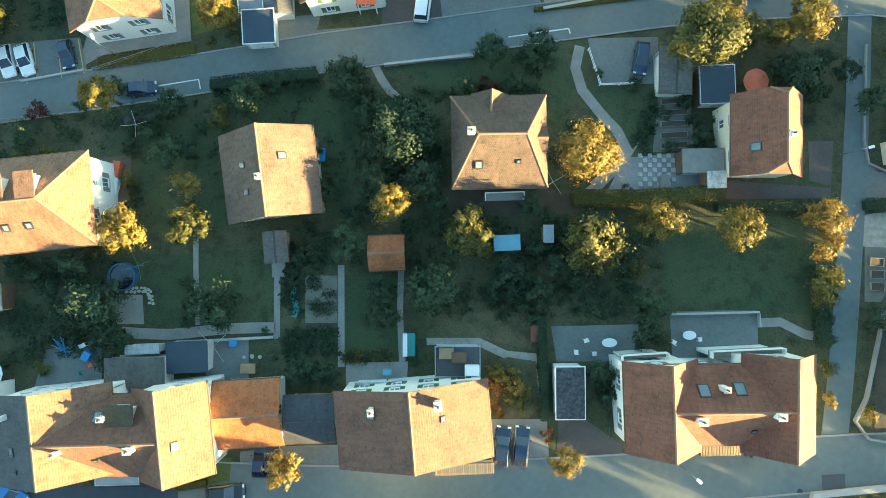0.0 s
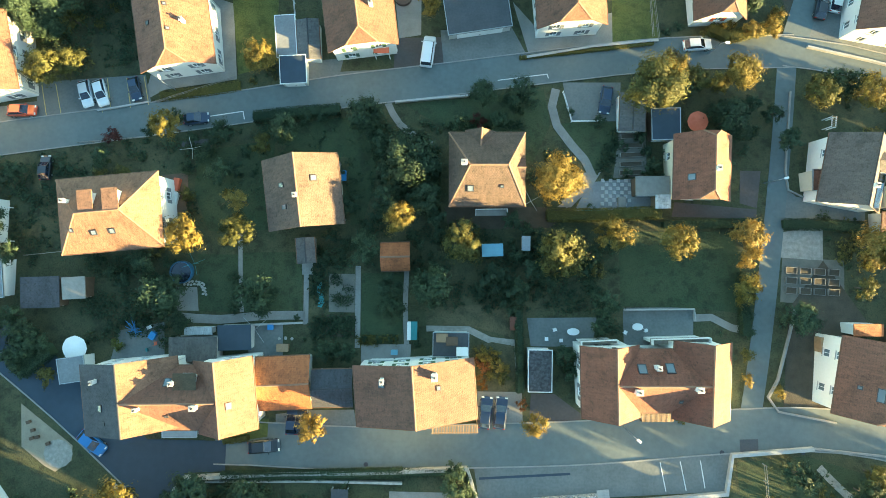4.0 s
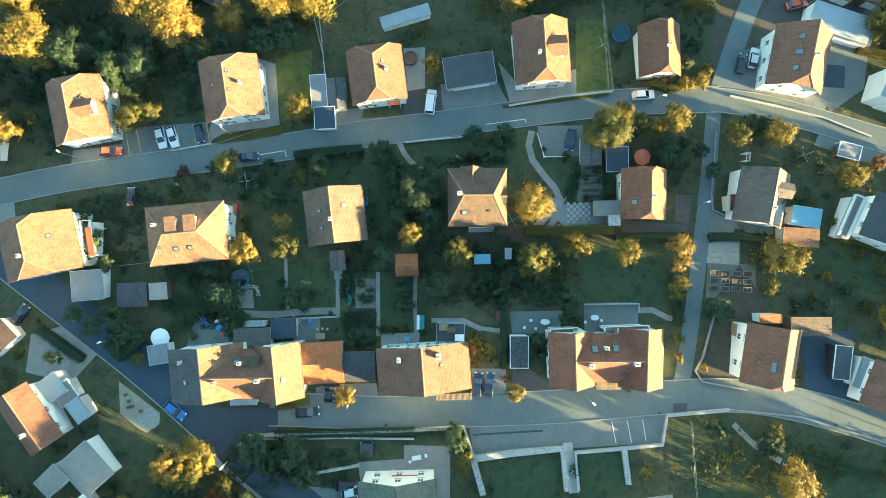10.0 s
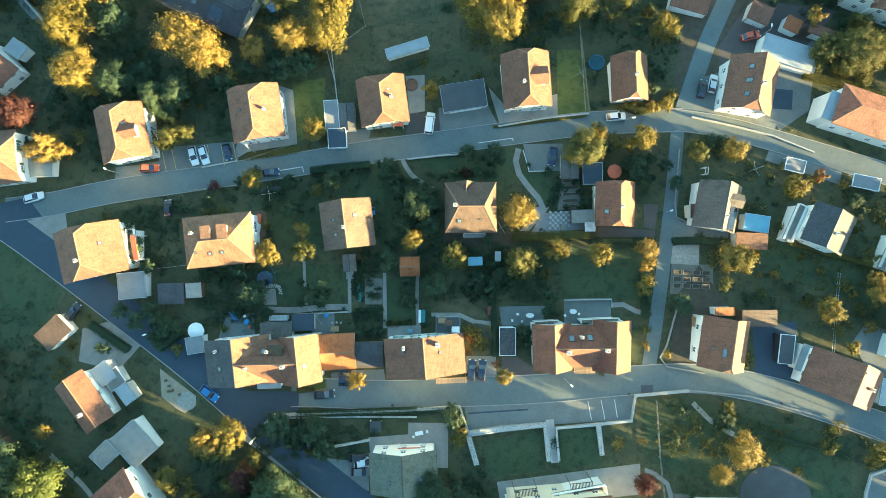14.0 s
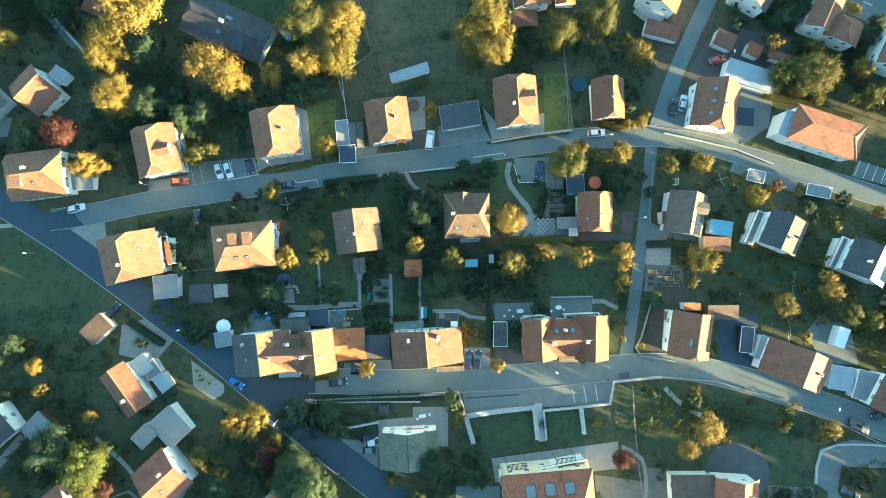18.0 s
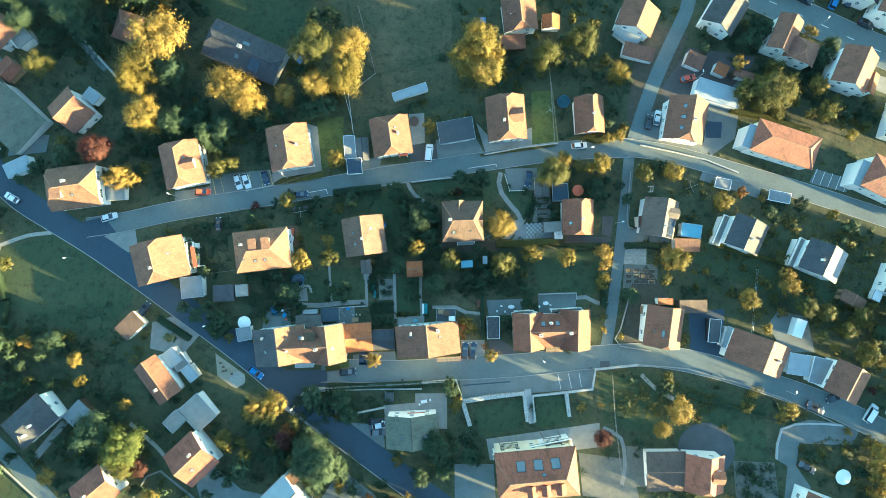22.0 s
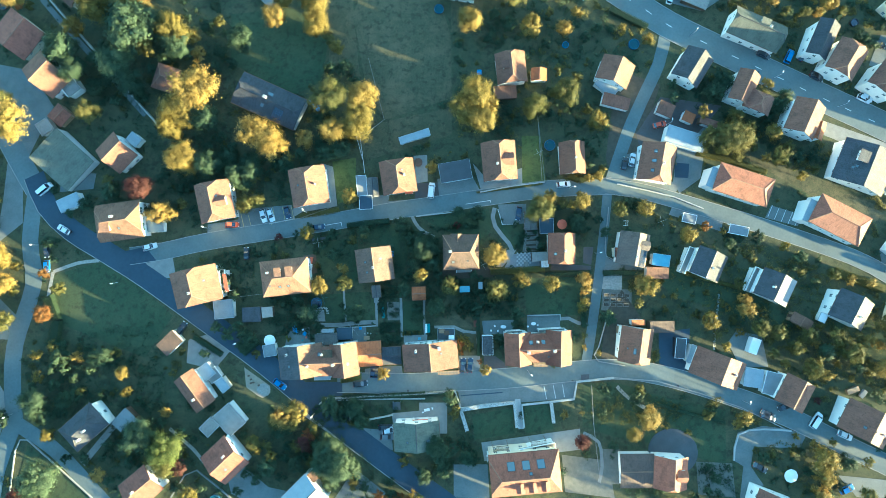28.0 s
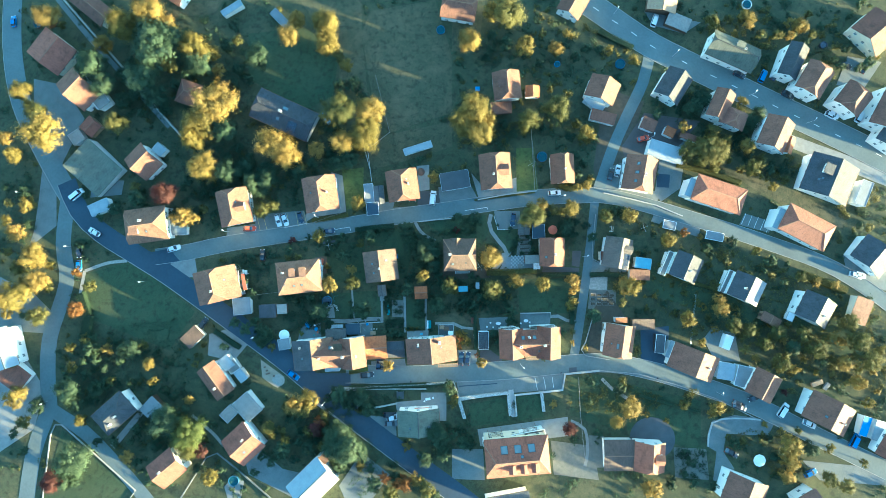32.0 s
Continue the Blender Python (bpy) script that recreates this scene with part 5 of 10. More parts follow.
marking([(59.74, 93.70), (61.63, 92.43)], 0.22)
marking([(66.15, 89.27), (68.02, 87.80)], 0.22)
marking([(72.30, 84.46), (74.16, 83.21)], 0.22)
marking([(82.76, 78.63), (84.62, 77.60)], 0.22)
marking([(92.21, 73.48), (94.24, 72.46)], 0.22)
marking([(99.20, 69.80), (101.03, 68.78)], 0.22)
marking([(105.60, 66.35), (107.60, 65.33)], 0.22)
marking([(112.31, 62.71), (114.11, 61.71)], 0.22)
marking([(119.17, 59.10), (120.96, 58.10)], 0.22)
marking([(125.46, 55.91), (127.24, 54.92)], 0.22)
marking([(132.24, 52.35), (134.01, 51.36)], 0.22)
marking([(138.80, 49.00), (140.56, 48.02)], 0.22)
marking([(144.96, 45.67), (146.71, 44.70)], 0.22)
patch('road', [(-100.75, 14.89), (-96.16, 13.39), (-89.18, 14.85), (-85.54, 10.77), (-90.27, 9.31), (-88.59, 6.55), (-95.36, 10.24)], 'new_asphalt', 'dark asphalt of the street corner', level=0.065)
patch('road', [(-48.03, -23.19), (-43.27, -24.87), (-34.61, -24.88), (-28.76, -24.89), (-28.65, -28.71), (-34.46, -29.09), (-36.40, -30.48), (-41.10, -28.95)], 'new_asphalt', 'dark asphalt where the roads meet', level=0.065)
patch('pavement', [(-90.67, 9.68), (-88.89, 10.78), (-80.57, 11.49), (-79.27, 5.61), (-84.80, 5.26)], 'paving', 'pale paved corner beside the road', level=0.03)
patch('pavement', [(-135.94, 15.01), (-127.33, 22.46), (-128.40, 32.92), (-134.08, 41.63), (-134.18, 30.08), (-134.67, 20.61)], 'yard', 'pale grey paved strip beside the road', level=0.02)
patch('parking_bay', [(4.78, -27.53), (39.01, -25.16), (38.31, -29.79), (21.08, -30.97), (5.63, -32.66)], 'yard', 'grey asphalt parking bay with white lines', level=0.03)
marking([(29.55, -26.35), (30.15, -29.96)], 0.12)
marking([(32.22, -26.18), (32.81, -29.79)], 0.12)
marking([(34.89, -26.01), (35.31, -29.45)], 0.12)
marking([(5.48, -28.90), (17.59, -28.06)], 0.3, mat='new_asphalt', label='dark tar seam in the asphalt')
patch('yard', [(-61.30, 25.91), (-45.25, 27.29), (-43.84, 22.58), (-59.94, 19.82), (-65.76, 20.53), (-64.92, 22.45), (-61.30, 22.90)], 'yard', 'grey asphalt forecourt with yellow bays', level=0.02)
marking([(-60.84, 25.48), (-59.49, 20.57)], 0.1, mat='yellow_line', label='yellow parking line on the asphalt')
marking([(-58.76, 25.71), (-57.35, 21.00)], 0.1, mat='yellow_line', label='yellow parking line on the asphalt')
marking([(-52.52, 26.39), (-51.12, 21.26)], 0.1, mat='yellow_line', label='yellow parking line on the asphalt')
marking([(-50.97, 26.61), (-49.91, 21.69)], 0.1, mat='yellow_line', label='yellow parking line on the asphalt')
marking([(-48.04, 26.74), (-46.92, 22.03)], 0.1, mat='yellow_line', label='yellow parking line on the asphalt')
marking([(-45.44, 27.07), (-44.25, 22.57)], 0.1, mat='yellow_line', label='yellow parking line on the asphalt')
patch('yard', [(-70.59, 21.56), (-60.76, 22.69), (-59.83, 19.72), (-70.50, 18.17)], 'yard', 'grey forecourt before the house', level=0.025)
patch('yard', [(-36.88, 40.33), (-32.76, 39.00), (-31.30, 26.72), (-42.14, 24.94), (-45.13, 23.10), (-44.42, 27.40), (-35.04, 27.99)], 'paving', 'pale paved yard round the house', level=0.01)
patch('yard', [(-20.81, 29.69), (-15.30, 30.26), (-15.75, 28.09), (-7.77, 28.67), (-8.45, 26.52), (-20.33, 25.70)], 'yard', 'grey driveway beside the garage', level=0.01)
patch('yard', [(-7.56, 33.56), (-0.57, 33.81), (-0.10, 28.60), (-7.76, 28.13)], 'brown_asphalt', 'dark reddish-grey asphalt driveway', level=0.012)
patch('yard', [(-0.79, 34.90), (9.85, 35.82), (12.51, 30.60), (-0.10, 28.38)], 'yard', 'grey asphalt court before the garages', level=0.014)
patch('yard', [(10.19, 39.69), (14.32, 34.74), (25.30, 38.08), (25.15, 32.61), (12.72, 30.60)], 'paving', 'paved terrace round the house', level=0.008)
patch('yard', [(-8.61, 28.39), (-1.31, 29.06), (-0.61, 26.18), (-8.31, 24.80)], 'yard', 'grey forecourt by the street', level=0.008)
patch('yard', [(56.10, 41.50), (63.01, 43.74), (61.75, 34.93), (73.27, 32.82), (70.86, 29.06), (53.91, 32.73)], 'yard', 'grey yard beside the house', level=0.008)
patch('yard', [(74.35, 50.47), (82.83, 50.38), (79.26, 34.22), (72.63, 29.67), (70.81, 32.85)], 'yard', 'concrete yard between the houses', level=0.009)
# flat patch in place of a recess, its darkness put into the colour
patch('yard', [(71.8, 39.2), (76.2, 38.8), (75.6, 34.4), (71.6, 34.6)], 'new_asphalt', 'flat dark patch standing for a shaded recess beside the house', level=0.07)
patch('yard', [(99.80, 25.71), (109.46, 22.50), (106.96, 19.35), (97.64, 21.98)], 'yard', 'asphalt parking bay marked in white', level=0.012)
marking([(100.17, 25.71), (98.39, 22.17)], 0.12)
marking([(102.14, 25.03), (100.35, 21.49)], 0.12)
marking([(104.11, 24.35), (102.32, 20.81)], 0.12)
marking([(106.07, 23.67), (104.28, 20.14)], 0.12)
marking([(108.03, 22.99), (106.24, 19.46)], 0.12)
patch('yard', [(131.70, 11.35), (143.70, 8.59), (142.69, 0.47), (129.27, 5.91)], 'yard', 'grey parking yard', level=0.01)
patch('yard', [(115.74, 53.02), (147.65, 40.27), (146.94, 34.56), (117.10, 47.75)], 'paving', 'sunlit pale forecourt beside the main road', level=0.01)
patch('yard', [(56.02, 69.27), (69.16, 64.17), (60.27, 40.69), (52.49, 34.98), (50.88, 40.74)], 'soil', 'dark strip of ground by the lane', level=0.0)
patch('yard', [(60.68, 48.44), (68.92, 60.19), (87.73, 57.11), (79.54, 48.34), (62.14, 40.68)], 'brown_asphalt', 'dark yard with parked cars', level=0.006)
strip('path', [(16.56, 25.75), (15.90, 22.97), (16.60, 20.09), (18.64, 17.23), (20.54, 14.98), (21.49, 12.90), (20.51, 10.64), (17.43, 8.27)], 0.625, -0.625, 'paving', -0.15, 0.045, 'curved pale concrete garden path', 'path', step=2.0)
strip('path', [(-8.42, 23.26), (-7.63, 21.65), (-6.57, 20.06), (-4.84, 18.62), (-1.77, 16.97)], 0.5, -0.5, 'paving', -0.15, 0.045, 'curved pale garden path', 'path', step=2.0)
strip('path', [(-11.83, -0.96), (-11.65, -6.70), (-11.48, -12.28)], 0.375, -0.375, 'paving', -0.15, 0.045, 'straight concrete garden path', 'path', step=2.0)
strip('path', [(-19.14, -2.26), (-18.85, -9.22)], 0.35, -0.35, 'paving', -0.15, 0.045, 'straight concrete garden path', 'path', step=2.0)
strip('path', [(-4.92, -1.60), (-4.99, -6.69), (-4.67, -11.65)], 0.35, -0.35, 'paving', -0.15, 0.045, 'straight concrete garden path', 'path', step=2.0)
strip('path', [(-36.59, -8.51), (-31.08, -8.75), (-24.69, -8.11), (-19.04, -7.97)], 0.6, -0.6, 'paving', -0.15, 0.045, 'paved path across the gardens', 'path', step=2.0)
strip('path', [(-28.98, 3.64), (-28.59, -1.61), (-27.94, -7.67)], 0.3, -0.3, 'paving', -0.15, 0.045, 'narrow concrete garden path', 'path', step=2.0)
strip('path', [(-1.97, -9.43), (3.42, -9.29), (6.86, -10.88), (10.00, -11.12), (9.94, -13.12), (10.69, -15.52)], 0.45, -0.45, 'gravel', -0.15, 0.045, 'curved path of pale flagstones', 'path', step=2.0)
strip('path', [(34.97, -7.37), (37.48, -7.24), (40.15, -8.60), (42.89, -9.08)], 0.5, -0.5, 'paving', -0.15, 0.045, 'curved paved garden path', 'path', step=2.0)
strip('path', [(-66.81, -17.31), (-70.98, -21.21), (-75.16, -27.64)], 0.4, -0.4, 'gravel', -0.15, 0.045, 'thin gravel path', 'path', step=2.0)
strip('path', [(-116.51, 7.55), (-109.30, 10.10), (-102.85, 10.82)], 0.5, -0.5, 'gravel', -0.15, 0.045, 'thin gravel path round the meadow', 'path', step=2.0)
strip('path', [(-116.51, 7.55), (-117.30, 0.25)], 0.5, -0.5, 'gravel', -0.15, 0.045, 'thin gravel path round the meadow', 'path', step=2.0)
steps(21.81, -29.95, 22.69, -38.10, 1.6, 24)
strip('path', [(50.50, -26.55), (53.88, -29.98), (58.16, -32.54)], 0.5, -0.5, 'gravel', -0.15, 0.045, 'worn gravel path on the slope', 'path', step=2.0)
strip('path', [(-78.33, -37.54), (-70.86, -43.45), (-68.01, -46.80)], 0.45, -0.45, 'gravel', -0.15, 0.045, 'narrow garden path', 'path', step=2.0)

# ---- lawns, beds, yards ----
patch('lawn', [(25.07, 4.58), (41.25, 4.76), (42.55, -0.95), (41.61, -6.62), (35.41, -6.00), (25.03, -5.90)], 'lawn', 'short mown dark green lawn')
patch('lawn', [(-28.56, 0.67), (-20.01, 0.86), (-19.32, -7.66), (-27.81, -7.67)], 'lawn', 'short mown dark green lawn')
patch('lawn', [(-34.81, 0.34), (-29.06, 0.34), (-28.27, -7.68), (-33.89, -7.69)], 'lawn', 'short mown dark green lawn')
patch('lawn', [(-11.28, -1.93), (-5.44, -1.93), (-5.32, -10.42), (-11.02, -10.75)], 'lawn', 'short mown dark green lawn')
patch('lawn', [(-116.42, 6.63), (-102.80, 10.27), (-95.15, 7.48), (-79.48, -5.61), (-81.96, -9.72), (-86.87, -17.67), (-115.14, -6.97)], 'lawn', 'short mown dark green lawn')
patch('lawn', [(-5.93, 23.10), (3.72, 24.14), (14.76, 25.54), (15.58, 20.09), (13.03, 14.45), (-0.41, 19.81)], 'lawn', 'short mown green lawn before the house')
patch('lawn', [(17.29, 20.44), (24.76, 20.76), (25.55, 17.20), (22.28, 12.69), (18.52, 17.59)], 'lawn', 'short mown green lawn')
patch('lawn', [(-36.4, 15.4), (-24.9, 17.4), (-24.7, 4.0), (-33.6, 3.7), (-36.1, 9.0)], 'lawn', 'dark green lawn beside the plain house')
patch('lawn', [(-23.4, 15.7), (-22.6, 20.0), (-10.0, 21.4), (-9.8, 12.0), (-11.4, 5.1), (-13.2, 4.9), (-13.9, 14.8)], 'lawn', 'dark green lawn behind the plain house')
patch('lawn', [(8.62, -34.20), (20.16, -32.51), (20.54, -39.28), (9.43, -40.96)], 'lawn', 'square lawn inside stone walls')
patch('lawn', [(23.71, -32.00), (31.71, -31.15), (31.84, -38.11), (24.07, -39.28)], 'lawn', 'square lawn inside stone walls')
# two lawns whose lighter colour holds the glow from the sunlit house walls
patch('lawn', [(-33.07, 40.68), (-25.78, 41.82), (-25.69, 29.12), (-31.14, 27.47)], 'fresh_lawn', 'mown green lawn beside the house, lightened for light off its wall')
patch('lawn', [(25.39, 48.17), (31.40, 48.18), (32.40, 33.73), (25.15, 32.83)], 'fresh_lawn', 'mown green lawn beside the house, lightened for light off its wall')
patch('lawn', [(-118.99, -41.76), (-96.18, -59.20), (-99.34, -63.28), (-122.94, -63.30)], 'lawn', 'triangular lawn inside a low wall')
patch('lawn', [(5.03, -11.62), (7.17, -11.13), (10.17, -11.61), (10.47, -16.41), (9.20, -17.72), (5.32, -17.62)], 'dry_lawn', 'yellowish rough lawn in the garden')
patch('lawn', [(-2.30, -6.69), (9.82, -5.73), (9.70, -10.38), (4.05, -9.04), (-1.97, -9.06)], 'dry_lawn', 'patchy dry lawn under the trees')
patch('lawn', [(-24.50, 97.73), (-1.73, 101.79), (4.08, 80.82), (3.94, 60.57), (-17.11, 53.76), (-23.01, 64.74), (-27.32, 89.34)], 'dry_lawn', 'worn dry meadow behind the houses')
patch('lawn', [(-66.78, 89.64), (-47.10, 91.58), (-35.04, 83.16), (-36.58, 66.83), (-46.10, 61.87), (-65.96, 73.10)], 'lawn', 'dark green park lawn between trees')
patch('lawn', [(58.39, -28.27), (80.99, -33.40), (79.88, -48.46), (57.65, -41.81)], 'lawn', 'wide sloping lawn below the road')
patch('garden_bed', [(-15.95, -2.12), (-12.24, -2.12), (-12.07, -7.46), (-15.73, -7.46)], 'bed', 'grey vegetable bed with rows of plants')
patch('garden_bed', [(-15.97, -7.84), (-12.06, -7.83), (-11.97, -10.81), (-15.97, -10.82)], 'soil', 'overgrown vegetable bed')
patch('garden_bed', [(25.68, 19.33), (29.53, 19.45), (29.43, 12.67), (24.58, 12.34)], 'bed', 'vegetable garden in long rows')
patch('garden_bed', [(47.92, 1.32), (56.44, 0.91), (55.94, -5.37), (47.11, -4.99)], 'bed', 'vegetable plot divided by boards')
patch('patio', [(-37.65, -4.33), (-34.58, -4.32), (-34.09, -7.62), (-37.33, -7.63)], 'paving', 'square paved garden terrace')
patch('patio', [(-21.77, -0.64), (-18.31, -0.44), (-18.22, -2.25), (-21.67, -2.39)], 'paving', 'paved corner round the shed')
patch('patio', [(-10.99, -11.79), (-4.04, -11.65), (-4.14, -14.20), (-10.91, -14.40)], 'paving', 'paved terrace behind the house')
patch('patio', [(11.98, -7.79), (21.90, -7.52), (20.95, -10.97), (18.74, -11.58), (12.49, -11.60)], 'yard', 'grey terrace with white furniture')
patch('patio', [(25.33, -6.14), (35.11, -5.88), (34.82, -10.32), (25.28, -11.56)], 'yard', 'grey walled terrace behind the house')
patch('patio', [(5.19, -17.74), (11.24, -17.71), (11.34, -22.37), (5.24, -22.74)], 'paving', 'paved parking place beside the house')
patch('driveway', [(12.46, -17.88), (15.66, -17.87), (19.33, -20.48), (19.12, -22.09), (12.14, -22.13)], 'brown_asphalt', 'dark brownish driveway down to the garage')
patch('patio', [(17.56, 26.78), (26.16, 26.87), (25.78, 20.90), (18.66, 20.65)], 'yard', 'grey parking place in the garden')
patch('patio', [(21.23, 11.66), (28.22, 12.33), (30.54, 8.24), (30.46, 7.24), (18.69, 7.06)], 'flat_roof', 'paved garden terrace with checker tiles')
patch('patio', [(-45.10, -10.52), (-38.78, -9.26), (-38.27, -14.19), (-45.86, -14.83)], 'yard', 'cluttered grey back yard')
patch('patio', [(-27.19, -9.24), (-22.05, -9.23), (-21.80, -13.53), (-26.54, -13.85)], 'yard', 'grey yard behind the houses')
patch('patio', [(-17.66, -20.66), (-11.60, -20.46), (-11.07, -23.41), (-22.12, -23.88), (-22.28, -21.27)], 'yard', 'grey forecourt of the low building')
patch('patio', [(42.85, 13.65), (45.81, 13.64), (44.86, 8.21), (42.47, 8.89)], 'brown_asphalt', 'reddish paved yard beside the house')
patch('patio', [(53.53, 0.89), (58.66, -7.25), (53.36, -19.89), (46.30, -19.98), (48.20, -5.94)], 'soil', 'bare dark garden ground beside the house')
patch('patio', [(47.95, 4.77), (53.90, 5.81), (53.53, 0.89), (47.52, 1.22)], 'gravel', 'pale gravel place by the lane')
patch('patio', [(63.52, -11.44), (72.63, -10.40), (71.53, -20.56), (69.24, -24.64), (63.08, -21.12)], 'new_asphalt', 'dark asphalt yard beside the house')
patch('playground', [(-57.54, -20.61), (-49.73, -25.90), (-49.62, -27.83), (-51.70, -29.30), (-53.27, -28.59), (-56.72, -26.19)], 'sand', 'pale sand play corner with stones')
patch('drive', [(-74.36, -12.69), (-65.02, -10.06), (-61.90, -16.01), (-66.26, -21.22), (-74.50, -19.25)], 'paving', 'pale paved drive beside the road')
patch('yard', [(-23.60, -37.57), (-14.39, -38.42), (-13.99, -43.80), (-21.43, -40.94), (-25.00, -38.75)], 'yard', 'blue-grey paved court')
patch('patio', [(-14.43, -33.67), (-6.44, -33.00), (-6.45, -30.78), (1.56, -30.78), (1.51, -39.27), (-13.50, -39.26)], 'paving', 'pale paved terrace round the house')
patch('patio', [(11.18, -41.79), (39.41, -38.11), (39.19, -43.81), (11.98, -46.80)], 'paving', 'pale concrete terrace before the big house')
patch('patio', [(3.22, -47.63), (12.85, -47.63), (13.23, -56.69), (3.16, -56.36)], 'yard', 'grey yard beside the big house')
patch('patio', [(33.89, -45.14), (46.93, -46.80), (48.21, -56.67), (41.33, -55.86), (34.43, -55.04)], 'bed', 'beige gravel yard beside the big house')
strip('path', [(40.24, -39.29), (44.52, -41.81), (45.11, -48.46), (44.06, -52.58)], 0.45, -0.45, 'paving', -0.15, 0.045, 'curved garden path with pale edge', 'path', step=2.0)
patch('patio', [(65.3 + 7.0 * math.cos(a * 0.262), -44.4 + 6.2 * math.sin(a * 0.262)) for a in range(24)], 'slate_flat', 'dark round terrace before the house', level=0.05)
patch('yard', [(84.05, -39.31), (91.18, -37.63), (98.10, -38.47), (103.18, -40.15), (101.13, -43.49), (95.91, -43.49), (88.11, -43.15), (86.81, -48.46), (89.87, -53.39), (86.88, -58.27), (83.05, -56.65), (84.73, -48.46), (82.08, -46.80)], 'yard', 'blue-grey forecourt with a turning place', level=0.03)
patch('yard', [(110.80, -50.92), (135.99, -53.37), (135.39, -58.24), (115.37, -56.63)], 'yard', 'grey yard with parked cars', level=0.0)
patch('yard', [(-141.89, -14.05), (-131.96, -21.11), (-125.60, -29.81), (-127.91, -41.75), (-137.83, -48.47)], 'paving', 'pale paved ground at the village edge', level=0.0)
patch('yard', [(-144.23, 5.79), (-132.47, 0.29), (-124.33, -6.95), (-127.44, -12.30), (-142.21, -11.38)], 'yard', 'blue-grey yard under yellow trees', level=0.0)
patch('yard', [(-140.42, 73.59), (-130.38, 71.48), (-121.39, 59.31), (-129.09, 39.67), (-138.23, 53.43)], 'yard', 'grey yard between the houses', level=0.0)
patch('yard', [(-116.58, 38.64), (-106.01, 37.63), (-106.56, 32.82), (-116.91, 31.91)], 'yard', 'grey yard beside the barn', level=0.0)
patch('path', [(-63.86, -41.77), (-49.23, -53.43), (-33.39, -56.71), (-45.41, -61.93), (-59.66, -55.08)], 'yard', 'grey driveway', level=0.0)
patch('yard', [(-24.82, -48.46), (-15.98, -55.06), (-21.11, -61.91), (-29.78, -61.92), (-31.60, -58.34)], 'yard', 'blue-grey driveway by the diagonal road', level=0.0)
patch('yard', [(86.25, -10.95), (93.27, -12.72), (94.31, -21.43), (86.33, -21.42), (83.30, -14.45)], 'yard', 'grey terrace with garden furniture', level=0.0)
patch('yard', [(139.52, 79.87), (150.78, 77.76), (141.70, 65.72), (134.55, 69.77)], 'yard', 'grey yard by the garages', level=0.0)
patch('yard', [(71.09, 96.97), (90.37, 92.63), (84.22, 88.51), (73.71, 91.71)], 'yard', 'grey yard', level=0.0)
patch('yard', [(-94.25, 100.41), (-76.39, 102.40), (-79.08, 97.10), (-92.96, 96.15)], 'dry_lawn', 'worn brownish yard', level=0.0)
patch('lawn', [(85.39, 45.98), (91.18, 47.89), (103.32, 40.49), (119.23, 31.84), (133.17, 24.27), (130.92, 20.56), (115.03, 26.77), (99.26, 36.68)], 'dry_lawn', 'sloping lawn between the two rows of houses')
patch('lawn', [(62.24, 8.84), (76.64, 5.88), (92.50, -0.29), (101.78, -7.45), (98.78, -10.97), (84.79, -6.52), (67.17, -0.23)], 'lawn', 'dark mown lawn on the garden slope')
patch('lawn', [(109.85, -7.46), (124.18, -7.49), (134.08, -14.55), (138.34, -23.22), (127.95, -21.48), (114.51, -14.51)], 'lawn', 'dark mown lawn on the garden slope')
patch('lawn', [(39.69, -26.19), (48.97, -25.17), (57.54, -27.59), (56.73, -42.64), (45.51, -39.29), (40.31, -37.60)], 'lawn', 'wide mown lawn below the stone wall')
patch('lawn', [(-49.44, 102.18), (-27.58, 104.13), (-27.32, 89.34), (-24.55, 64.75), (-19.01, 52.78), (3.92, 57.59), (3.86, 48.73), (-15.10, 42.99), (-22.66, 41.09), (-34.60, 64.81), (-35.04, 83.16)], 'dry_lawn', 'rough meadow grass behind the houses')
patch('lawn', [(4.23, 103.87), (16.13, 103.77), (13.94, 89.03), (9.93, 81.81), (4.09, 82.88)], 'dry_lawn', 'rough meadow grass by the fence')
patch('driveway', [(130.31, 11.91), (139.36, 7.15), (138.62, 1.02), (131.01, 5.36)], 'yard', 'grey driveway beside the road')
patch('yard', [(70.23, 25.83), (85.08, 21.47), (84.08, 17.95), (68.96, 23.21)], 'yard', 'blue-grey paved parking court')

# ---- walls and fences ----
low_wall([(-35.12, -31.09), (-34.09, -29.55), (-21.61, -28.70), (-7.34, -28.20), (3.89, -27.53), (5.45, -32.32)], 0.5, 0.9, label='pale capped stone wall along the street')
low_wall([(5.45, -32.66), (12.20, -31.65), (20.73, -30.80), (21.46, -37.59)], 1.0, 0.9, mat='gabion', label='pale stone gabion wall along the lawn')
low_wall([(5.45, -32.66), (7.16, -38.43)], 1.0, 0.9, mat='gabion', label='pale stone gabion wall along the lawn')
low_wall([(23.40, -37.59), (23.02, -31.49), (31.72, -30.64), (37.95, -29.96), (39.01, -25.16), (49.73, -24.14)], 0.5, 0.7, mat='concrete', label='pale concrete wall along the parking bay')
low_wall([(31.36, -30.81), (31.90, -36.42)], 0.9, 0.8, mat='gabion', label='pale stone gabion wall between the lawns')
low_wall([(49.73, -24.14), (62.11, -25.19), (74.29, -28.63), (85.45, -32.56), (98.07, -38.81)], 0.25, 0.3, mat='kerbstone', label='low pale concrete wall along the street')
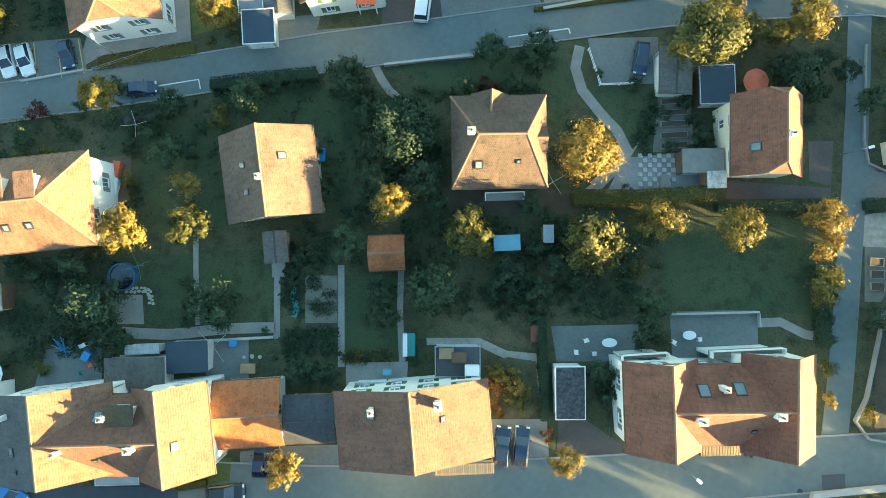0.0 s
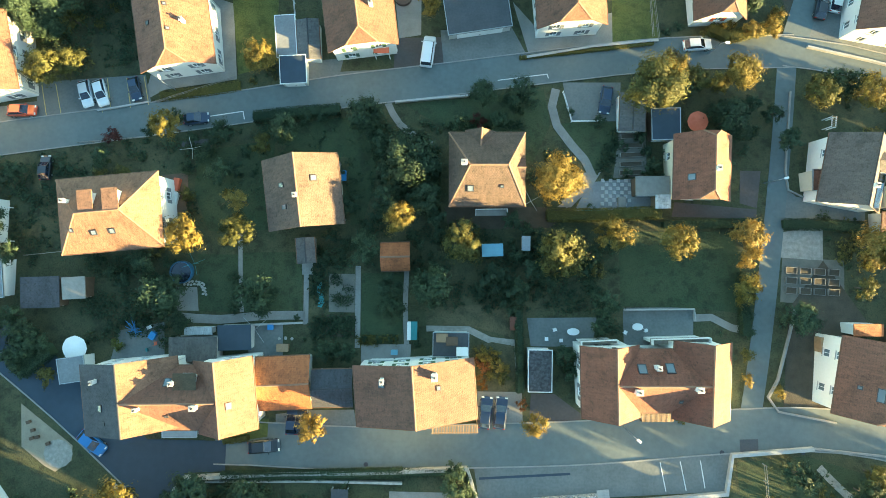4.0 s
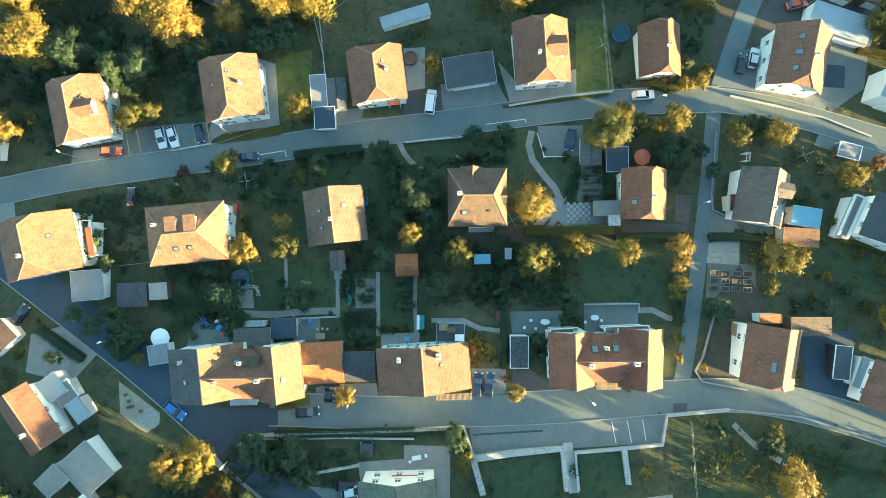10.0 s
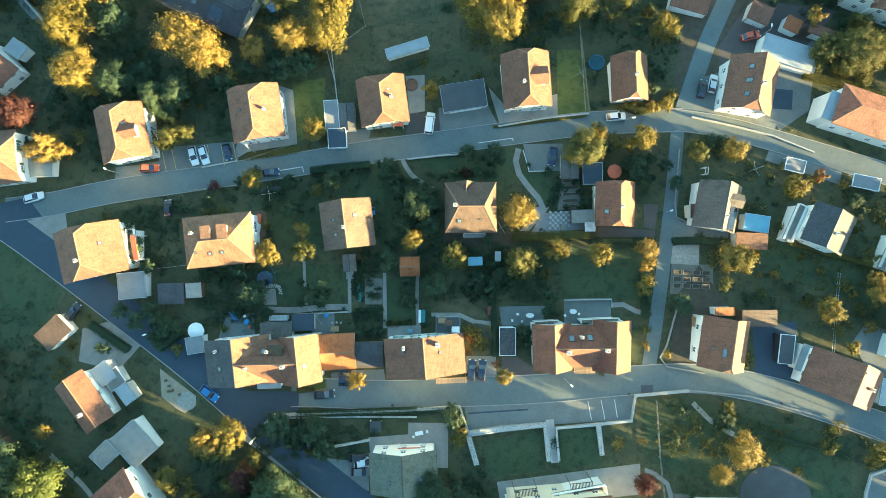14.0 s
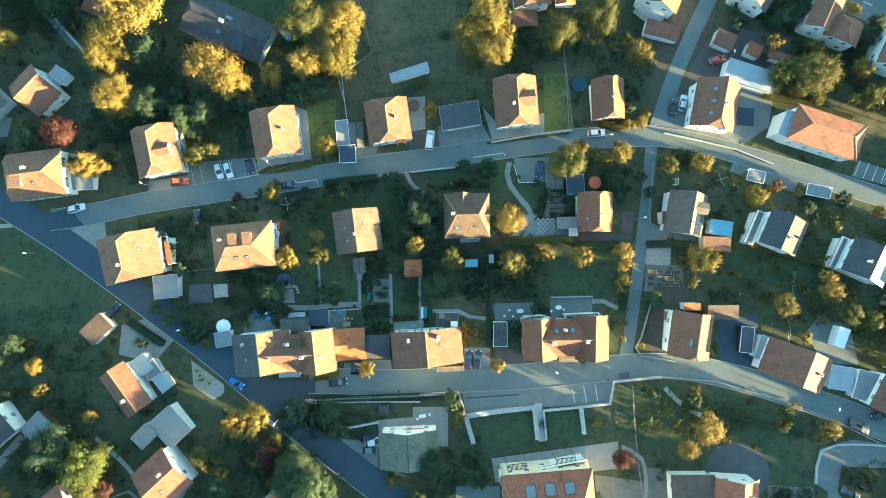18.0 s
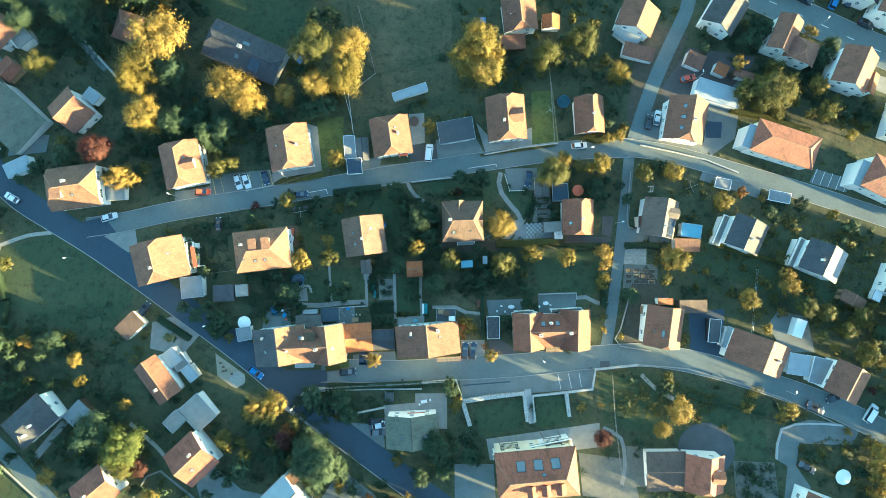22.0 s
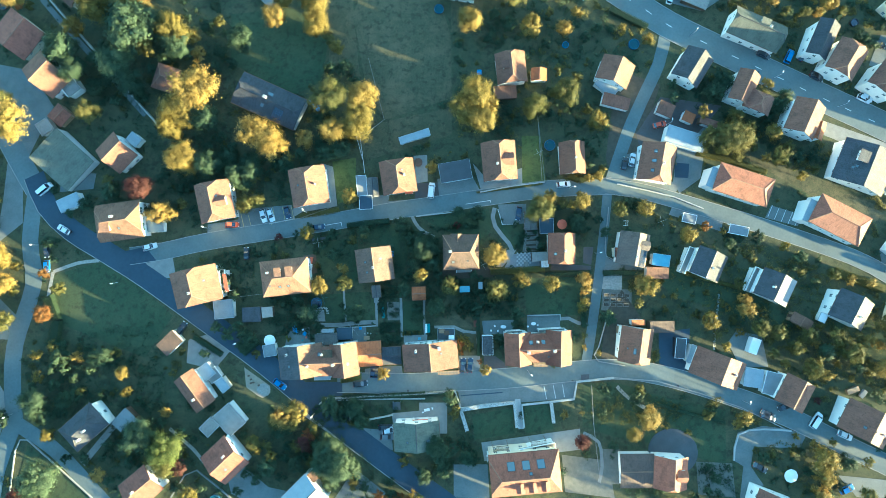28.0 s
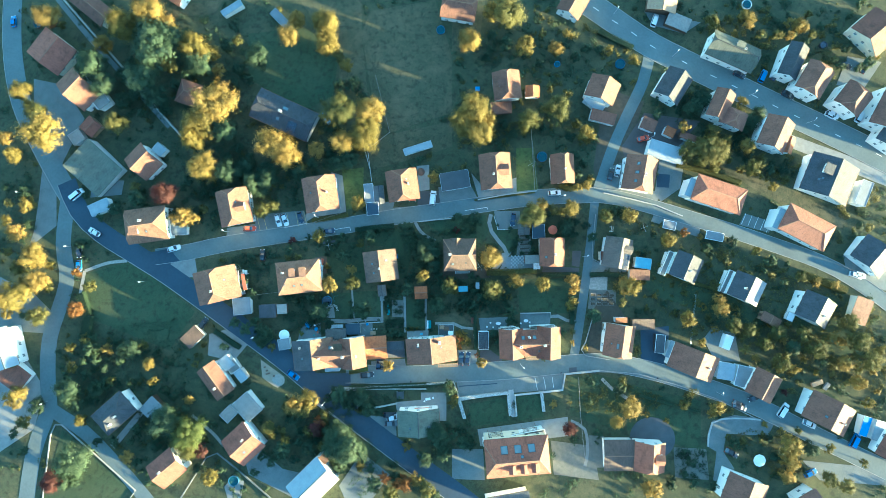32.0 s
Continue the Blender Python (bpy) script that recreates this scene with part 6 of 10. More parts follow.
low_wall([(82.08, -46.80), (84.01, -39.81), (91.11, -38.47), (98.93, -38.98)], 0.4, 0.5, mat='concrete', label='curved pale concrete wall by the drive', step=3)
low_wall([(-122.94, -63.30), (-122.38, -43.44), (-121.26, -40.40), (-119.12, -40.40), (-94.39, -59.69), (-96.72, -63.27)], 0.3, 0.35, mat='kerbstone', label='low wall round the triangular lawn')
low_wall([(-7.31, 23.33), (-1.80, 23.95), (4.07, 24.50)], 0.3, 0.7, mat='concrete', label='low concrete wall along the street')
low_wall([(12.20, 30.60), (22.04, 32.38), (31.88, 33.51)], 0.35, 0.6, mat='concrete', label='low concrete wall along the street')
low_wall([(50.92, 25.68), (49.23, 13.63), (49.41, 10.90), (51.43, 9.88)], 0.2, 0.4, mat='kerbstone', label='low curved concrete garden wall', step=3)
low_wall([(48.97, -5.93), (47.75, -9.74), (45.85, -15.38), (44.38, -17.71), (45.58, -19.53), (49.11, -20.13), (53.10, -20.80)], 0.22, 0.5, mat='kerbstone', label='low garden wall round the corner plot', step=3)
low_wall([(25.31, -6.39), (35.08, -6.13), (35.06, -7.74)], 0.2, 0.6, mat='concrete', label='low wall round the terrace')
low_wall([(53.91, 32.73), (62.90, 30.62), (70.81, 28.53), (79.26, 24.88)], 0.3, 0.6, mat='concrete', label='low wall along the street')
low_wall([(-133.65, 103.94), (-111.48, 79.56), (-94.33, 60.15), (-85.99, 51.17)], 0.4, 1.6, mat='stone', label='long old stone wall beside the park')
low_wall([(-27.17, -9.42), (-19.18, -8.97)], 0.25, 0.5, mat='concrete', label='low concrete wall between the gardens')
low_wall([(-51.76, 21.52), (-44.20, 22.95)], 0.25, 0.4, mat='concrete', label='low wall beside the parking bays')
low_wall([(-4.75, -29.62), (-17.26, -29.61), (-31.12, -29.98)], 0.3, 0.5, mat='stone', label='low stone edge of the garden')
low_wall([(-21.51, -35.37), (-14.07, -34.01)], 0.4, 0.7, label='low stone wall in the garden')
low_wall([(-80.24, -61.96), (-73.11, -50.13), (-69.66, -48.80), (-63.25, -53.44), (-52.37, -61.94)], 0.35, 0.5, mat='yard', label='low grey wall round the pool garden')
fence([(-53.89, 16.47), (-43.62, 17.50)], label='low grey wooden garden fence')
fence([(-42.80, 22.94), (-31.21, 26.95)], label='low wooden fence by the hedge')
fence([(17.49, 25.16), (18.66, 20.65), (23.41, 20.77)], mat='white_paint', label='low white fence round the parking place')
fence([(-24.47, 48.08), (-22.90, 36.81)], tall=1.4, mat='metal', label='thin metal garden fence')
fence([(30.75, 50.46), (31.89, 33.72)], tall=1.2, label='wooden fence between the gardens')
fence([(30.45, 55.42), (31.07, 33.88)], tall=1.2, label='wooden fence between the gardens')
fence([(-59.40, -0.20), (-45.43, 1.43)], tall=1.0, label='grey wooden fence below the house')
fence([(81.49, -0.58), (78.67, -16.35)], tall=1.5, mat='metal', label='wire fence between the gardens')
fence([(-22.18, 73.83), (-17.11, 53.76), (-23.72, 48.49)], label="low fence at the meadow's edge")
fence([(-25.62, 48.50), (-23.60, 41.10)], tall=1.2, mat='metal', label='thin metal garden fence')

# ---- houses of the middle rows ----
house(-19.16, 9.10, -82.9, 9.85, 10.40, 4.7, 36, roof='umber_tile', wall='cream', label='plain house with a brown tiled gable roof', chimneys=((0.15, -0.04, 0.55),), skylights=((-0.2, -0.45, 0.7, 0.9), (0.4, -0.42, 0.7, 0.9), (-0.3, 0.4, 0.8, 1.0)), shutters='shutter_green')
villa = house(5.96, 12.48, 0.9, 10.38, 10.01, 6.0, 42, ends=(1.0, 1.0), steep=0.55, roof='umber_tile', wall='cream', label='old house with a steep hipped brown roof', chimneys=((-0.62, 0.05, 0.7),), skylights=((-0.45, -0.55, 0.9, 1.0), (0.35, -0.5, 0.5, 0.5)), shutters='shutter_red')
house(4.95, 14.83, 87.7, 5.92, 4.03, 6.0, 48, roof='umber_tile', wall='cream', windows=False, name='house_wing', category='house wing', label='steep cross gable of the old house', over=0.3, bare=False)
house(9.37, 12.55, -0.2, 3.19, 2.68, 7.2, 36, roof='umber_tile', wall='cream', windows=False, name='house_wing', category='house wing', label='large roof dormer of the old house', over=0.25)
house(35.28, 13.28, -90.7, 9.05, 7.78, 5.1, 47, ends=(0.3, 0.35), roof='red_tile', wall='cream', label='cream house with a red tiled roof', chimneys=((0.15, 0.06, 0.6),), skylights=((0.35, -0.55, 0.9, 1.1),))
house(21.57, -14.81, -88.2, 9.18, 7.37, 6.5, 43, roof='red_tile', wall='plaster', label='north-lit wing of a double house, red tiled', name='house_wing', category='house wing', shutters='shutter_grey')
house(33.06, -14.49, -91.2, 9.87, 7.23, 6.5, 43.5, roof='red_tile', wall='plaster', label='sunny wing of a double house, red tiled', name='house_wing', category='house wing', shutters='shutter_grey')
house(27.35, -14.65, 0.7, 11.20, 8.00, 6.4, 40.5, roof='red_tile', wall='plaster', label='double house with red tiled cross roof', chimneys=((-0.58, -0.16, 0.75), (-0.10, 0.52, 0.6), (0.70, -0.06, 0.7)), skylights=((-0.42, 0.46, 1.1, 1.4), (0.20, 0.48, 1.1, 1.4), (0.45, -0.55, 0.5, 0.5)), shutters='shutter_grey')
frame_canopy(28.30, -19.30, 1.8, 4.15, 2.08, 3.4, 'wood', 'wooden slatted porch roof over the entrance', name='porch', slats=26, post='dark_wood')
house(-3.07, -16.71, -85.3, 7.87, 15.34, 6.0, 24, roof='brown_tile', wall='plaster', label='broad house with a low brown gable roof', chimneys=((-0.55, -0.5, 0.6), (-0.6, 0.35, 0.8)), skylights=((-0.4, -0.52, 0.8, 0.9), (-0.2, 0.4, 0.6, 0.6)), shutters='shutter_green', storeys=3)
frame_canopy(2.10, -21.88, 2.4, 6.12, 1.10, 3.0, 'wood', 'sunlit wooden slatted canopy along the house', name='pergola', slats=30, post='wood')
house(-20.66, -16.48, 3.4, 7.24, 7.09, 3.2, 22, roof='orange_tile', wall='plaster', label='low building with a bright orange tiled roof', storeys=1)
house(-14.25, -17.11, 2.1, 5.46, 5.01, 2.8, 14, roof='dark_tile', wall='grey_plaster', label='low shed with a dark slate roof', storeys=1, windows=False)
house(-39.55, -17.93, -83.7, 9.22, 12.60, 5.7, 28, roof='dark_tile', east='tan_tile', wall='plaster', label='house wing with a slate and a tiled slope', name='house_wing', category='house wing', chimneys=((-0.55, -0.55, 0.5),), skylights=((0.2, -0.5, 0.9, 0.9), (0.62, -0.42, 0.4, 0.4)))
house(-27.40, -17.61, -84.1, 9.47, 7.60, 5.6, 41, roof='brown_tile', wall='plaster', label='house wing with a tan tiled roof', name='house_wing', category='house wing', skylights=((0.2, 0.3, 0.9, 0.8),))
house(-33.60, -18.10, 1.5, 12.00, 8.30, 5.5, 39, roof='brown_tile', wall='plaster', label='long house with a brown tiled cross roof', chimneys=((0.58, -0.10, 0.7), (0.04, 0.56, 0.6), (-0.62, -0.16, 0.5)), skylights=((-0.10, 0.55, 0.9, 1.2), (-0.1, -0.45, 0.5, 0.4)), dormers=((0.30, 0.76, 2.4, 2.7, 1.3, False, 'moss_tile'),), shutters='shutter_green')
house(-44.84, 5.72, 6.0, 13.91, 10.19, 6.0, 33, ends=(1.0, 1.0), roof='tan_tile', wall='plaster', label='white house with a hipped tan tiled roof', chimneys=((-0.62, 0.35, 0.6),), skylights=((-0.2, -0.5, 0.8, 0.8), (0.15, -0.5, 0.8, 0.8), (-0.6, -0.4, 0.6, 0.6)), dormers=((-0.2, 0.5, 1.5, 2.2, 1.5, False), (0.28, 0.5, 1.6, 2.4, 1.6, False)), shutters='shutter_grey')
house(-70.47, 3.29, -77.1, 10.47, 13.47, 6.3, 34, ends=(0.3, 0.5), roof='brown_tile', wall='plaster', label='white house with a brown half-hipped roof', chimneys=((0.3, -0.1, 0.6),), skylights=((-0.2, 0.5, 0.7, 0.8),), shutters='shutter_red')
flat_block(-63.45, -3.61, 5.2, 5.66, 5.35, 2.8, wall='plaster', label='white garage with a flat grey roof')
balcony(-63.46, 4.66, 4.5, 1.62, 6.66, 3.8, 'white balcony block with red awnings')

# ---- houses of the upper row ----
house(-94.29, 22.39, 7.3, 13.21, 10.93, 6.0, 34, ends=(0.7, 0.7), roof='tan_tile', wall='plaster', label='white house with a tan hipped roof', chimneys=((-0.1, 0.25, 0.8),), skylights=((0.1, -0.4, 0.7, 0.8),), shutters='shutter_green', dormers=((-0.45, -0.45, 2.4, 2.4, 1.4, False),))
flat_block(-86.38, 22.01, 1.9, 6.97, 5.66, 2.6, roof='glass', name='conservatory', category='conservatory', door=False, label='glass conservatory beside the white house')
house(-66.56, 28.08, -78.9, 11.61, 10.15, 6.0, 36, ends=(0.5, 0.5), roof='brown_tile', wall='plaster', label='white house with a tan half-hipped roof', skylights=((-0.2, 0.3, 0.6, 0.7), (0.3, 0.3, 0.6, 0.7)), dormers=((0.1, 0.75, 2.4, 3.0, 1.6, True),), shutters='shutter_grey')
house(-38.80, 32.31, -81.4, 11.34, 10.72, 6.0, 34, ends=(0.5, 0.4), roof='brown_tile', wall='plaster', label='white house with a tan tiled roof', chimneys=((0.0, 0.45, 0.5),), skylights=((-0.4, 0.1, 0.5, 0.6), (0.2, 0.1, 0.5, 0.6), (-0.1, -0.5, 0.6, 0.7)), shutters='shutter_grey')
house(-12.32, 34.98, -82.2, 10.10, 10.01, 6.0, 38, ends=(0.6, 0.45), roof='brown_tile', wall='plaster', label='white house with a tan half-hipped roof', chimneys=((0.0, 0.4, 0.6),), skylights=((-0.3, 0.3, 0.6, 0.8),), shutters='shutter_green')
house(17.70, 39.40, -85.7, 11.61, 10.03, 6.0, 40, ends=(0.35, 0.45), roof='brown_tile', wall='plaster', label='white house with a brown tiled roof', chimneys=((0.2, -0.2, 0.6),), dormers=((0.0, 0.72, 3.2, 3.0, 1.8, True),), shutters='shutter_grey')
house(39.74, 40.34, -88.0, 9.68, 7.62, 4.2, 50, ends=(0.3, 0.3), roof='brown_tile', wall='plaster', label='small white house with a brown tiled roof', chimneys=((0.1, 0.0, 0.5),), shutters='shutter_red')
house(64.37, 38.33, -100.8, 11.31, 10.20, 5.5, 42, ends=(0, 0.4), roof='brown_tile', wall='plaster', label='white house with brown roof and skylights', chimneys=((0.1, 0.1, 0.6),), skylights=((-0.5, -0.35, 1.0, 1.1), (0.0, -0.35, 1.0, 1.4), (0.5, -0.35, 1.0, 1.1)))
flat_block(74.33, 46.15, -18.0, 12.14, 5.06, 3.5, roof='pale_roof', name='hall', category='hall', label='low hall with a pale sheet roof')
flat_block(-23.53, 32.68, 4.4, 2.98, 6.24, 2.8, roof='flat_roof', label='garage with a flat pale-edged roof', lip='white_paint')
house(-20.17, 32.19, 94.4, 5.99, 3.27, 2.8, 12, roof='ribbed', wall='plaster', label='small garage with a grey ribbed roof', name='garage', category='garage', storeys=1, windows=False, over=0.2)
flat_block(-22.27, 27.64, 3.4, 3.88, 4.13, 2.4, roof='new_asphalt', wall='grey_plaster', label='dark flat carport roof by the street', lip='white_paint')
flat_block(4.68, 36.91, 9.3, 9.55, 5.82, 2.8, roof='slate_flat', wall='grey_plaster', label='row of garages under a flat grey roof', lean=0.2)
patch('patio', [(-8.06, 42.21), (-3.83, 42.45), (-3.71, 34.12), (-7.04, 33.56)], 'paving', 'pinkish paved terrace beside the house', level=0.02)
round_pool(-6.58, 40.07, 1.3, 'round reddish brown garden tub', 'copper', 'copper')
flat_block(-7.59, 47.94, 17.4, 9.62, 2.25, 2.4, roof='pale_roof', name='garden_house', category='garden house', door=False, label='white garden pavilion with a pale roof')

# ---- houses by the cross street ----
solar_house = house(56.08, 12.90, -100.4, 9.69, 8.60, 4.5, 44, roof='grey_tile', wall='plaster', label='house with a grey roof and solar panels', chimneys=((0.45, 0.05, 0.6),), dormers=((-0.3, 0.8, 2.2, 2.4, 1.8, True),), over=0.4)
solar_field(solar_house, 1.3, 2.6, 7, 2)
flat_block(51.67, 12.03, -179.6, 1.25, 2.94, 3.4, roof='red_tile', wall='cream', name='porch', category='porch', door=False, label='entrance porch with a red tiled roof')
flat_block(64.71, 9.60, -8.3, 5.16, 3.43, 2.7, roof='pale_blue', wall='grey_plaster', label='garage with a bright blue sheet roof')
flat_block(63.47, 5.91, -3.0, 6.46, 3.34, 2.7, roof='brown_tile', wall='grey_plaster', label='low brown roofed outbuilding', lip=False)
house(76.88, 8.40, -113.5, 8.17, 8.60, 6.4, 22, roof='dark_tile', wall='plaster', label='white house with a dark slate roof', chimneys=((0.2, 0.2, 0.5),))
house(95.47, 1.71, -115.0, 8.11, 10.01, 5.8, 26, roof='dark_tile', east='flat_roof', wall='plaster', label='white house with a slate and a pale roof slope', chimneys=((0.1, -0.3, 0.5),), near=False)
balcony(71.9, 9.6, -23.5, 1.8, 8.0, 3.2, 'white balcony along the slate roofed house')
balcony(90.5, 3.8, -25.0, 1.6, 7.6, 3.0, 'white balcony along the slate roofed house')
flat_block(110.4, -7.4, -25.0, 2.2, 2.6, 1.9, roof='white_paint', wall='plaster', name='garden_hut', category='hut', door=False, label='small white roofed hut beside a shed')
house(116.18, -4.70, -117.2, 8.55, 10.37, 5.8, 30, roof='dark_tile', wall='plaster', label='white house with a dark slate roof', chimneys=((0.3, 0.3, 0.5),), near=False)
flat_block(132.17, -5.56, -21.0, 5.44, 8.34, 3.0, roof='brown_tile', wall='cream', label='low outbuilding with a brown roof', lip=False)
shed(103.81, -8.25, -119.4, 3.01, 6.25, 2.6, 10, 'tan_tile', 'wood', 'small wooden shed with a tan roof')
house(54.91, -14.13, -98.0, 10.10, 8.99, 5.6, 45, ends=(0.0, 0.25), roof='brown_tile', wall='plaster', label='white house with a weathered brown roof', skylights=((0.28, -0.25, 1.7, 0.9), (0.2, -0.6, 0.5, 0.6)))
flat_block(63.65, -9.55, 0.6, 6.95, 3.29, 3.0, roof='umber_tile', wall='dark_wood', name='annex', category='annex', label='brown timber annex with slatted roof', lip=False)
flat_block(56.87, -8.25, 0.6, 3.91, 1.65, 3.0, roof='orange_tile', wall='plaster', name='annex', category='annex', door=False, label='small annex with orange tiles', lip=False)
flat_block(68.60, -15.60, -6.0, 2.90, 5.80, 2.6, roof='slate_flat', wall='dark_metal', name='carport', category='carport', door=False, label='white framed carport with a dark roof', lip='white_paint')
balcony(52.25, -14.01, 0.7, 1.39, 8.55, 3.3, 'white balcony along the house wall')
house(77.88, -20.84, -111.4, 8.02, 14.58, 4.2, 35, roof='brown_tile', wall='plaster', label='house with a long brown tiled roof', chimneys=((0.0, 0.55, 0.6),), skylights=((-0.6, 0.1, 0.8, 0.9),), near=False)
flat_block(71.60, -17.20, -20.0, 1.90, 5.40, 3.0, roof='pale_roof', wall='plaster', name='veranda', category='veranda', door=False, label='white veranda block before the brown roof')
flat_block(88.47, -23.90, -9.4, 5.25, 5.20, 2.8, roof='pale_roof', wall='plaster', label='garage with a pale flat roof')
house(98.68, -27.71, -117.6, 8.49, 8.66, 4.6, 30, roof='brown_tile', wall='plaster', label='house with a plain brown tiled roof', near=False)
flat_block(93.68, -25.51, -14.5, 4.76, 6.50, 2.8, roof='flat_roof', wall='plaster', label='teal-grey flat garage roof with white edge', lip='white_paint')
house(117.54, -35.88, -117.2, 8.91, 14.28, 4.6, 30, roof='brown_tile', wall='plaster', label='house with a long brown tiled roof', chimneys=((0.2, 0.55, 0.5),), skylights=((0.3, -0.3, 0.8, 0.9), (0.3, 0.1, 0.8, 0.9)), near=False)
flat_block(129.38, -40.21, -18.5, 2.61, 6.11, 2.8, roof='blue_sheet', wall='plaster', label='carport under a bright blue sheet', door=False)
flat_block(133.84, -41.72, -17.8, 4.33, 6.30, 2.8, roof='pale_roof', wall='plaster', label='garage with a pale flat roof')
house(137.25, -46.61, -120.5, 8.39, 10.93, 4.2, 26, roof='red_tile', wall='plaster', label='house with a red tiled roof', near=False)

# ---- houses by the main road ----
house(89.05, 31.51, -18.6, 16.76, 8.48, 6.3, 30, ends=(1, 1), roof='coral_tile', wall='plaster', label='white block with a red hipped roof', storeys=2, near=False)
house(115.81, 20.86, -27.6, 16.31, 9.06, 6.3, 30, ends=(1, 1), roof='coral_tile', wall='plaster', label='white block with a red hipped roof', storeys=2, near=False)
flat_block(80.81, 33.63, 68.3, 5.95, 3.31, 6.0, roof='pale_roof', name='stair_tower', category='stair tower', door=False, label='white flat-roofed side wing of the block')
flat_block(107.98, 23.47, 66.1, 6.72, 2.97, 6.0, roof='pale_roof', name='stair_tower', category='stair tower', door=False, label='white flat-roofed side wing of the block')
house(125.60, 36.63, -112.2, 12.82, 15.92, 4.8, 22, roof='dark_tile', dormers=((-0.3, -0.5, 3.0, 2.6, 1.4, False),), skylights=((0.2, -0.4, 0.9, 0.9), (0.3, -0.5, 0.9, 0.9)), wall='plaster', label='large building with a dark slate roof', storeys=3, near=False)
flat_block(136.68, 31.94, -20.8, 3.72, 8.18, 4.0, roof='flat_roof', wall='plaster', label='flat-roofed garage beside the building')
house(136.95, 11.61, -130.4, 8.94, 11.59, 4.2, 24, roof='dark_tile', wall='plaster', label='white house with a slate blue roof', near=False)
house(77.01, 68.08, -122.1, 10.15, 8.82, 6.0, 34, roof='dark_tile', wall='plaster', label='white house with a dark slate roof', storeys=2, near=False)
house(91.97, 61.44, -113.9, 9.92, 6.55, 6.2, 34, roof='brown_tile', wall='plaster', label='white town house with a brown roof', shutters='shutter_green', near=False)
house(96.14, 56.79, -112.9, 5.84, 8.29, 5.4, 30, ends=(0.6, 0.6), roof='brown_tile', wall='plaster', label='brown roofed wing of the town house', name='house_wing', category='house wing', near=False)
house(108.75, 51.44, -113.7, 10.33, 9.28, 6.6, 34, roof='brown_tile', wall='plaster', label='white town house with a brown roof', shutters='shutter_green', storeys=3, near=False)
house(113.26, 47.91, -106.9, 5.54, 3.65, 5.0, 30, roof='orange_tile', wall='plaster', label='small wing with orange tiles', name='house_wing', category='house wing', near=False)
house(97.96, 80.14, -24.0, 16.84, 8.77, 5.2, 38, ends=(0.3, 0.3), roof='green_tile', wall='plaster', label='grey roofed house on the main road', chimneys=((0.3, 0.2, 0.6),), dormers=((0.1, 0.6, 2.4, 2.4, 1.4, False),), near=False)
house(116.71, 76.19, -114.1, 11.62, 6.49, 7.0, 30, roof='dark_tile', wall='plaster', label='tall white house with a dark roof', storeys=3, near=False)
house(122.70, 69.49, -120.9, 10.40, 9.07, 7.5, 32, ends=(0.5, 0.5), roof='brown_tile', wall='plaster', label='tall white house with a brown hipped roof', storeys=3, near=False)
house(134.84, 62.92, -128.7, 8.87, 9.41, 7.0, 32, ends=(0.6, 0.6), roof='brown_tile', wall='plaster', label='tall white house with a brown hipped roof', storeys=3, near=False)
house(147.56, 58.82, -118.1, 14.08, 11.32, 7.0, 30, roof='brown_tile', wall='plaster', label='tall white house beside the main road', storeys=3, near=False)
house(146.92, 49.85, -127.5, 7.14, 9.14, 6.0, 24, roof='dark_tile', wall='plaster', label='white house with a dark roof', near=False)
house(146.39, 86.80, -140.0, 10.97, 12.92, 5.0, 28, roof='red_tile', wall='cream', label='house with a reddish brown roof', near=False)
house(76.32, 99.59, -100.0, 8.43, 10.02, 4.0, 18, roof='wood', wall='dark_wood', label='timber roof frame of a barn', storeys=1, windows=False, near=False)
flat_block(81.70, 92.03, -22.9, 8.15, 4.86, 2.5, roof='grey_wood', wall='dark_wood', name='woodshed', category='shed', label='open woodshed with timber stacks', lip=False, door=False)
flat_block(69.33, 55.66, -23.4, 4.98, 4.17, 2.8, roof='brown_tile', wall='grey_plaster', name='outbuilding', category='outbuilding', label='brown flat outbuilding in the yard', lip=False)
flat_block(76.18, 53.03, -25.7, 3.62, 3.18, 2.6, roof='orange_tile', wall='plaster', name='outbuilding', category='outbuilding', label='small orange roofed outbuilding', lip=False)
flat_block(83.06, 50.98, -19.3, 7.71, 2.17, 2.6, roof='brown_tile', wall='dark_wood', name='outbuilding', category='outbuilding', label='long brown outbuilding in the yard', lip=False)
house(53.70, 66.94, -112.1, 7.81, 10.06, 5.6, 34, roof='brown_tile', wall='plaster', label='white house with a brown gable roof', near=False)
flat_block(54.30, 58.26, -15.1, 8.46, 3.82, 2.8, roof='brown_tile', wall='plaster', label='long garage with a brown roof', lip=False)
flat_block(51.89, 63.33, -40.0, 7.13, 4.15, 2.5, roof='pale_roof', wall='plaster', name='conservatory', category='conservatory', door=False, label='pale glazed veranda of the house')
house(22.10, 68.67, -84.2, 9.49, 9.06, 5.4, 36, ends=(0.3, 0.5), roof='brown_tile', wall='plaster', label='white house with brown half-hipped roof', dormers=((-0.1, -0.6, 1.8, 2.0, 1.3, False),), near=False)
house(30.96, 67.15, -91.5, 3.97, 4.73, 3.0, 28, roof='orange_tile', wall='plaster', label='small annex with orange tiles', name='annex', category='annex', storeys=1, windows=False, over=0.2, near=False)
flat_block(20.41, 61.63, 2.9, 7.03, 3.96, 2.6, roof='brown_tile', wall='dark_wood', name='terrace_roof', category='terrace roof', door=False, label='brown terrace roof behind the house', lip=False)
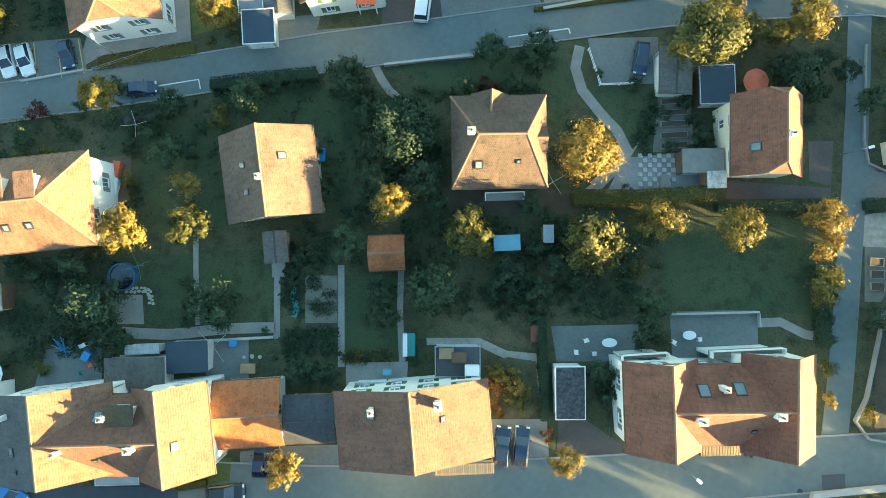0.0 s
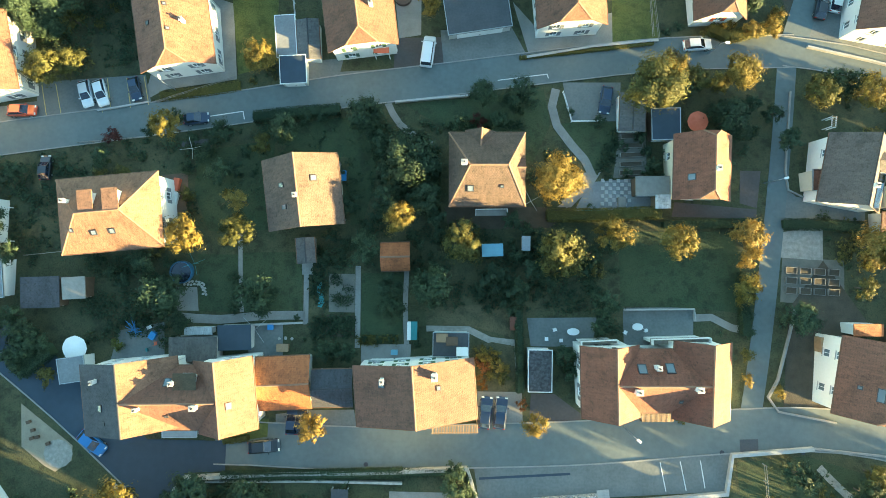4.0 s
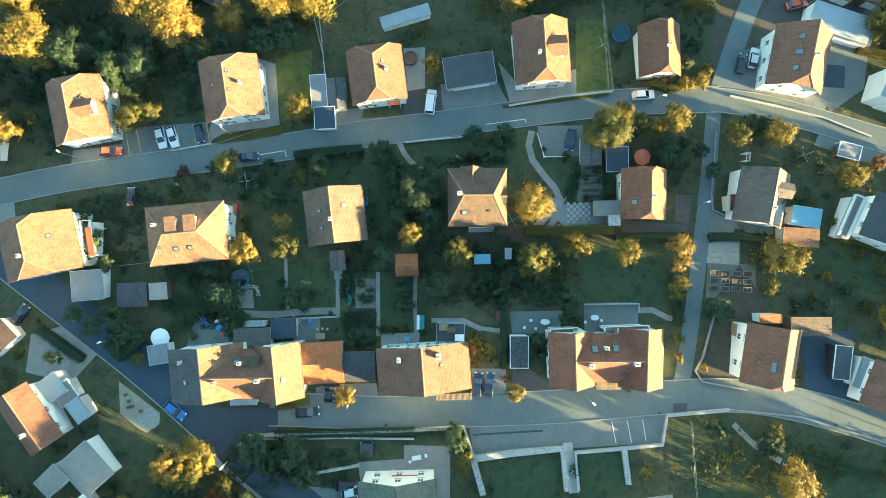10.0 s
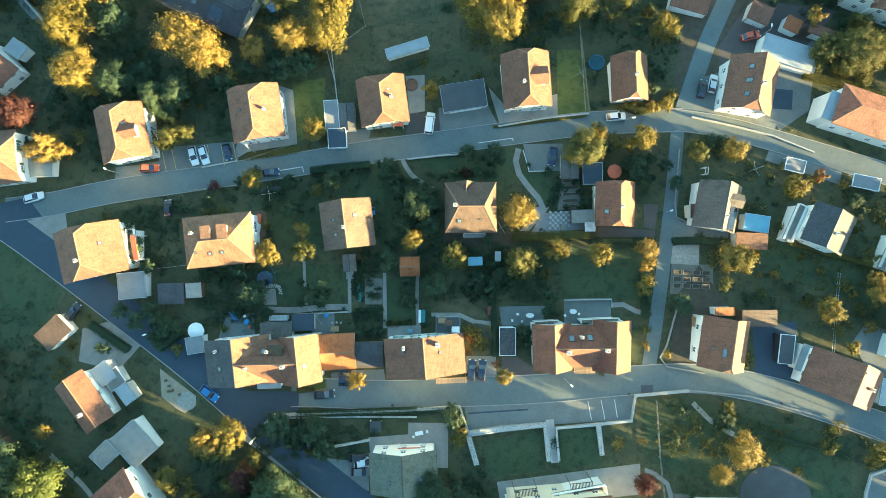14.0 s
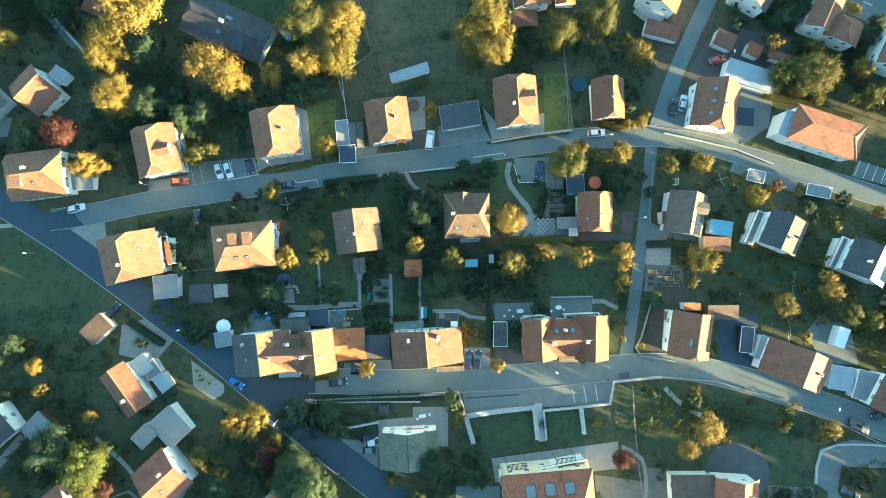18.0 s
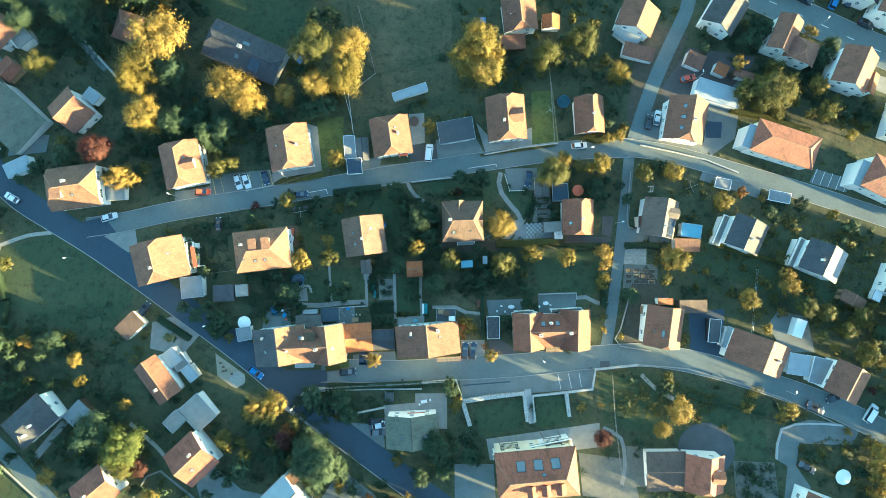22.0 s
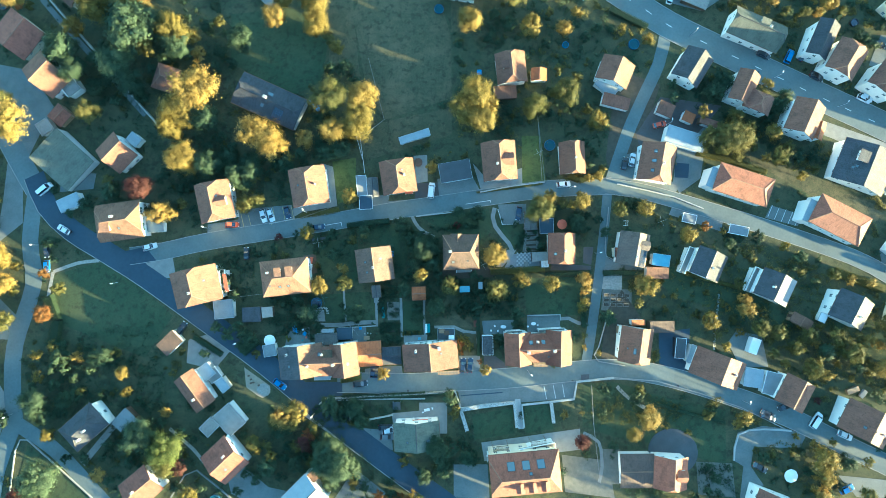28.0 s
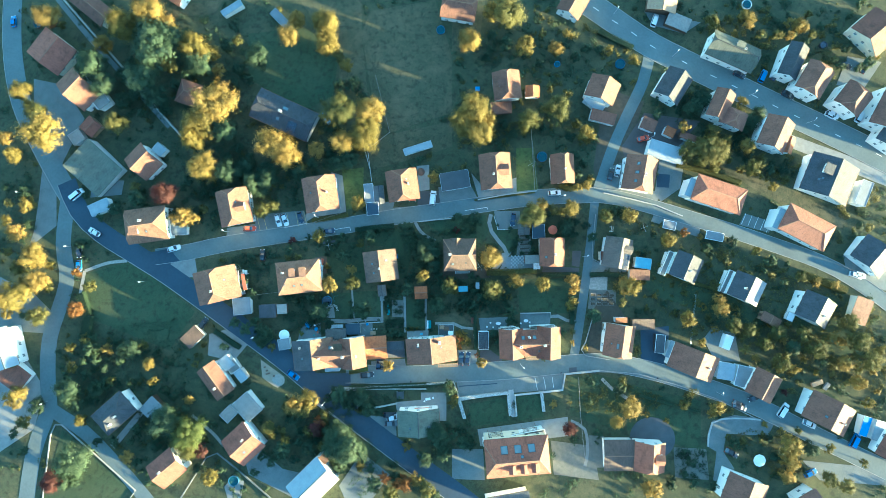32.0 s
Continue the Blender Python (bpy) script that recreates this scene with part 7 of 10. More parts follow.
house(45.64, 98.17, -119.8, 9.51, 8.36, 5.0, 34, roof='brown_tile', wall='plaster', label='house with a brown tiled roof', near=False)
house(6.63, 97.43, -10.2, 12.08, 9.61, 5.0, 32, ends=(0.5, 0.5), roof='brown_tile', wall='plaster', label='house with a brown hipped roof', near=False)

# ---- houses at the park and the village edge ----
house(-131.82, 81.92, -127.9, 10.80, 13.35, 5.0, 16, roof='coral_tile', wall='cream', label='broad house with a low reddish roof', windows=True, near=False)
house(-121.15, 68.38, -133.9, 8.24, 13.03, 5.4, 32, roof='brown_tile', wall='plaster', label='white house with tan roof and terrace', near=False)
balcony(-114.34, 64.86, 36.9, 4.93, 4.89, 3.8, 'white roof terrace of the house')
shed(-117.52, 55.89, -131.4, 5.22, 5.45, 2.8, 14, 'red_tile', 'wood', 'brown roofed garden building')
flat_block(-121.88, 52.21, 33.0, 4.27, 4.22, 2.8, roof='grey_wood', wall='grey_plaster', label='flat grey garage in the yard')
flat_block(-114.78, 41.62, -42.3, 15.48, 12.29, 4.0, roof='green_tile', wall='grey_plaster', name='barn', category='barn', door=False, label='large barn with a weathered grey roof', lip=False)
flat_block(-111.97, 28.44, 24.0, 6.87, 3.95, 2.8, roof='pale_roof', wall='plaster', label='small pale flat-roofed garage')
house(-97.50, 43.37, -134.1, 7.94, 10.11, 5.0, 34, roof='brown_tile', wall='plaster', label='white house with a tan roof', near=False)
flat_block(-93.65, 47.78, 50.3, 3.26, 3.91, 3.0, roof='pale_roof', wall='plaster', name='veranda', category='veranda', door=False, label='pale blue glazed veranda')
school = house(-51.98, 59.05, -24.7, 21.02, 10.19, 5.0, 16, roof='dark_tile', wall='grey_plaster', label='low school building with dark roof', storeys=1, ends=(0.4, 0.4), skylights=((0.0, 0.4, 2.0, 1.2), (-0.1, -0.4, 1.2, 1.2)), chimneys=((-0.1, 0.1, 0.9),), near=False)
solar_field(school, 4.2, -2.6, 3, 2)
house(-84.53, 66.99, -18.5, 7.59, 7.77, 4.0, 36, ends=(1, 1), roof='brown_tile', wall='dark_wood', label='old park pavilion with hipped roof', storeys=1, near=False)
flat_block(-72.06, 98.00, 31.9, 7.83, 2.21, 3.0, roof='pale_roof', wall='plaster', name='pavilion', category='pavilion', door=False, label='long white flat-roofed pavilion')
flat_block(-54.93, 93.83, -45.7, 7.88, 2.77, 3.0, roof='flat_roof', wall='plaster', name='pavilion', category='pavilion', door=False, label='grey flat-roofed shelter by the lawn')
house(-120.67, 98.98, -39.7, 16.52, 6.76, 5, 25, roof='brown_tile', wall='plaster', label='house with a brown roof behind the wall', near=False)
house(-92.21, 103.62, -32.8, 9.74, 6.60, 5, 25, roof='brown_tile', wall='plaster', label='white house beyond the trees', near=False)
house(-100.49, -35.66, 41.3, 11.87, 8.11, 5.0, 28, ends=(1, 1), roof='dark_tile', wall='plaster', label='house with a dark hipped slate roof', chimneys=((0.1, -0.3, 0.6), (-0.4, -0.5, 0.6)), near=False)
flat_block(-90.74, -34.38, 45.9, 5.87, 3.80, 2.6, roof='flat_roof', wall='dark_wood', name='carport', category='carport', door=False, label='long grey flat carport roof', lip=False)
flat_block(-88.40, -35.97, 41.4, 5.07, 2.16, 2.6, roof='flat_roof', wall='dark_wood', name='carport', category='carport', door=False, label='grey flat carport roof', lip=False)
house(-69.90, -26.11, -54.5, 11.08, 6.47, 4.6, 28, roof='brown_tile', wall='plaster', label='modern house with tan roof and terrace', chimneys=((0.35, -0.3, 0.6),))
flat_block(-67.53, -21.17, 37.4, 3.77, 4.17, 3.0, roof='pale_roof', wall='grey_plaster', name='terrace', category='terrace', door=False, label='white flat-roofed terrace wing')
flat_block(-62.72, -24.98, 37.7, 2.68, 3.91, 2.8, roof='pale_roof', wall='grey_plaster', name='terrace', category='terrace', door=False, label='white flat-roofed terrace wing')
flat_block(-65.63, -22.27, 35.1, 3.54, 3.66, 2.4, roof='paving', wall='grey_plaster', name='terrace', category='terrace', door=False, label='paved roof terrace with pale parapet', lip='white_paint')
flat_block(-78.80, -13.20, 43.7, 6.31, 4.55, 2.8, roof='umber_tile', wall='cream', label='garage with reddish brown roof', lip=False)
house(-60.30, -44.60, -137.3, 9.19, 10.13, 4.8, 24, roof='coral_tile', wall='plaster', label='house with sunlit tan tiled roof', chimneys=((-0.3, -0.2, 0.6),), skylights=((0.2, 0.4, 0.9, 0.9),), near=False)
flat_block(-60.12, -34.35, 41.8, 6.31, 7.43, 3.2, roof='paving', wall='plaster', name='flat_wing', category='house wing', label='flat-roofed pale extension of the house', door=False)
flat_block(-65.63, -36.24, 45.2, 4.71, 3.60, 3.4, roof='grey_wood', wall='plaster', name='flat_wing', category='house wing', label='small wooden roof terrace', door=False)
house(-83.05, -51.55, -140.6, 9.44, 8.60, 5.0, 26, roof='coral_tile', wall='plaster', label='house with orange tiled gable roof', chimneys=((0.3, -0.1, 0.6),), near=False)
house(-38.82, -55.73, -135.8, 13.12, 9.76, 5.0, 24, roof='pale_roof', wall='plaster', label='house with a pale blue-grey roof', near=False)
flat_block(-36.27, -49.52, 42.4, 3.83, 2.86, 5.0, roof='tan_tile', wall='plaster', name='roof_terrace', category='terrace', door=False, label='small tan roof terrace', lip=False)
mossy_house = house(-6.97, -38.35, -87.5, 7.98, 12.72, 5.2, 24, ends=(0.0, 0.0), roof='green_tile', wall='plaster', label='house with a mossy green-grey roof', skylights=((0.3, 0.5, 0.9, 1.2), (0.3, -0.4, 0.6, 0.7)))
house(22.37, -47.28, 4.7, 19.07, 11.46, 8.0, 38, ends=(0.8, 1.0), steep=0.62, roof='coral_tile', wall='cream', label='large house with a steep red tiled roof', storeys=3, skylights=((-0.40, 0.52, 2.1, 2.5), (0.02, 0.52, 2.1, 2.5), (0.44, 0.52, 2.1, 2.5), (0.12, 0.2, 0.9, 0.9)), dormers=((-0.2, -0.6, 1.8, 2.0, 1.5, True), (0.15, -0.6, 1.8, 2.0, 1.5, True), (0.5, -0.6, 1.8, 2.0, 1.5, True)), near=False)
balcony(21.87, -42.83, 10.7, 19.26, 1.69, 4.3, 'white glazed balcony of the big house')
house(19.56, -60.80, 10.0, 13.72, 3.58, 4.5, 16, roof='ribbed', wall='plaster', label='low building with dark sheet roof', near=False)
house(53.92, -48.41, 0.0, 9.46, 9.33, 3.4, 9, roof='umber_tile', wall='plaster', label='low house wing with a dark brown roof', name='house_wing', category='house wing', near=False)
house(62.82, -48.63, -93.2, 9.00, 9.23, 4.0, 36, ends=(0.0, 0.3), roof='coral_tile', wall='plaster', label='house with a brown tiled roof', dormers=((0.0, 0.7, 2.6, 2.4, 1.6, True),), near=False)
house(89.83, -58.20, -110.8, 8.95, 12.30, 5.4, 26, roof='brown_tile', wall='plaster', label='white house with a brown roof', near=False)
house(-136.66, -16.22, -71.1, 12.63, 7.39, 6, 24, roof='pale_roof', wall='plaster', label='white house with a pale roof', storeys=3, near=False)
flat_block(-135.49, -24.45, -37.8, 11.16, 7.58, 2.8, roof='red_tile', wall='plaster', label='low reddish roofed annex', lip=False)
house(109.92, -62.77, 30.3, 7.18, 9.84, 5, 24, roof='brown_tile', wall='plaster', label='house with a brown roof', near=False)

# ---- sheds and small buildings ----
shed(-6.41, 0.46, 1.8, 4.07, 3.90, 2.4, 28, 'orange_tile', 'wood', 'garden shed with an orange tiled roof')
shed(-18.91, 1.12, 95.1, 3.63, 2.54, 2.3, 14, 'ribbed', 'grey_wood', 'grey garden shed with a ribbed roof')
flat_block(13.35, -14.39, 0.3, 3.13, 5.57, 2.7, roof='black_gravel', wall='plaster', label='garage with a black gravel roof', lip='white_paint')
house(26.96, 21.69, 89.0, 5.57, 3.70, 2.6, 12, roof='ribbed', wall='plaster', label='garage with a grey ribbed roof', name='garage', category='garage', storeys=1, windows=False, over=0.2)
flat_block(31.60, 19.98, 1.7, 4.07, 4.47, 2.6, roof='new_asphalt', wall='dark_wood', name='garden_house', category='garden house', label='garden house with a flat black roof')
flat_block(29.32, 10.93, 1.4, 4.75, 2.76, 2.6, roof='grey_wood', wall='dark_wood', name='garden_house', category='garden house', label='wooden garden house with a brown flat roof', lip=False)
flat_block(30.76, 8.76, 1.6, 2.15, 1.95, 2.4, roof='pale_ribbed', wall='wood', name='lean_to', category='lean-to', door=False, label='lean-to with pale corrugated sheets', lip=False)
flat_block(7.03, 1.59, 2.4, 2.95, 1.77, 2.2, roof='pale_blue', wall='wood', name='tool_shed', category='shed', door=False, label='small shed under a bright blue sheet', lip=False)
flat_block(11.67, 2.60, -0.0, 1.19, 2.03, 2.2, roof='pale_roof', wall='wood', name='tool_shed', category='shed', door=False, label='small shed with a pale blue roof', lip=False)
flat_block(-33.29, -12.46, 1.2, 6.44, 3.29, 2.9, roof='ribbed', wall='grey_plaster', name='annex', category='annex', door=False, label='annex with a dark ribbed roof', lip=False)
flat_block(-28.02, -10.90, 2.4, 4.51, 3.44, 2.2, roof='new_asphalt', wall='grey_plaster', name='annex', category='annex', door=False, label='annex with a dark flat roof', lip=False)
flat_block(-33.15, -10.14, 2.0, 3.80, 1.09, 1.9, roof='pale_ribbed', wall='plaster', name='greenhouse', category='greenhouse', door=False, label='small greenhouse with a white ribbed roof', lip=False)
flat_block(-55.31, -5.25, 2.6, 5.37, 4.32, 2.6, roof='dark_tile', wall='dark_wood', name='garden_house', category='garden house', label='dark garden house among the lawns', lip=False)
flat_block(-50.75, -4.58, 4.0, 3.22, 3.07, 2.5, roof='grey_wood', wall='dark_wood', name='garden_house', category='garden house', label='weathered wooden garden house', lip=False)
flat_block(-49.57, -15.46, 9.5, 3.64, 3.38, 2.6, roof='flat_roof', wall='plaster', label='small grey garage beside the road')
flat_block(1.44, -11.21, 0.2, 4.82, 3.23, 2.6, roof='slate_flat', wall='plaster', name='roof_terrace', category='terrace', door=False, label='raised terrace with pale parapet')
balcony(-0.23, -13.60, 3.6, 6.74, 0.68, 4.3, 'white balcony along the house')
balcony(20.88, -10.33, 3.6, 4.86, 0.58, 3.8, 'white balcony of the double house')
balcony(31.53, -9.98, 2.7, 7.66, 0.81, 3.8, 'long white balcony of the double house')
balcony(6.87, 6.91, 1.6, 4.50, 0.92, 1.6, 'white balcony of the old house')
flat_block(-34.01, -23.13, 1.7, 4.55, 1.10, 3.0, roof='pale_roof', wall='plaster', name='canopy', category='canopy', door=False, label='pale entrance canopy of the house')
flat_block(-7.41, -13.81, 1.7, 4.37, 0.70, 2.2, roof='pale_ribbed', wall='plaster', name='greenhouse', category='greenhouse', door=False, label='long low greenhouse with pale panes', lip=False)
frame_canopy(55.49, 20.67, 85.5, 1.64, 0.78, 2.2, 'wood', 'small wooden frame in the garden', name='pergola', slats=5)

# ---- trees and hedges ----
tree(-48.23, 17.13, 1.21, 'r')
tree(-39.18, 18.52, 2.10, 'y', tall=5.2)
tree(-35.40, 3.11, 2.60, 'y')
tree(-28.39, 3.75, 2.36, 'o')
tree(-28.53, 8.01, 1.60, 'y', tall=4.6)
tree(-31.76, 17.99, 1.82, 'g')
tree(-31.88, 12.22, 1.92, 'g')
tree(-23.03, 18.45, 2.32, 'g')
tree(-26.18, 16.28, 1.47, 'o')
tree(-11.34, 20.63, 2.69, 'g')
tree(-4.41, 14.09, 3.71, 'g')
tree(-8.78, 16.15, 1.93, 'g')
tree(-2.57, 9.09, 2.50, 'g')
tree(-8.28, 8.54, 2.02, 'g')
tree(-5.88, 5.83, 2.12, 'y', tall=4.6)
tree(-10.91, 1.87, 2.11, 'g')
tree(3.00, 2.64, 2.69, 'o')
tree(5.49, 24.22, 2.15, 'g')
tree(10.96, 23.69, 2.45, 'g')
tree(15.76, 11.40, 3.44, 'y')
tree(29.20, 24.87, 4.01, 'o')
tree(32.89, 28.70, 2.22, 'y')
tree(42.00, 27.52, 2.71, 'y')
tree(39.40, 26.00, 1.64, 'y')
tree(40.21, 20.62, 2.85, 'g')
tree(47.29, 21.83, 1.46, 'g')
tree(9.63, 5.77, 1.42, 'g')
tree(16.32, 1.38, 3.1, 'o')
tree(23.37, 4.14, 2.22, 'y')
tree(32.20, 3.07, 2.33, 'y')
tree(41.60, 4.30, 2.33, 'y')
tree(42.27, 1.24, 1.60, 'y')
tree(41.29, -3.01, 2.06, 'y')
tree(-1.26, -3.59, 2.88, 'g')
tree(-7.01, -3.67, 1.72, 'g')
tree(-6.59, -6.51, 1.71, 'g')
tree(-25.06, -5.11, 2.77, 'g')
tree(-38.40, -5.08, 3.0, 'g', tall=2.5)
tree(-35.69, -8.82, 1.83, 'g')
tree(-45.48, -10.08, 1.14, 'g')
tree(7.26, -2.24, 2.08, 'g')
tree(10.58, -3.94, 1.95, 'g')
tree(22.11, -5.42, 1.94, 'g')
tree(21.98, -8.14, 1.57, 'g')
tree(-16.57, -22.00, 1.9, 'y', tall=2.8)
tree(12.46, -21.25, 1.64, 'y')
tree(11.21, -19.18, 0.73, 'n')
tree(-15.44, -12.34, 1.57, 'g')
tree(-13.01, -12.63, 1.57, 'g')
tree(-49.30, 14.03, 1.62, 'g')
tree(-41.61, -0.61, 1.75, 'g')
tree(-13.11, 7.97, 1.59, 'g')
tree(-6.77, 11.95, 1.91, 'g')
tree(-1.01, 6.14, 1.58, 'g')
tree(22.46, 20.52, 1.01, 'g')
tree(2.14, 19.80, 1.47, 'g')
tree(5.12, 20.45, 1.08, 'r')
tree(7.98, 20.48, 1.47, 'g')
tree(30.20, 14.16, 1.31, 'g')
tree(-20.44, 20.72, 1.08, 'g')
tree(-18.08, 20.74, 0.95, 'g')
tree(-15.05, 12.33, 0.86, 'g')
tree(-15.97, 3.26, 1.04, 'g')
tree(-34.93, 14.76, 1.20, 'g')
tree(-30.33, 12.65, 1.33, 'g')
tree(-28.61, 15.46, 1.07, 'g')
tree(-36.75, 8.94, 1.19, 'o')
tree(-46.51, 12.38, 1.20, 'o')
tree(-49.93, 12.06, 1.07, 'o')
tree(-5.61, 17.61, 1.56, 'g')
tree(-3.27, 12.19, 1.66, 'g')
tree(-4.32, 8.18, 1.30, 'g')
tree(-9.51, 6.20, 1.30, 'g')
tree(-18.50, 0.34, 0.78, 'g')
tree(-16.81, 0.01, 1.03, 'g')
tree(-14.56, -0.31, 0.90, 'g')
tree(-17.38, -2.87, 0.77, 'g')
tree(0.90, 0.98, 1.03, 'g')
tree(5.30, -4.09, 1.26, 'g')
tree(9.06, -5.65, 1.13, 'g')
tree(12.62, -0.94, 1.52, 'g')
tree(14.38, 3.54, 1.41, 'g')
tree(13.05, 1.61, 1.28, 'g')
tree(20.52, -2.84, 1.01, 'g')
tree(20.60, 0.97, 1.53, 'g')
tree(10.58, -9.07, 0.75, 'g')
tree(10.68, -12.10, 0.75, 'g')
tree(10.84, -15.09, 0.74, 'g')
tree(16.97, -12.53, 1.56, 'g')
tree(18.01, -14.99, 1.11, 'g')
tree(-5.95, -14.23, 0.87, 'g')
tree(-3.19, -11.56, 0.63, 'g')
tree(-36.10, 7.29, 0.79, 'g')
tree(18.58, 22.05, 0.68, 'g')
tree(28.67, 18.39, 0.93, 'g')
tree(29.51, 16.30, 0.93, 'g')
tree(21.14, 7.52, 0.78, 'g')
tree(42.04, -6.54, 1.00, 'g')
tree(42.08, -8.97, 0.99, 'g')
tree(41.40, -12.27, 0.99, 'o')
tree(41.59, -15.54, 0.86, 'y')
tree(32.23, -20.69, 0.73, 'o')
tree(45.75, -16.98, 0.85, 'y')
tree(-40.65, 0.99, 1.04, 'o')
tree(-38.55, -0.96, 0.90, 'g')
tree(-20.06, -8.24, 0.51, 'g')
tree(-10.43, -10.98, 0.57, 'g')
tree(-8.54, -11.09, 0.57, 'g')
tree(-6.66, -10.97, 0.57, 'g')
tree(-77.12, 41.29, 4.60, 'y')
tree(-69.26, 39.45, 4.01, 'g')
tree(-61.19, 36.01, 3.41, 'g')
tree(-64.11, 41.54, 3.05, 'g')
tree(-56.63, 37.54, 3.61, 'g')
tree(-46.64, 39.08, 2.64, 'g')
tree(-46.61, 40.98, 2.05, 'o')
tree(-34.46, 42.26, 2.85, 'g')
tree(-30.38, 43.80, 3.05, 'g')
tree(-56.10, 35.20, 1.46, 'o')
tree(-59.11, 33.76, 2.43, 'g')
tree(-55.11, 28.03, 2.21, 'o')
tree(-27.04, 29.43, 2.21, 'y')
tree(-2.32, 38.09, 2.03, 'y')
tree(-6.65, 44.22, 1.47, 'g')
tree(44.63, 39.10, 2.02, 'g')
tree(47.07, 42.52, 1.63, 'g')
tree(41.90, 35.63, 1.23, 'y')
tree(44.83, 34.51, 1.44, 'y')
tree(47.91, 35.06, 1.44, 'y')
tree(49.69, 37.83, 1.24, 'y')
tree(38.84, 34.59, 1.03, 'o')
tree(72.57, 17.47, 1.94, 'y')
tree(53.34, 24.93, 2.36, 'o')
tree(60.63, 24.97, 2.36, 'y')
tree(55.80, 26.64, 1.79, 'g')
tree(58.55, 26.66, 1.79, 'g')
tree(59.40, 2.00, 3.18, 'y')
tree(65.46, -0.91, 0.70, 'y')
tree(48.22, -6.97, 2.24, 'g')
tree(48.83, 17.97, 1.76, 'g')
tree(-65.86, 7.61, 2.34, 'g')
tree(-63.71, 4.69, 2.14, 'g')
tree(-65.00, 1.76, 1.94, 'g')
tree(-60.58, 0.35, 1.74, 'g')
tree(-61.53, 11.85, 1.41, 'g')
tree(-55.06, 12.43, 1.21, 'g')
tree(-65.40, -8.76, 1.72, 'g')
tree(-62.00, -10.54, 2.08, 'g')
tree(-59.46, -8.67, 1.90, 'g')
tree(-56.98, -11.38, 2.26, 'g')
tree(-55.11, -12.31, 2.08, 'g')
tree(-58.04, -14.26, 1.70, 'g')
tree(-53.66, -16.41, 1.34, 'o')
tree(34.86, -34.04, 1.29, 'y')
tree(46.60, -27.00, 1.95, 'g')
tree(45.87, -33.01, 1.29, 'g')
tree(56.32, -26.71, 1.49, 'o')
tree(3.62, -30.15, 1.30, 'g')
tree(3.64, -33.83, 1.30, 'y')
tree(-25.59, -31.10, 2.00, 'g')
tree(-28.23, -32.86, 2.00, 'g')
tree(-22.37, -33.13, 1.49, 'g')
tree(40.08, -33.69, 0.74, 'y')
tree(2.21, -27.52, 1.31, 'g')
tree(-68.51, -16.27, 1.51, 'g')
tree(67.42, -5.47, 1.09, 'g')
tree(70.01, -14.53, 1.20, 'g')
tree(-134.05, 94.25, 4.25, 'y')
tree(-134.16, 92.73, 1.57, 'n')
tree(-130.97, 92.29, 1.57, 'o')
tree(-107.23, 90.01, 5.34, 'y')
tree(-97.77, 94.41, 5.72, 'y')
tree(-92.82, 90.04, 3.85, 'y')
tree(-115.05, 84.46, 3.08, 'y')
tree(-82.11, 81.97, 4.93, 'y')
tree(-77.43, 80.92, 2.69, 'y')
tree(-95.26, 82.23, 6.75, 'g')
tree(-89.84, 84.03, 4.94, 'g')
tree(-80.65, 76.74, 4.54, 'g')
tree(-75.16, 75.01, 2.30, 'y')
tree(-99.13, 71.44, 5.26, 'g')
tree(-91.41, 77.43, 3.06, 'o')
tree(-94.63, 65.15, 4.14, 'g')
tree(-73.60, 62.20, 6.80, 'y')
tree(-78.85, 56.31, 5.54, 'y')
tree(-81.49, 50.97, 4.09, 'y')
tree(-71.27, 54.07, 4.46, 'g')
tree(-55.02, 49.24, 5.15, 'y')
tree(-50.06, 45.11, 4.06, 'y')
tree(-77.00, 41.03, 4.41, 'y')
tree(-107.35, 56.39, 3.75, 'o')
tree(-140.60, 67.91, 3.79, 'y')
tree(-129.34, 53.16, 6.26, 'y')
tree(-135.45, 61.13, 3.40, 'o')
tree(-144.89, 51.75, 2.27, 'y')
tree(-141.62, 45.86, 2.63, 'y')
tree(-106.90, 64.53, 2.66, 'g')
tree(-116.49, 76.09, 5.28, 'g')
tree(-111.99, 69.57, 4.16, 'g')
tree(-61.40, 79.15, 4.17, 'g')
tree(-50.98, 86.89, 3.82, 'y')
tree(-38.85, 90.89, 4.58, 'y')
tree(-37.90, 84.17, 3.81, 'y')
tree(-48.92, 92.75, 3.09, 'y')
tree(-31.78, 76.81, 2.11, 'y')
tree(-32.75, 59.87, 5.54, 'o')
tree(-23.07, 60.03, 4.82, 'y')
tree(-24.25, 52.39, 4.79, 'y')
tree(-32.27, 49.75, 4.07, 'y')
tree(-40.85, 47.22, 2.79, 'y')
tree(-29.21, 69.91, 2.84, 'g')
tree(9.69, 84.84, 3.80, 'y')
tree(10.81, 60.68, 5.17, 'y')
tree(7.50, 56.22, 4.08, 'y')
tree(12.97, 52.28, 4.42, 'y')
tree(14.99, 57.34, 3.35, 'y')
tree(28.77, 56.10, 4.07, 'o')
tree(38.18, 60.85, 4.08, 'o')
tree(22.95, 93.68, 5.31, 'o')
tree(17.55, 95.32, 3.08, 'y')
tree(28.74, 82.63, 3.05, 'y')
tree(39.27, 82.12, 2.67, 'y')
tree(22.23, 84.43, 2.30, 'g')
tree(43.54, 87.60, 1.73, 'y')
tree(48.07, 51.97, 2.60, 'y')
tree(37.14, 68.51, 1.71, 'o')
tree(57.66, 81.80, 1.72, 'y')
tree(65.11, 78.32, 1.72, 'y')
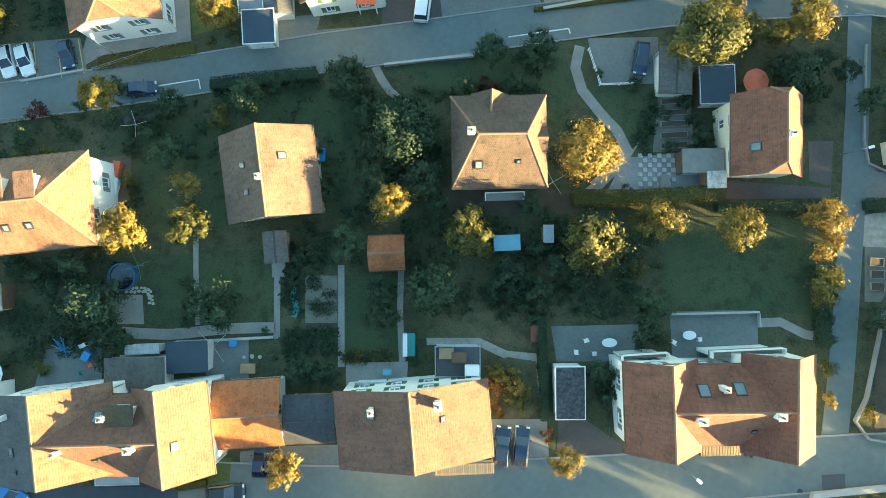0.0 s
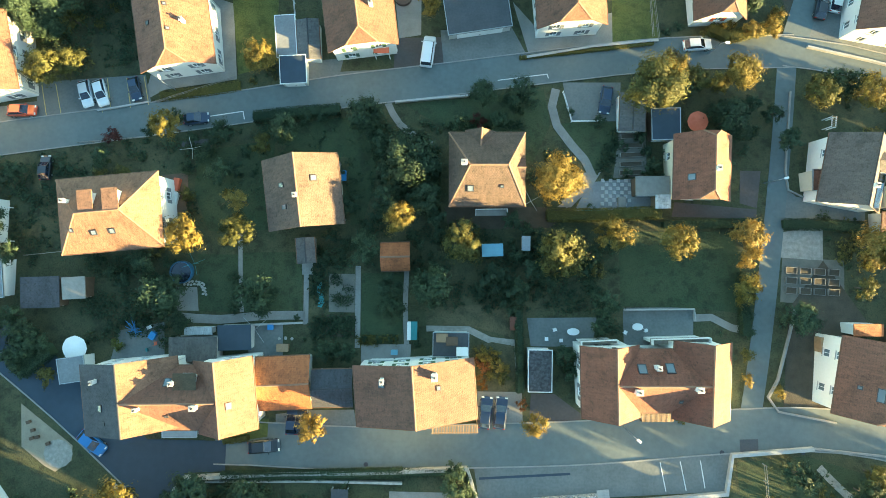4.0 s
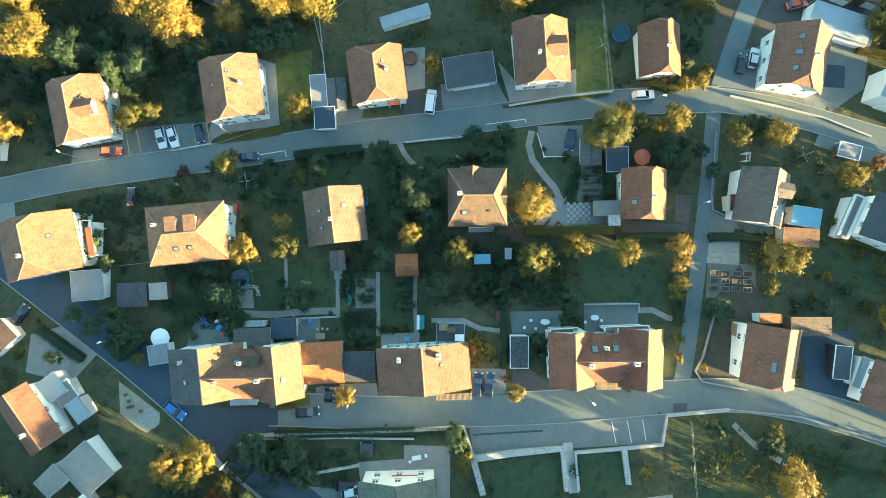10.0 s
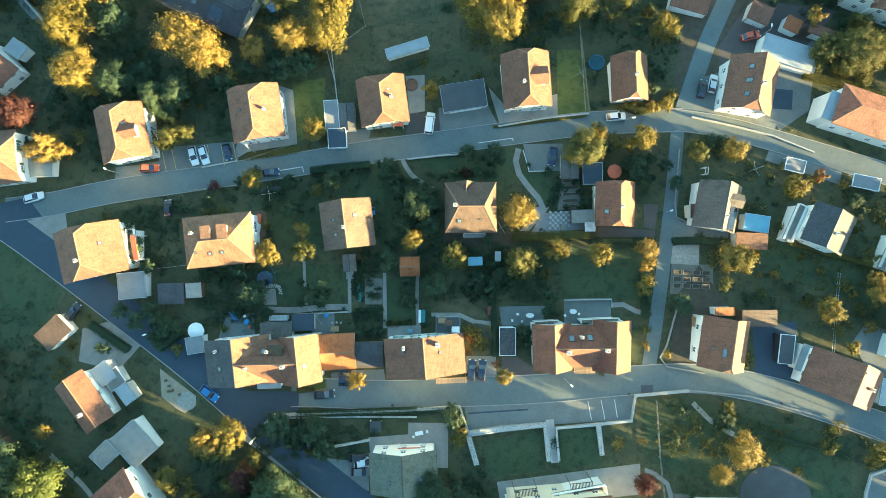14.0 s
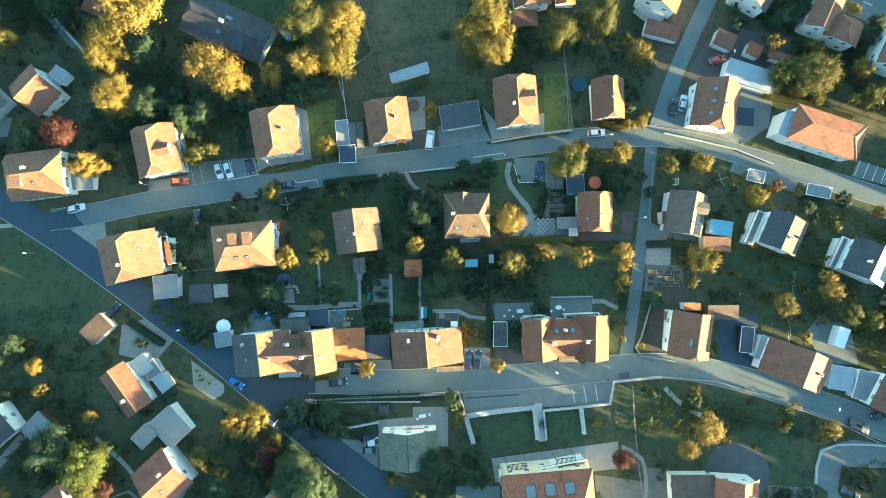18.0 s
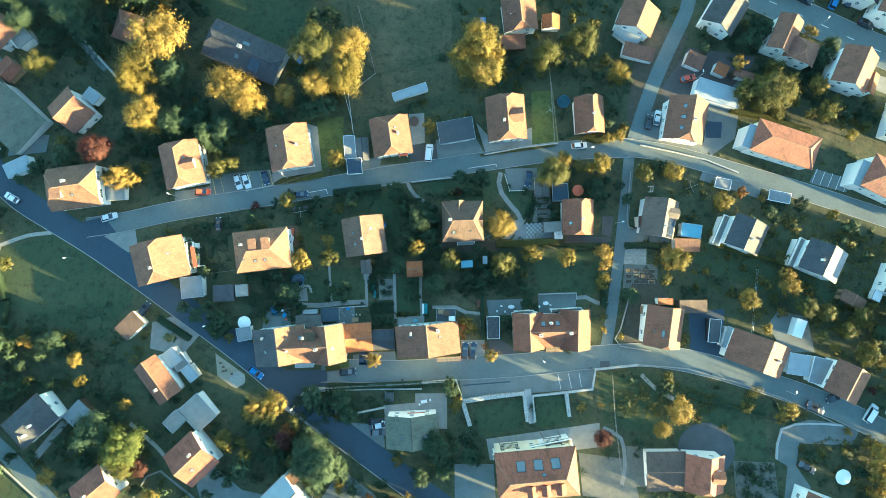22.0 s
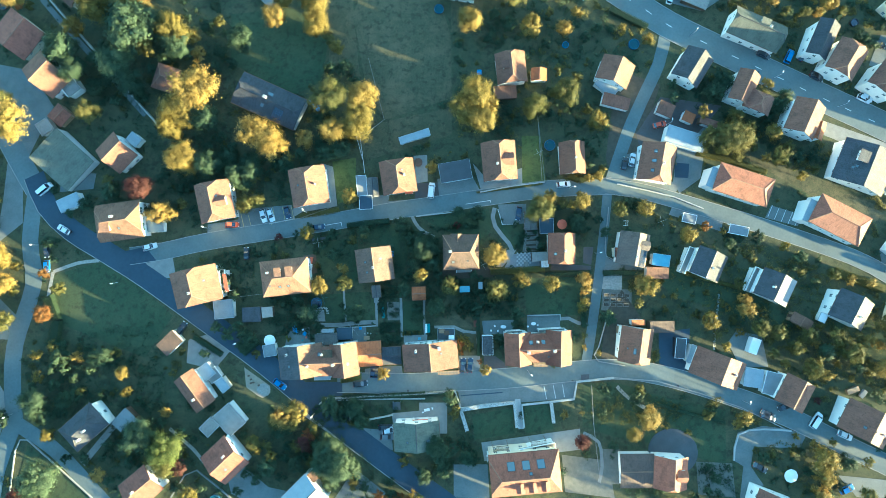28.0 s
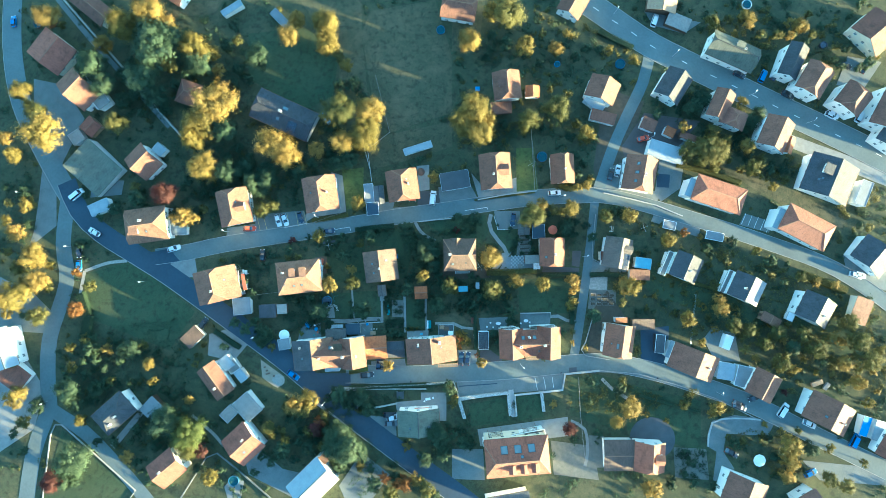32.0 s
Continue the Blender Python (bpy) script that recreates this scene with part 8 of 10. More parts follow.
tree(104.05, 93.41, 2.30, 'y')
tree(104.96, 90.12, 1.92, 'y')
tree(92.41, 91.45, 2.30, 'o')
tree(121.69, 89.71, 2.48, 'y')
tree(119.10, 86.64, 1.72, 'y')
tree(100.92, 63.57, 1.69, 'y')
tree(80.39, 54.43, 2.05, 'y')
tree(86.36, 46.94, 3.67, 'o')
tree(89.68, 45.34, 4.02, 'o')
tree(89.85, 52.98, 2.23, 'o')
tree(100.84, 47.86, 2.58, 'y')
tree(86.92, 64.28, 3.35, 'g')
tree(84.09, 60.92, 2.98, 'g')
tree(105.51, 58.97, 2.61, 'g')
tree(102.48, 56.09, 2.60, 'g')
tree(50.04, 82.46, 1.72, 'g')
tree(71.80, 63.36, 1.70, 'g')
tree(72.41, 59.38, 1.88, 'g')
tree(-136.91, 33.88, 2.60, 'g')
tree(-135.28, 29.40, 2.41, 'y')
tree(-137.68, 20.12, 3.11, 'y')
tree(-130.08, 12.83, 3.97, 'y')
tree(-135.97, 8.67, 2.55, 'o')
tree(-128.25, 4.59, 3.60, 'y')
tree(-134.23, -0.04, 4.97, 'y')
tree(-127.54, -6.40, 3.04, 'o')
tree(-117.24, 7.13, 1.82, 'n')
tree(-115.95, -4.39, 2.51, 'n')
tree(-89.51, 32.57, 4.03, 'r')
tree(-83.91, 25.22, 3.29, 'y')
tree(-80.76, 24.36, 2.21, 'y')
tree(-99.29, 31.43, 2.95, 'g')
tree(-106.89, 27.81, 2.22, 'g')
tree(-59.81, 34.99, 2.95, 'g')
tree(-58.23, 27.19, 2.75, 'o')
tree(-116.01, 16.40, 2.20, 'g')
tree(-112.13, 2.64, 1.99, 'o')
tree(72.71, 17.00, 2.32, 'y')
tree(78.25, 19.36, 1.56, 'n')
tree(85.42, 14.26, 1.81, 'g')
tree(93.62, 16.03, 1.81, 'g')
tree(100.67, 13.31, 1.68, 'y')
tree(105.39, 10.26, 2.05, 'g')
tree(77.24, -7.70, 2.27, 'y')
tree(87.95, -5.13, 2.28, 'y')
tree(87.75, -1.73, 1.79, 'y')
tree(91.06, -9.97, 2.61, 'o')
tree(96.41, -11.24, 2.32, 'o')
tree(86.52, 2.64, 1.77, 'o')
tree(82.75, 9.22, 1.29, 'o')
tree(114.30, 5.22, 1.77, 'o')
tree(119.44, 3.44, 1.54, 'y')
tree(124.66, 2.54, 1.53, 'y')
tree(-110.30, -16.95, 2.49, 'g')
tree(-114.87, -28.49, 3.83, 'g')
tree(-113.23, -32.88, 3.14, 'g')
tree(-107.73, -28.79, 2.80, 'g')
tree(-98.04, -16.86, 3.00, 'g')
tree(-84.18, -37.41, 4.46, 'g')
tree(-76.04, -41.04, 4.78, 'b')
tree(-77.32, -45.45, 3.43, 'o')
tree(-73.54, -46.91, 2.24, 'r')
tree(-70.41, -54.46, 2.40, 'y')
tree(-79.08, -32.14, 1.42, 'y')
tree(-53.19, -40.46, 1.91, 'y')
tree(-52.36, -42.58, 1.56, 'y')
tree(-48.82, -47.03, 2.75, 'g')
tree(-47.94, -44.23, 1.56, 'y')
tree(-110.44, -48.62, 4.76, 'g')
tree(-117.68, -55.30, 3.41, 'r')
tree(-113.70, -54.97, 3.08, 'g')
tree(-125.96, -33.92, 2.45, 'g')
tree(-45.30, -33.48, 2.95, 'y')
tree(-41.01, -31.82, 2.95, 'y')
tree(-38.38, -39.91, 2.08, 'r')
tree(-36.46, -37.21, 1.74, 'o')
tree(-30.95, -42.44, 4.09, 'g')
tree(-28.26, -45.55, 4.41, 'g')
tree(-32.70, -46.76, 3.41, 'g')
tree(-40.69, -46.35, 2.41, 'g')
tree(-24.40, -50.45, 1.55, 'y')
tree(-17.40, -54.59, 2.05, 'n')
tree(-11.38, -56.04, 2.38, 'n')
tree(-7.99, -55.39, 2.05, 'y')
tree(-4.57, -58.11, 2.38, 'o')
tree(-20.74, -56.85, 2.38, 'g')
tree(-15.60, -59.24, 2.38, 'o')
tree(-0.28, -43.94, 2.64, 'g')
tree(-1.98, -41.08, 3.42, 'g')
tree(3.15, -42.83, 1.85, 'g')
tree(0.56, -47.91, 2.24, 'g')
tree(-5.43, -49.60, 2.39, 'g')
tree(-10.74, -46.44, 1.39, 'y')
tree(-31.52, -30.54, 2.78, 'g')
tree(-24.49, -31.28, 3.12, 'g')
tree(-22.80, -34.83, 2.43, 'g')
tree(4.18, -32.21, 1.41, 'y')
tree(2.40, -29.10, 2.09, 'g')
tree(6.94, -44.79, 2.23, 'g')
tree(39.31, -40.64, 2.41, 'r')
tree(57.60, -34.00, 3.20, 'y')
tree(53.60, -38.90, 2.25, 'y')
tree(63.69, -37.35, 0.88, 'o')
tree(84.60, -34.60, 2.10, 'y')
tree(74.80, -33.60, 1.75, 'o')
tree(82.88, -36.61, 1.61, 'y')
tree(92.34, -44.94, 1.35, 'o')
tree(89.81, -45.82, 1.71, 'g')
tree(105.08, -45.29, 3.05, 'y')
tree(104.54, -49.93, 2.71, 'y')
tree(103.85, -54.40, 2.36, 'y')
tree(112.29, -47.24, 2.21, 'g')
tree(116.38, -55.19, 2.36, 'o')
tree(121.21, -57.09, 2.35, 'o')
tree(62.98, -57.92, 2.69, 'y')
tree(69.28, -56.64, 2.03, 'g')
tree(81.54, -15.25, 1.64, 'y')
tree(94.93, -17.36, 1.74, 'o')
tree(97.85, -19.92, 1.51, 'y')
tree(104.81, -21.39, 2.58, 'o')
tree(109.45, -23.24, 1.75, 'y')
tree(109.69, -16.87, 2.45, 'g')
tree(100.39, -15.52, 2.31, 'o')
tree(116.20, -17.11, 2.86, 'o')
tree(121.95, -13.86, 2.01, 'y')
tree(124.63, -21.42, 2.24, 'y')
tree(128.26, -27.27, 2.23, 'y')
tree(130.73, -33.28, 1.73, 'y')
tree(129.13, -14.53, 3.15, 'o')
tree(112.61, -12.41, 2.60, 'o')
tree(105.06, -12.11, 2.31, 'o')
tree(131.89, -20.43, 3.13, 'o')
tree(127.80, -8.67, 2.60, 'o')
tree(118.36, -20.72, 2.01, 'g')
tree(99.83, -40.15, 1.11, 'y')
tree(103.97, -41.80, 1.11, 'y')
tree(109.84, -41.74, 1.23, 'o')
tree(117.98, -46.70, 1.54, 'o')
tree(127.72, -50.75, 1.53, 'o')
tree(135.04, 75.83, 1.70, 'g')
tree(144.05, 76.54, 2.26, 'g')
tree(133.53, 77.92, 1.52, 'g')
tree(100.17, 87.27, 1.54, 'y')
tree(126.76, 86.99, 1.72, 'o')
tree(140.74, 74.86, 1.52, 'g')
tree(58.65, 2.77, 2.84, 'y')
tree(-128.60, -47.44, 1.74, 'g')
tree(54.80, -29.00, 2.20, 'g')
tree(68.72, -29.32, 1.13, 'g')
tree(48.08, -42.60, 1.55, 'g')
tree(-39.48, -60.21, 2.04, 'y')
tree(-88.45, 25.90, 1.85, 'g')
tree(-66.72, 40.73, 2.60, 'g')
tree(-63.06, 38.88, 2.23, 'g')
tree(-57.28, 40.62, 2.96, 'g')
tree(-48.25, 40.70, 2.23, 'g')
hedge([(-28.04, 20.67), (-22.77, 21.36), (-15.31, 22.03)], 1.6, 1.5)
hedge([(14.76, 6.65), (21.50, 6.77), (30.80, 7.28)], 1.8, 1.8, leaf='leaf_olive', label='clipped olive green hedge beside the path')
hedge([(31.16, 5.62), (37.56, 5.80), (44.60, 6.12)], 1.2, 1.3)
hedge([(10.70, -6.56), (10.87, -11.41), (10.87, -17.60)], 1.0, 1.4)
hedge([(-42.51, 23.76), (-36.44, 24.61), (-30.59, 25.68)], 1.6, 0.5, leaf='leaf_olive', label='low olive green planting along the street')
hedge([(39.24, 35.32), (42.22, 33.93), (48.61, 35.57), (49.78, 37.74)], 1.8, 1.6, leaf='leaf_olive', label='sunlit yellowish garden hedge')
hedge([(-55.72, -12.61), (-57.75, -16.37), (-53.73, -13.05)], 2.2, 2.0)
hedge([(-72.42, -11.61), (-63.96, -16.86)], 1.6, 1.6)
hedge([(-28.99, -29.15), (-17.17, -28.79), (-4.72, -28.17)], 1.2, 1.0)
hedge([(-28.64, -29.05), (-10.87, -28.38), (1.56, -28.06)], 1.0, 0.9)
hedge([(115.74, 6.01), (129.50, 0.61)], 2.4, 1.8, leaf='leaf_olive', label='broad olive green hedge beside the street')
hedge([(41.93, -0.93), (41.68, -6.50), (41.59, -9.52)], 1.3, 1.5)
hedge([(61.53, -31.54), (80.48, -36.62)], 0.8, 0.8)
hedge([(11.12, 30.49), (21.95, 31.84), (31.23, 33.06)], 0.6, 0.5, leaf='leaf_olive', label='low planting along the terrace wall')
hedge([(-116.71, 0.37), (-113.29, -6.80), (-113.53, -13.86)], 3.0, 2.0)
hedge([(65.98, 83.02), (54.69, 89.28)], 2.0, 1.6)

# ---- cars ----
car(-53.52, 23.87, -72.1, 'white_car', 'car', 'white car parked in a marked bay')
car(-51.30, 24.05, -69.2, 'white_car', 'car', 'white car parked in a marked bay')
car(-46.21, 24.71, -73.1, 'navy_car', 'small', 'dark blue car parked in a marked bay')
car(-36.52, 20.25, 7.6, 'navy_car', 'small', 'dark blue car at the roadside')
car(-2.57, 31.14, 83.3, 'white_car', 'van', 'white van parked on a driveway')
car(23.69, 23.78, -99.7, 'navy_car', 'car', 'dark blue car in the garden bay')
car(6.25, -20.38, 82.8, 'navy_car', 'car', 'dark blue car beside the house')
car(8.28, -20.37, 83.5, 'navy_car', 'car', 'dark blue car beside the house')
car(-23.36, -25.36, 6.3, 'dark_car', 'car', 'dark car parked along the street')
car(-18.57, -21.89, 95.4, 'dark_car', 'small', 'dark car before the low building')
car(-62.80, 21.17, 2.3, 'red_car', 'car', 'bright orange-red car on the forecourt')
car(-58.14, 12.54, 94.0, 'dark_car', 'small', 'dark car in the garden drive')
car(37.57, 32.63, 4.7, 'white_car', 'car', 'white car parked at the roadside')
car(56.43, 38.94, 74.3, 'dark_car', 'car', 'dark car in the yard')
car(58.77, 40.05, 74.1, 'white_car', 'car', 'white car in the yard')
car(-87.37, 14.75, 16.3, 'white_car', 'car', 'white car waiting at the street corner')
car(-114.11, 20.24, 150.6, 'white_car', 'car', 'white car on the dark road')
car(-46.70, -25.39, -34.2, 'blue_car', 'car', 'bright blue car on the dark road')
car(-76.30, -9.29, 57.5, 'dark_car', 'car', 'dark car on the paved drive')
car(92.51, -34.42, -26.7, 'dark_car', 'car', 'dark car at the roadside')
car(97.22, -32.48, -160.7, 'dark_car', 'small', 'dark car before the house')
car(105.97, -36.11, 51.7, 'white_car', 'van', 'white van before the garage')
car(113.64, -40.21, -25.2, 'white_car', 'car', 'white car before the house')
car(127.05, -44.94, 57.4, 'blue_car', 'van', 'bright blue van before the house')
car(89.06, -48.64, -28.7, 'dark_car', 'car', 'dark car in the turning place')
car(133.24, 5.39, -19.3, 'white_car', 'car', 'white car in the parking yard')
car(101.82, 73.21, -26.9, 'dark_car', 'car', "dark car on the main road's edge")
car(109.61, 72.65, 61.4, 'blue_car', 'van', 'blue van before the house')
car(113.82, 72.72, 57.5, 'navy_car', 'small', 'dark blue car between the houses')
car(117.53, 65.79, -26.7, 'dark_car', 'car', 'dark car at the roadside')
car(131.15, 58.58, -29.3, 'white_car', 'car', 'white car at the roadside')
car(140.63, 58.33, 56.6, 'white_car', 'van', 'white van beside the house')
car(74.23, 93.10, 68.7, 'white_car', 'van', 'white van in the yard')
car(137.95, 76.20, -16.3, 'dark_car', 'car', 'dark car in the yard')
car(144.06, 75.35, 61.6, 'dark_car', 'car', 'dark car in the yard')
car(147.03, 84.18, 38.6, 'white_car', 'car', 'white car in the yard')
car(-149.29, 94.51, 98.5, 'blue_car', 'car', 'blue car on the road')
car(-121.03, 32.82, 41.9, 'white_car', 'van', 'white van beside the barn')
car(-14.95, -38.23, 9.4, 'white_car', 'car', 'white car in the paved court')
car(-118.52, 13.56, -84.5, 'dark_car', 'small', 'dark car at the roadside')
car(-118.10, 9.14, -84.5, 'blue_car', 'small', 'blue car at the roadside')
car(67.92, 51.05, 14.6, 'red_car', 'car', 'red car in the yard')

# ---- street lamps, pools and garden things ----
street_lamp(24.94, -21.95, -40)
street_lamp(46.07, 11.86, 15)
street_lamp(-59.78, -13.46, 20)
street_lamp(-36.13, -32.87, -130)
street_lamp(-96.75, 4.20, 0)
street_lamp(-121.77, 15.70, 0)
street_lamp(-124.34, -33.25, 10)
street_lamp(60.45, 96.00, 60)
street_lamp(79.78, 80.29, 60)
street_lamp(104.61, 65.95, 60)
street_lamp(123.24, 56.32, 60)
street_lamp(-139.50, 33.54, 0)
street_lamp(-69.70, 20.29, 150)
street_lamp(-40.40, 24.92, 120)
street_lamp(70.29, 51.31, 90)
street_lamp(39.38, 31.64, 0)
street_lamp(86.13, -30.69, 90)
round_pool(-36.77, -2.24, 1.6, 'round blue trampoline with dark mat', 'pool_liner', 'solar')
round_pool(33.87, 45.03, 1.7, 'round above-ground garden pool')
round_pool(0.21, 90.29, 1.5, 'round blue garden pool')
round_pool(61.59, 77.50, 1.7, 'round blue garden pool')
round_pool(106.49, 98.87, 1.7, 'round garden pool with a pale rim', 'white_paint')
round_pool(131.35, 83.74, 1.3, 'round garden pool with dark cover', 'dark_metal', 'solar')
round_pool(-64.03, -56.76, 1.6, 'round garden pool on a deck')
round_pool(-140.84, 93.45, 1.4, 'round garden pool with dark rim', 'dark_metal', 'water')
round_pool(40.08, 77.57, 1.0, 'small oval blue paddling pool', 'blue_sheet', 'water')
parasol(36.30, 20.46, 1.5, 'red_cloth', 'round red striped parasol')
parasol(-49.76, -12.70, 1.7, 'white_cloth', 'open white parasol beside the garage')
parasol(96.63, -50.28, 1.9, 'white_cloth', 'large open white parasol')
table(18.22, -9.44, 0, 1.7, 1.0, 'white_paint', 'oval white garden table on the terrace', round_top=True)
table(27.04, -8.62, 0, 1.5, 1.0, 'white_paint', 'oval white garden table on the terrace', round_top=True)
chair(16.59, -10.67, 0)
chair(14.60, -10.49, 90)
chair(15.71, -9.26, 200)
chair(28.26, -9.11, 0)
chair(25.42, -9.43, 60)
chair(0.88, -12.24, 30)
chair(2.76, -12.84, 200)
chair(32.22, -10.21, 10)
drying_rack(-34.69, -0.96, 20, 1.7, mat='teal_sheet')
drying_rack(-36.53, 15.69, 10)
drying_rack(12.51, 8.62, 30)
drying_rack(-25.54, -9.85, 40, 2.2)
drying_rack(30.14, 42.54, 30)
drying_rack(66.08, 21.14, 20)
raised_bed(48.89, -0.57, -3, 1.55, 0.95)
raised_bed(48.77, -1.96, -3, 1.55, 0.95)
raised_bed(48.64, -3.34, -3, 1.55, 0.95)
raised_bed(50.86, -0.63, -3, 1.55, 0.95)
raised_bed(50.73, -2.02, -3, 1.55, 0.95)
raised_bed(50.60, -3.40, -3, 1.55, 0.95)
raised_bed(52.83, -0.70, -3, 1.55, 0.95)
raised_bed(52.69, -2.08, -3, 1.55, 0.95)
raised_bed(52.56, -3.46, -3, 1.55, 0.95)
raised_bed(54.79, -0.76, -3, 1.55, 0.95)
raised_bed(54.65, -2.15, -3, 1.55, 0.95)
raised_bed(54.51, -3.52, -3, 1.55, 0.95)
raised_bed(27.45, 18.61, 3, 3.2, 0.7)
raised_bed(27.36, 17.20, 3, 3.2, 0.7)
raised_bed(27.26, 15.79, 3, 3.2, 0.7)
raised_bed(27.17, 14.40, 3, 3.2, 0.7)
raised_bed(27.08, 13.15, 3, 3.2, 0.7)
block_thing('sandbox', -14.47, 12.07, 0, 0.8, 1.5, 0.5, 'blue_sheet', 'blue covered sandbox beside the house', 'sandbox')
patch('bed_cover', [(-17.43, -3.65), (-16.95, -3.32), (-16.55, -4.1), (-16.62, -5.0), (-16.37, -6.1), (-16.77, -6.85), (-17.3, -6.75), (-17.15, -5.4), (-17.5, -4.6)], 'teal_sheet', 'crumpled turquoise sheet laid over a narrow bed', level=0.15, category='sheet')
block_thing('plant_box', -3.66, -9.72, 0, 0.85, 2.5, 0.7, 'teal_sheet', 'turquoise topped plant box beside the path', 'plant box')
block_thing('storage_box', -4.34, -9.75, 0, 0.45, 2.5, 0.75, 'white_paint', 'narrow white storage chest beside the plant box', 'chest')
block_thing('storage_box', -38.68, 10.39, 80, 1.8, 0.8, 0.8, 'red_cloth', 'orange covered garden bench', 'bench')
block_thing('storage_box', -38.91, 8.34, 80, 1.9, 1.1, 0.7, 'white_paint', 'white garden bench on the terrace', 'bench')
rod_frame(-42.7, -10.3, 9, 1.5, 'blue_sheet', 'heap of folded blue metal play frames', 7)
chair(-40.5, -9.9, 30, 'white_paint')
chair(-39.5, -12.1, 100, 'red_cloth')
chair(-40.6, -13.0, 200, 'teal_sheet')
block_thing('garden_box', -6.3, -12.7, 0, 0.9, 0.6, 0.6, 'pale_blue', 'pale blue storage chest on the slabs', 'chest')
car(-19.8, -21.9, 88, 'navy_car', 'small', 'dark blue car parked beside the yellow tree')
block_thing('garden_box', -39.99, -11.07, 60, 1.0, 0.8, 0.7, 'blue_sheet', 'blue plastic garden box', 'box')
block_thing('garden_box', -23.65, -9.62, 0, 0.7, 0.7, 0.6, 'blue_sheet', 'blue bucket-like garden box', 'box')
block_thing("covered_boat", -38.4, 58.7, -50, 4.2, 2.0, 1.6, 'blue_sheet', 'blue tarpaulin covered boat', 'boat')
block_thing('garden_box', -21.79, -12.39, 0, 1.6, 1.0, 0.5, 'wood', 'wooden pallet stack in the yard', 'pallets')
block_thing('garden_box', 25.55, 8.55, 0, 1.0, 1.8, 0.6, 'grey_wood', 'grey wooden garden lounger', 'lounger')
block_thing('garden_box', 9.99, -8.47, 0, 0.8, 1.8, 1.0, 'red_tile', 'stacked red roof tiles by the hedge', 'tiles')
block_thing('garden_box', 20.59, 7.23, 0, 1.4, 0.5, 0.5, 'teal_sheet', 'turquoise painted wooden garden bench', 'bench')
block_thing('garden_bench', -26.21, -35.23, 0, 0.5, 2.6, 0.8, 'grey_wood', 'grey wooden garden bench', 'bench')
block_thing('sun_lounger', -12.86, -31.56, 0, 0.9, 1.9, 0.4, 'white_cloth', 'white framed sun lounger on the lawn', 'lounger')
block_thing('sail_shade', 89.81, -15.16, 70, 4.5, 2.5, 2.4, 'white_cloth', 'white sun sail over the terrace', 'sun sail')
block_thing('skip', 12.66, 68.83, 0, 1.4, 1.4, 0.8, 'blue_sheet', 'round blue plastic garden toy', 'toy')
checker_tile(23.08, 11.92)
checker_tile(23.01, 10.77)
checker_tile(22.94, 9.63)
checker_tile(22.88, 8.49)
checker_tile(23.60, 11.34)
checker_tile(23.53, 10.20)
checker_tile(23.46, 9.06)
checker_tile(24.19, 11.92)
checker_tile(24.12, 10.77)
checker_tile(24.05, 9.63)
checker_tile(23.98, 8.49)
checker_tile(24.71, 11.34)
checker_tile(24.63, 10.19)
checker_tile(24.56, 9.06)
checker_tile(25.30, 11.91)
checker_tile(25.22, 10.76)
checker_tile(25.15, 9.62)
checker_tile(25.08, 8.49)
checker_tile(25.81, 11.34)
checker_tile(25.74, 10.19)
checker_tile(25.67, 9.05)
checker_tile(26.41, 11.91)
checker_tile(26.33, 10.76)
checker_tile(26.25, 9.62)
checker_tile(26.18, 8.49)
checker_tile(26.92, 11.33)
checker_tile(26.84, 10.19)
checker_tile(26.77, 9.05)

# ---- rough garden growth ----
ground_cover([(-53.89, 16.47), (-43.58, 17.14), (-27.91, 19.95), (-15.56, 21.69), (-9.37, 22.39), (-0.41, 15.20), (-0.40, 4.95), (-13.58, 4.63), (-15.33, 15.61), (-23.55, 16.35), (-27.15, 13.89), (-26.15, 3.98), (-36.14, 3.99), (-41.71, 12.54), (-53.37, 12.58)], 420, 'leaf_green', 1)
ground_cover([(-9.62, 4.62), (14.01, 4.60), (21.77, 3.60), (21.83, -6.65), (11.07, -6.67), (-2.94, -6.69), (-3.66, 2.30)], 900, 'leaf_green', 2)
ground_cover([(-51.64, -0.31), (-39.77, 0.34), (-37.69, -10.51), (-46.24, -11.77), (-50.03, -12.39)], 700, 'leaf_green', 3)
for row, (y, n) in enumerate(((-2.5, 34), (-4.2, 26), (-5.2, 36), (-5.7, 26))):
    ground_cover([(-15.4 + 0.4 * (row % 2), y - 0.16), (-12.5, y - 0.16), (-12.5, y + 0.16), (-15.4 + 0.4 * (row % 2), y + 0.16)], n, 'leaf_green', 60 + row, 0.2, 'row of leafy vegetables in the grey bed')
ground_cover([(-15.9, -7.9), (-12.1, -7.9), (-12.0, -10.8), (-15.9, -10.8)], 170, 'leaf_green', 70, 0.26, 'dense vegetable plants in a bed')
ground_cover([(-11.5, -10.6), (-6.0, -10.6), (-6.0, -11.7), (-11.5, -11.7)], 110, 'leaf_olive', 71, 0.24, 'flower border with fading plants')
stone_run([(-36.5, -3.8), (-34.2, -3.75), (-33.6, -4.2), (-33.4, -5.5)], 0.42, 2, 0.4, 'pale field stones edging the patio', 3)
stone_run([(-22.6, -11.2), (-20.0, -11.15)], 0.85, 1, 0.55, 'pale stepping stones in the grass', 4, "stepping_stones")
